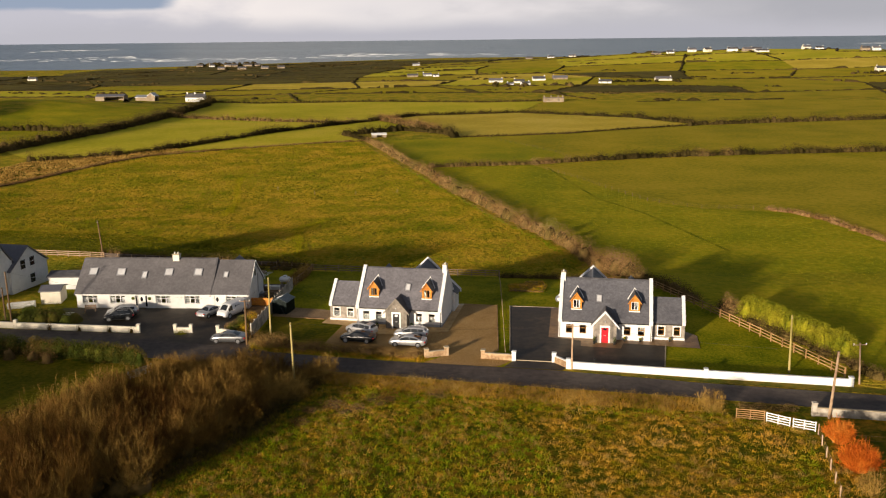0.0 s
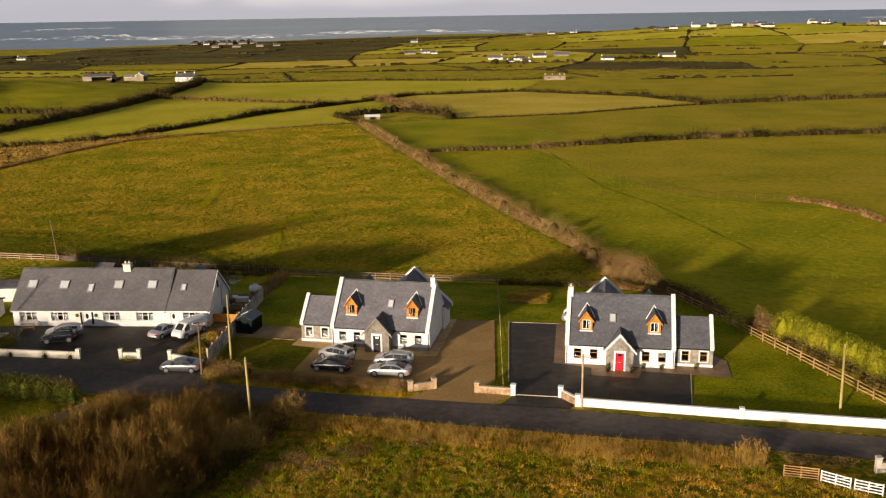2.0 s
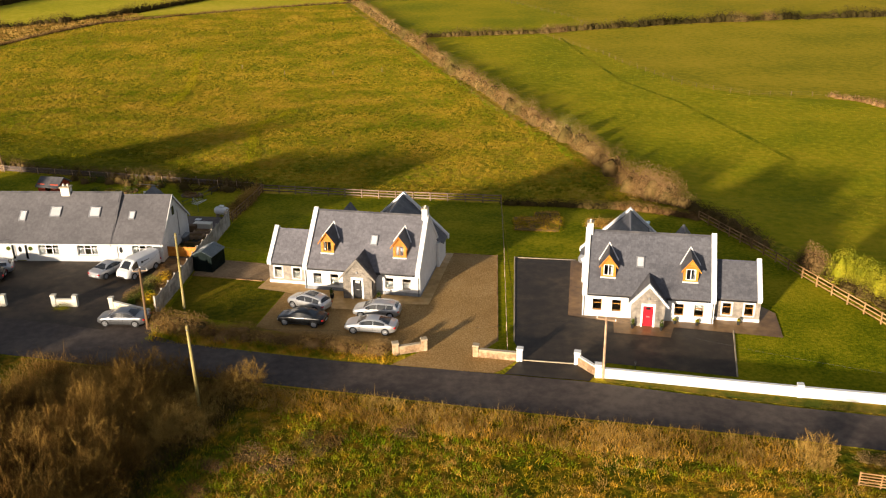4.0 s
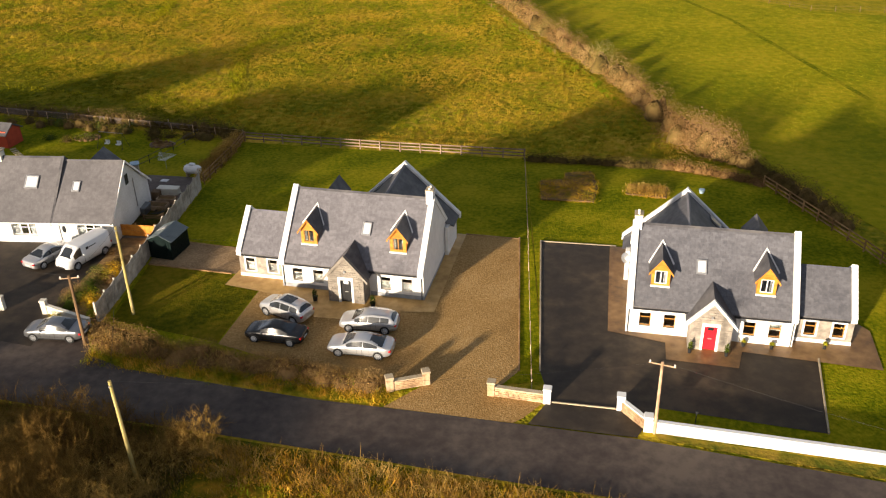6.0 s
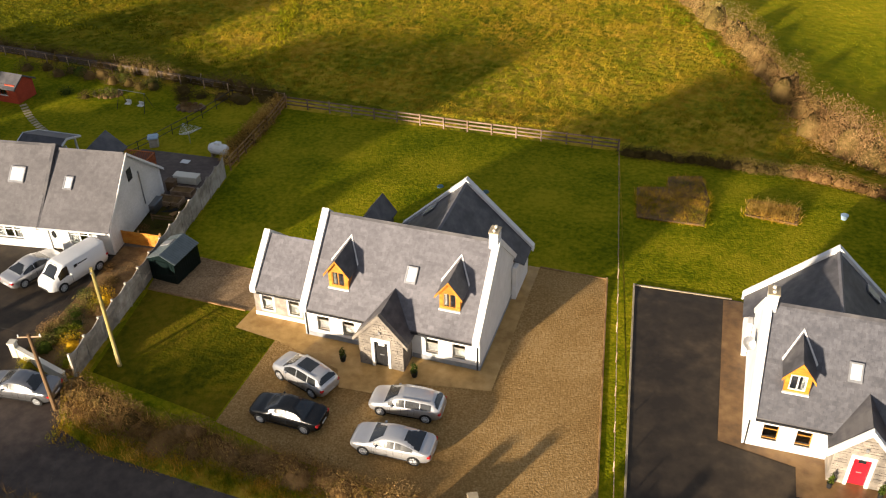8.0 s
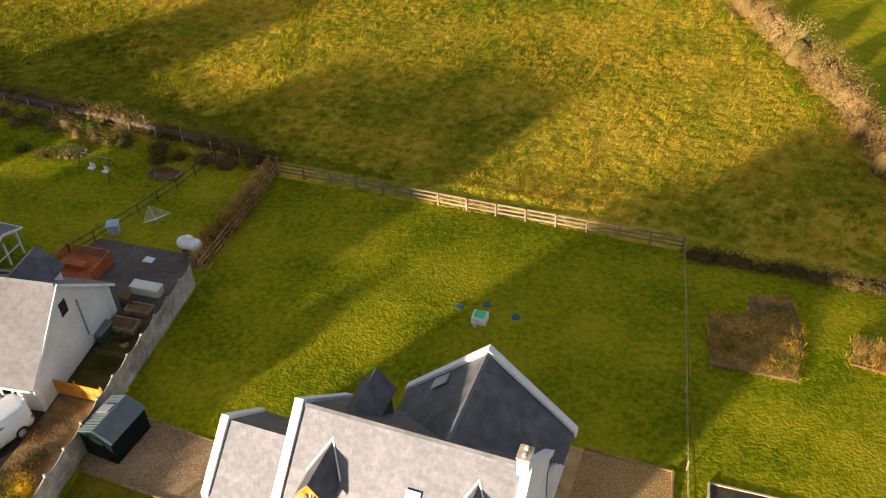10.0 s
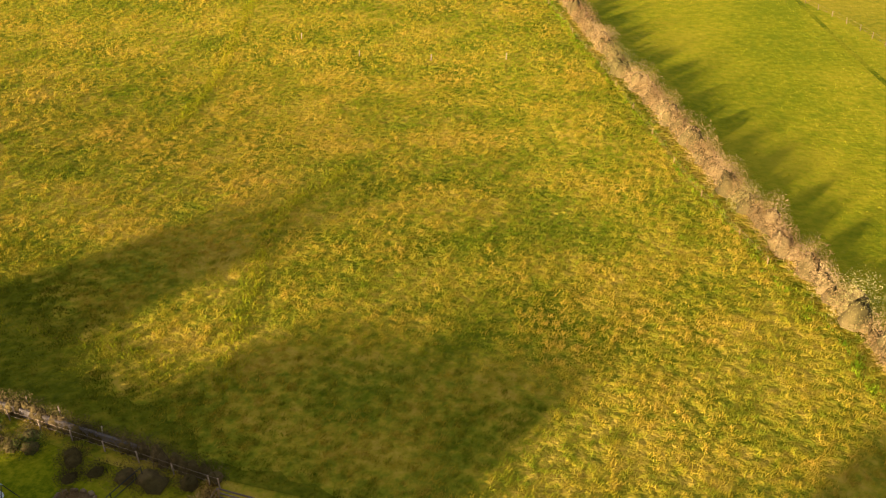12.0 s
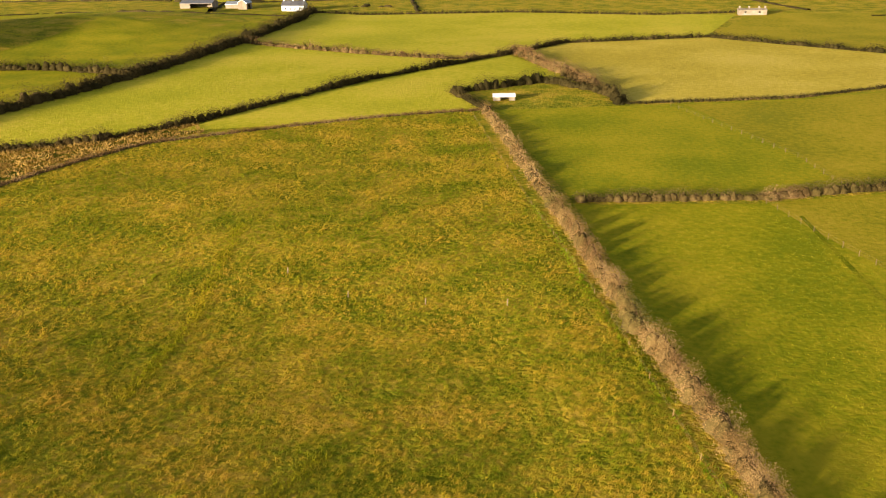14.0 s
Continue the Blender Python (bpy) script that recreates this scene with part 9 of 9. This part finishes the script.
plain_house("field_shelter", pose(-35.4, 391, hz(-32, 392), 0, 0, 8), 6.2, 3.2, 1.3, 1.8, RUIN, WHITEPAINT, "small stone field shelter with pale sheet roof", (), (), category="shelter", gap=(2, 4.5, 1.1))
plain_house("stone_ruin", pose(61, 637, hz(68, 638), 0, 0, 0), 14, 6, 2.6, 3.2, RUIN, RUIN, "roofless old stone farm ruin", (0.2, 5, 10, 13), (3, 10), category="ruin")
spots = [(30, 850, 16, 7, 3, 5.4, 2), (52, 838, 12, 7, 3, 5.0, -8), (72, 870, 15, 8, 3, 5.6, 4), (92, 885, 18, 7, 2.8, 5.2, 0), (58, 812, 10, 6, 2.8, 4.4, 20), (44, 806, 8, 5, 2.6, 4.0, 0), (186, 864, 19, 7, 2.9, 5.4, 0), (128, 830, 14, 7, 2.8, 5.0, -5),
         (-52, 965, 14, 7, 3, 5, 0), (-36, 975, 12, 7, 3, 5, 6), (-25, 962, 8, 6, 2.6, 4, 0), (-470, 1000, 12, 6, 3, 5.4, 0), (-60, 1240, 12, 7, 3, 5.2, 3), (250, 1190, 14, 7, 3, 5.4, 8), (270, 1200, 12, 7, 3, 5.6, -5), (300, 1210, 13, 7, 4.6, 7.6, 0), (318, 1195, 12, 8, 4.6, 7.4, 14),
         (345, 1190, 16, 8, 4.6, 7.4, -4), (362, 1178, 14, 8, 4.6, 7.6, 9), (380, 1205, 16, 8, 3, 5.6, 0), (372, 1160, 20, 9, 3, 5.4, 2), (450, 1215, 13, 8, 4.6, 7.4, 5), (470, 1225, 12, 7, 3, 5.4, -10), (515, 1190, 13, 8, 4.6, 7.6, 0), (532, 1196, 13, 8, 4.6, 7.6, 5),
         (548, 1188, 13, 8, 4.6, 7.6, -4), (566, 1182, 14, 8, 4.6, 7.6, 6), (585, 1172, 15, 8, 4.6, 7.4, 0), (640, 1130, 16, 8, 3, 5.6, 5), (662, 1146, 14, 8, 3, 5.6, -8), (680, 1120, 13, 8, 3, 5.4, 0), (420, 930, 22, 9, 4.8, 7.6, -4), (500, 930, 14, 8, 4.6, 7.4, 30),
         (640, 960, 13, 8, 3, 5.6, 10), (690, 955, 16, 8, 4.6, 7.4, -6), (712, 962, 14, 8, 3, 5.6, 4), (160, 1330, 12, 7, 3, 5.2, 0), (130, 1340, 12, 7, 3, 5.2, 0), (100, 1350, 12, 7, 3, 5.2, 5), (-260, 1220, 12, 7, 3, 5.2, 0), (-290, 1215, 14, 7, 3, 5.2, 0), (-240, 1230, 12, 7, 3, 5.2, 8), (-320, 1228, 12, 7, 3, 5.2, -6)]
for k, (x, y, w, d, ze, zr, a) in enumerate(spots):
    w, d, ze, zr = 0.8 * w, 0.8 * d, 0.74 * ze, 0.74 * zr
    wl_m = RUIN if -400 < x < -200 else (FARWALL, CREAM, FARWALL, RUIN, FARWALL)[k % 5]
    plain_house("far_house", pose(x, y, hz(x, y) - 0.2, 0, 0, a), w, d, ze, zr, wl_m, SLATE_DARK if k % 3 else SLATE, ("whitewashed" if wl_m is FARWALL else "cream" if wl_m is CREAM else "grey stone") + (" two-storey" if ze > 3 else " single-storey") + " far house with slate roof", (0.3,) if k % 2 else (w - 1.2,), (2.0, w - 4.0), group="far houses")

pieces = []
for k in range(26):
    x, y = RNG.uniform(-405, -305), RNG.uniform(1395, 1430)
    pieces.append(lump(x, y, hz(x, y) - 0.3, RNG.uniform(4, 9), RNG.uniform(3, 6), RNG.uniform(3, 6.5), 7, 3))
v, f = gather(pieces)
soup("village_trees", v, f, SCRUB_FAR, "dark shelter trees round the shore village", "trees")
for nm, x0, x1, y0, y1, n, lb in (("farm_trees", 24, 100, 790, 822, 26, "dark bushes and bare trees round the farmstead"), ("farm_trees", 140, 205, 838, 856, 22, "dark evergreen shelter trees beside a far house"), ("farm_trees", 380, 440, 905, 922, 14, "dark bushes before a far house")):
    pieces = []
    for k in range(n):
        x, y, t = RNG.uniform(x0, x1), RNG.uniform(y0, y1), RNG.uniform(1.2, 3.4)
        pieces.append(lump(x, y, hz(x, y) - 0.3, RNG.uniform(1.5, 4), RNG.uniform(1.5, 3), t, 8, 4))
        pieces.append(leaf_cloud(x, y, hz(x, y), 3.0, 2.4, 1.15 * t, 60, 0.5, 0.3))
    tri = [(v_, np.asarray(f_)) for v_, f_ in pieces]
    v, f = gather([(v_, f_ if f_.shape[1] == 3 else np.concatenate([f_[:, :3], f_[:, [0, 2, 3]]])) for v_, f_ in tri])
    soup(nm, v, f, SCRUB_FAR, lb, "trees")
for k, (x, y, w, a) in enumerate(((-395, 1392, 14, 0), (-374, 1385, 12, 8), (-352, 1388, 16, -6), (-338, 1380, 12, 4), (-322, 1386, 18, 0), (-306, 1390, 12, 10))):
    plain_house("far_house", pose(x, y, hz(x, y) - 0.2, 0, 0, a), 0.7 * w, 6, 2.4, 4.2, FARWALL if k == 1 else RUIN, SLATE_DARK, "small house in the shore village", (0.3,), (1.6, 0.7 * w - 3.0), group="far houses")
# lines of surf: low breaking crests, and a dark reef
SURF = ((-1300, 2866, 2, 30, 25, 60), (-1208, 2983, 3, 40, 40, 90), (-777, 2042, 3, 30, 20, 45), (-750, 1878, 3, 30, 15, 35), (-583, 1827, 5, 35, 20, 50), (-500, 1808, 4, 40, 20, 45), (-390, 1830, 4, 40, 15, 40), (-256, 1991, 5, 25, 20, 50),
        (-205, 2067, 5, 30, 20, 50), (-141, 2087, 4, 30, 20, 50), (-63, 2058, 4, 30, 20, 50), (24, 2024, 4, 30, 15, 40), (-913, 1928, 3, 30, 15, 35), (-830, 1903, 3, 30, 12, 30), (1271, 2874, 3, 40, 40, 80), (1013, 2712, 1, 10, 10, 20))
pieces = []
for cx, cy, n, wid, lo, hi in SURF:
    for k in range(3 * n):
        x, y, l, d, t = cx + RNG.normal(0, wid * 1.3), cy + RNG.normal(0, 60), RNG.uniform(lo, hi) * 0.45, RNG.uniform(3, 9), RNG.uniform(0.5, 1.5)
        vs = [(x + l * s, y + 8 * math.sin(3 * s + k) + o * d * (1 - s * s), -12.1 + up * t * (1 - s * s)) for s in np.linspace(-1, 1, 9) for o, up in ((-1, 0), (-0.2, 1), (1, 0))]
        pieces.append((vs, [q for i in range(8) for q in ((3 * i, 3 * i + 3, 3 * i + 4, 3 * i + 1), (3 * i + 1, 3 * i + 4, 3 * i + 5, 3 * i + 2))]))
v, f = gather(pieces)
soup("surf_lines", v, f, FOAM, "white breaking surf off the shore", "surf")
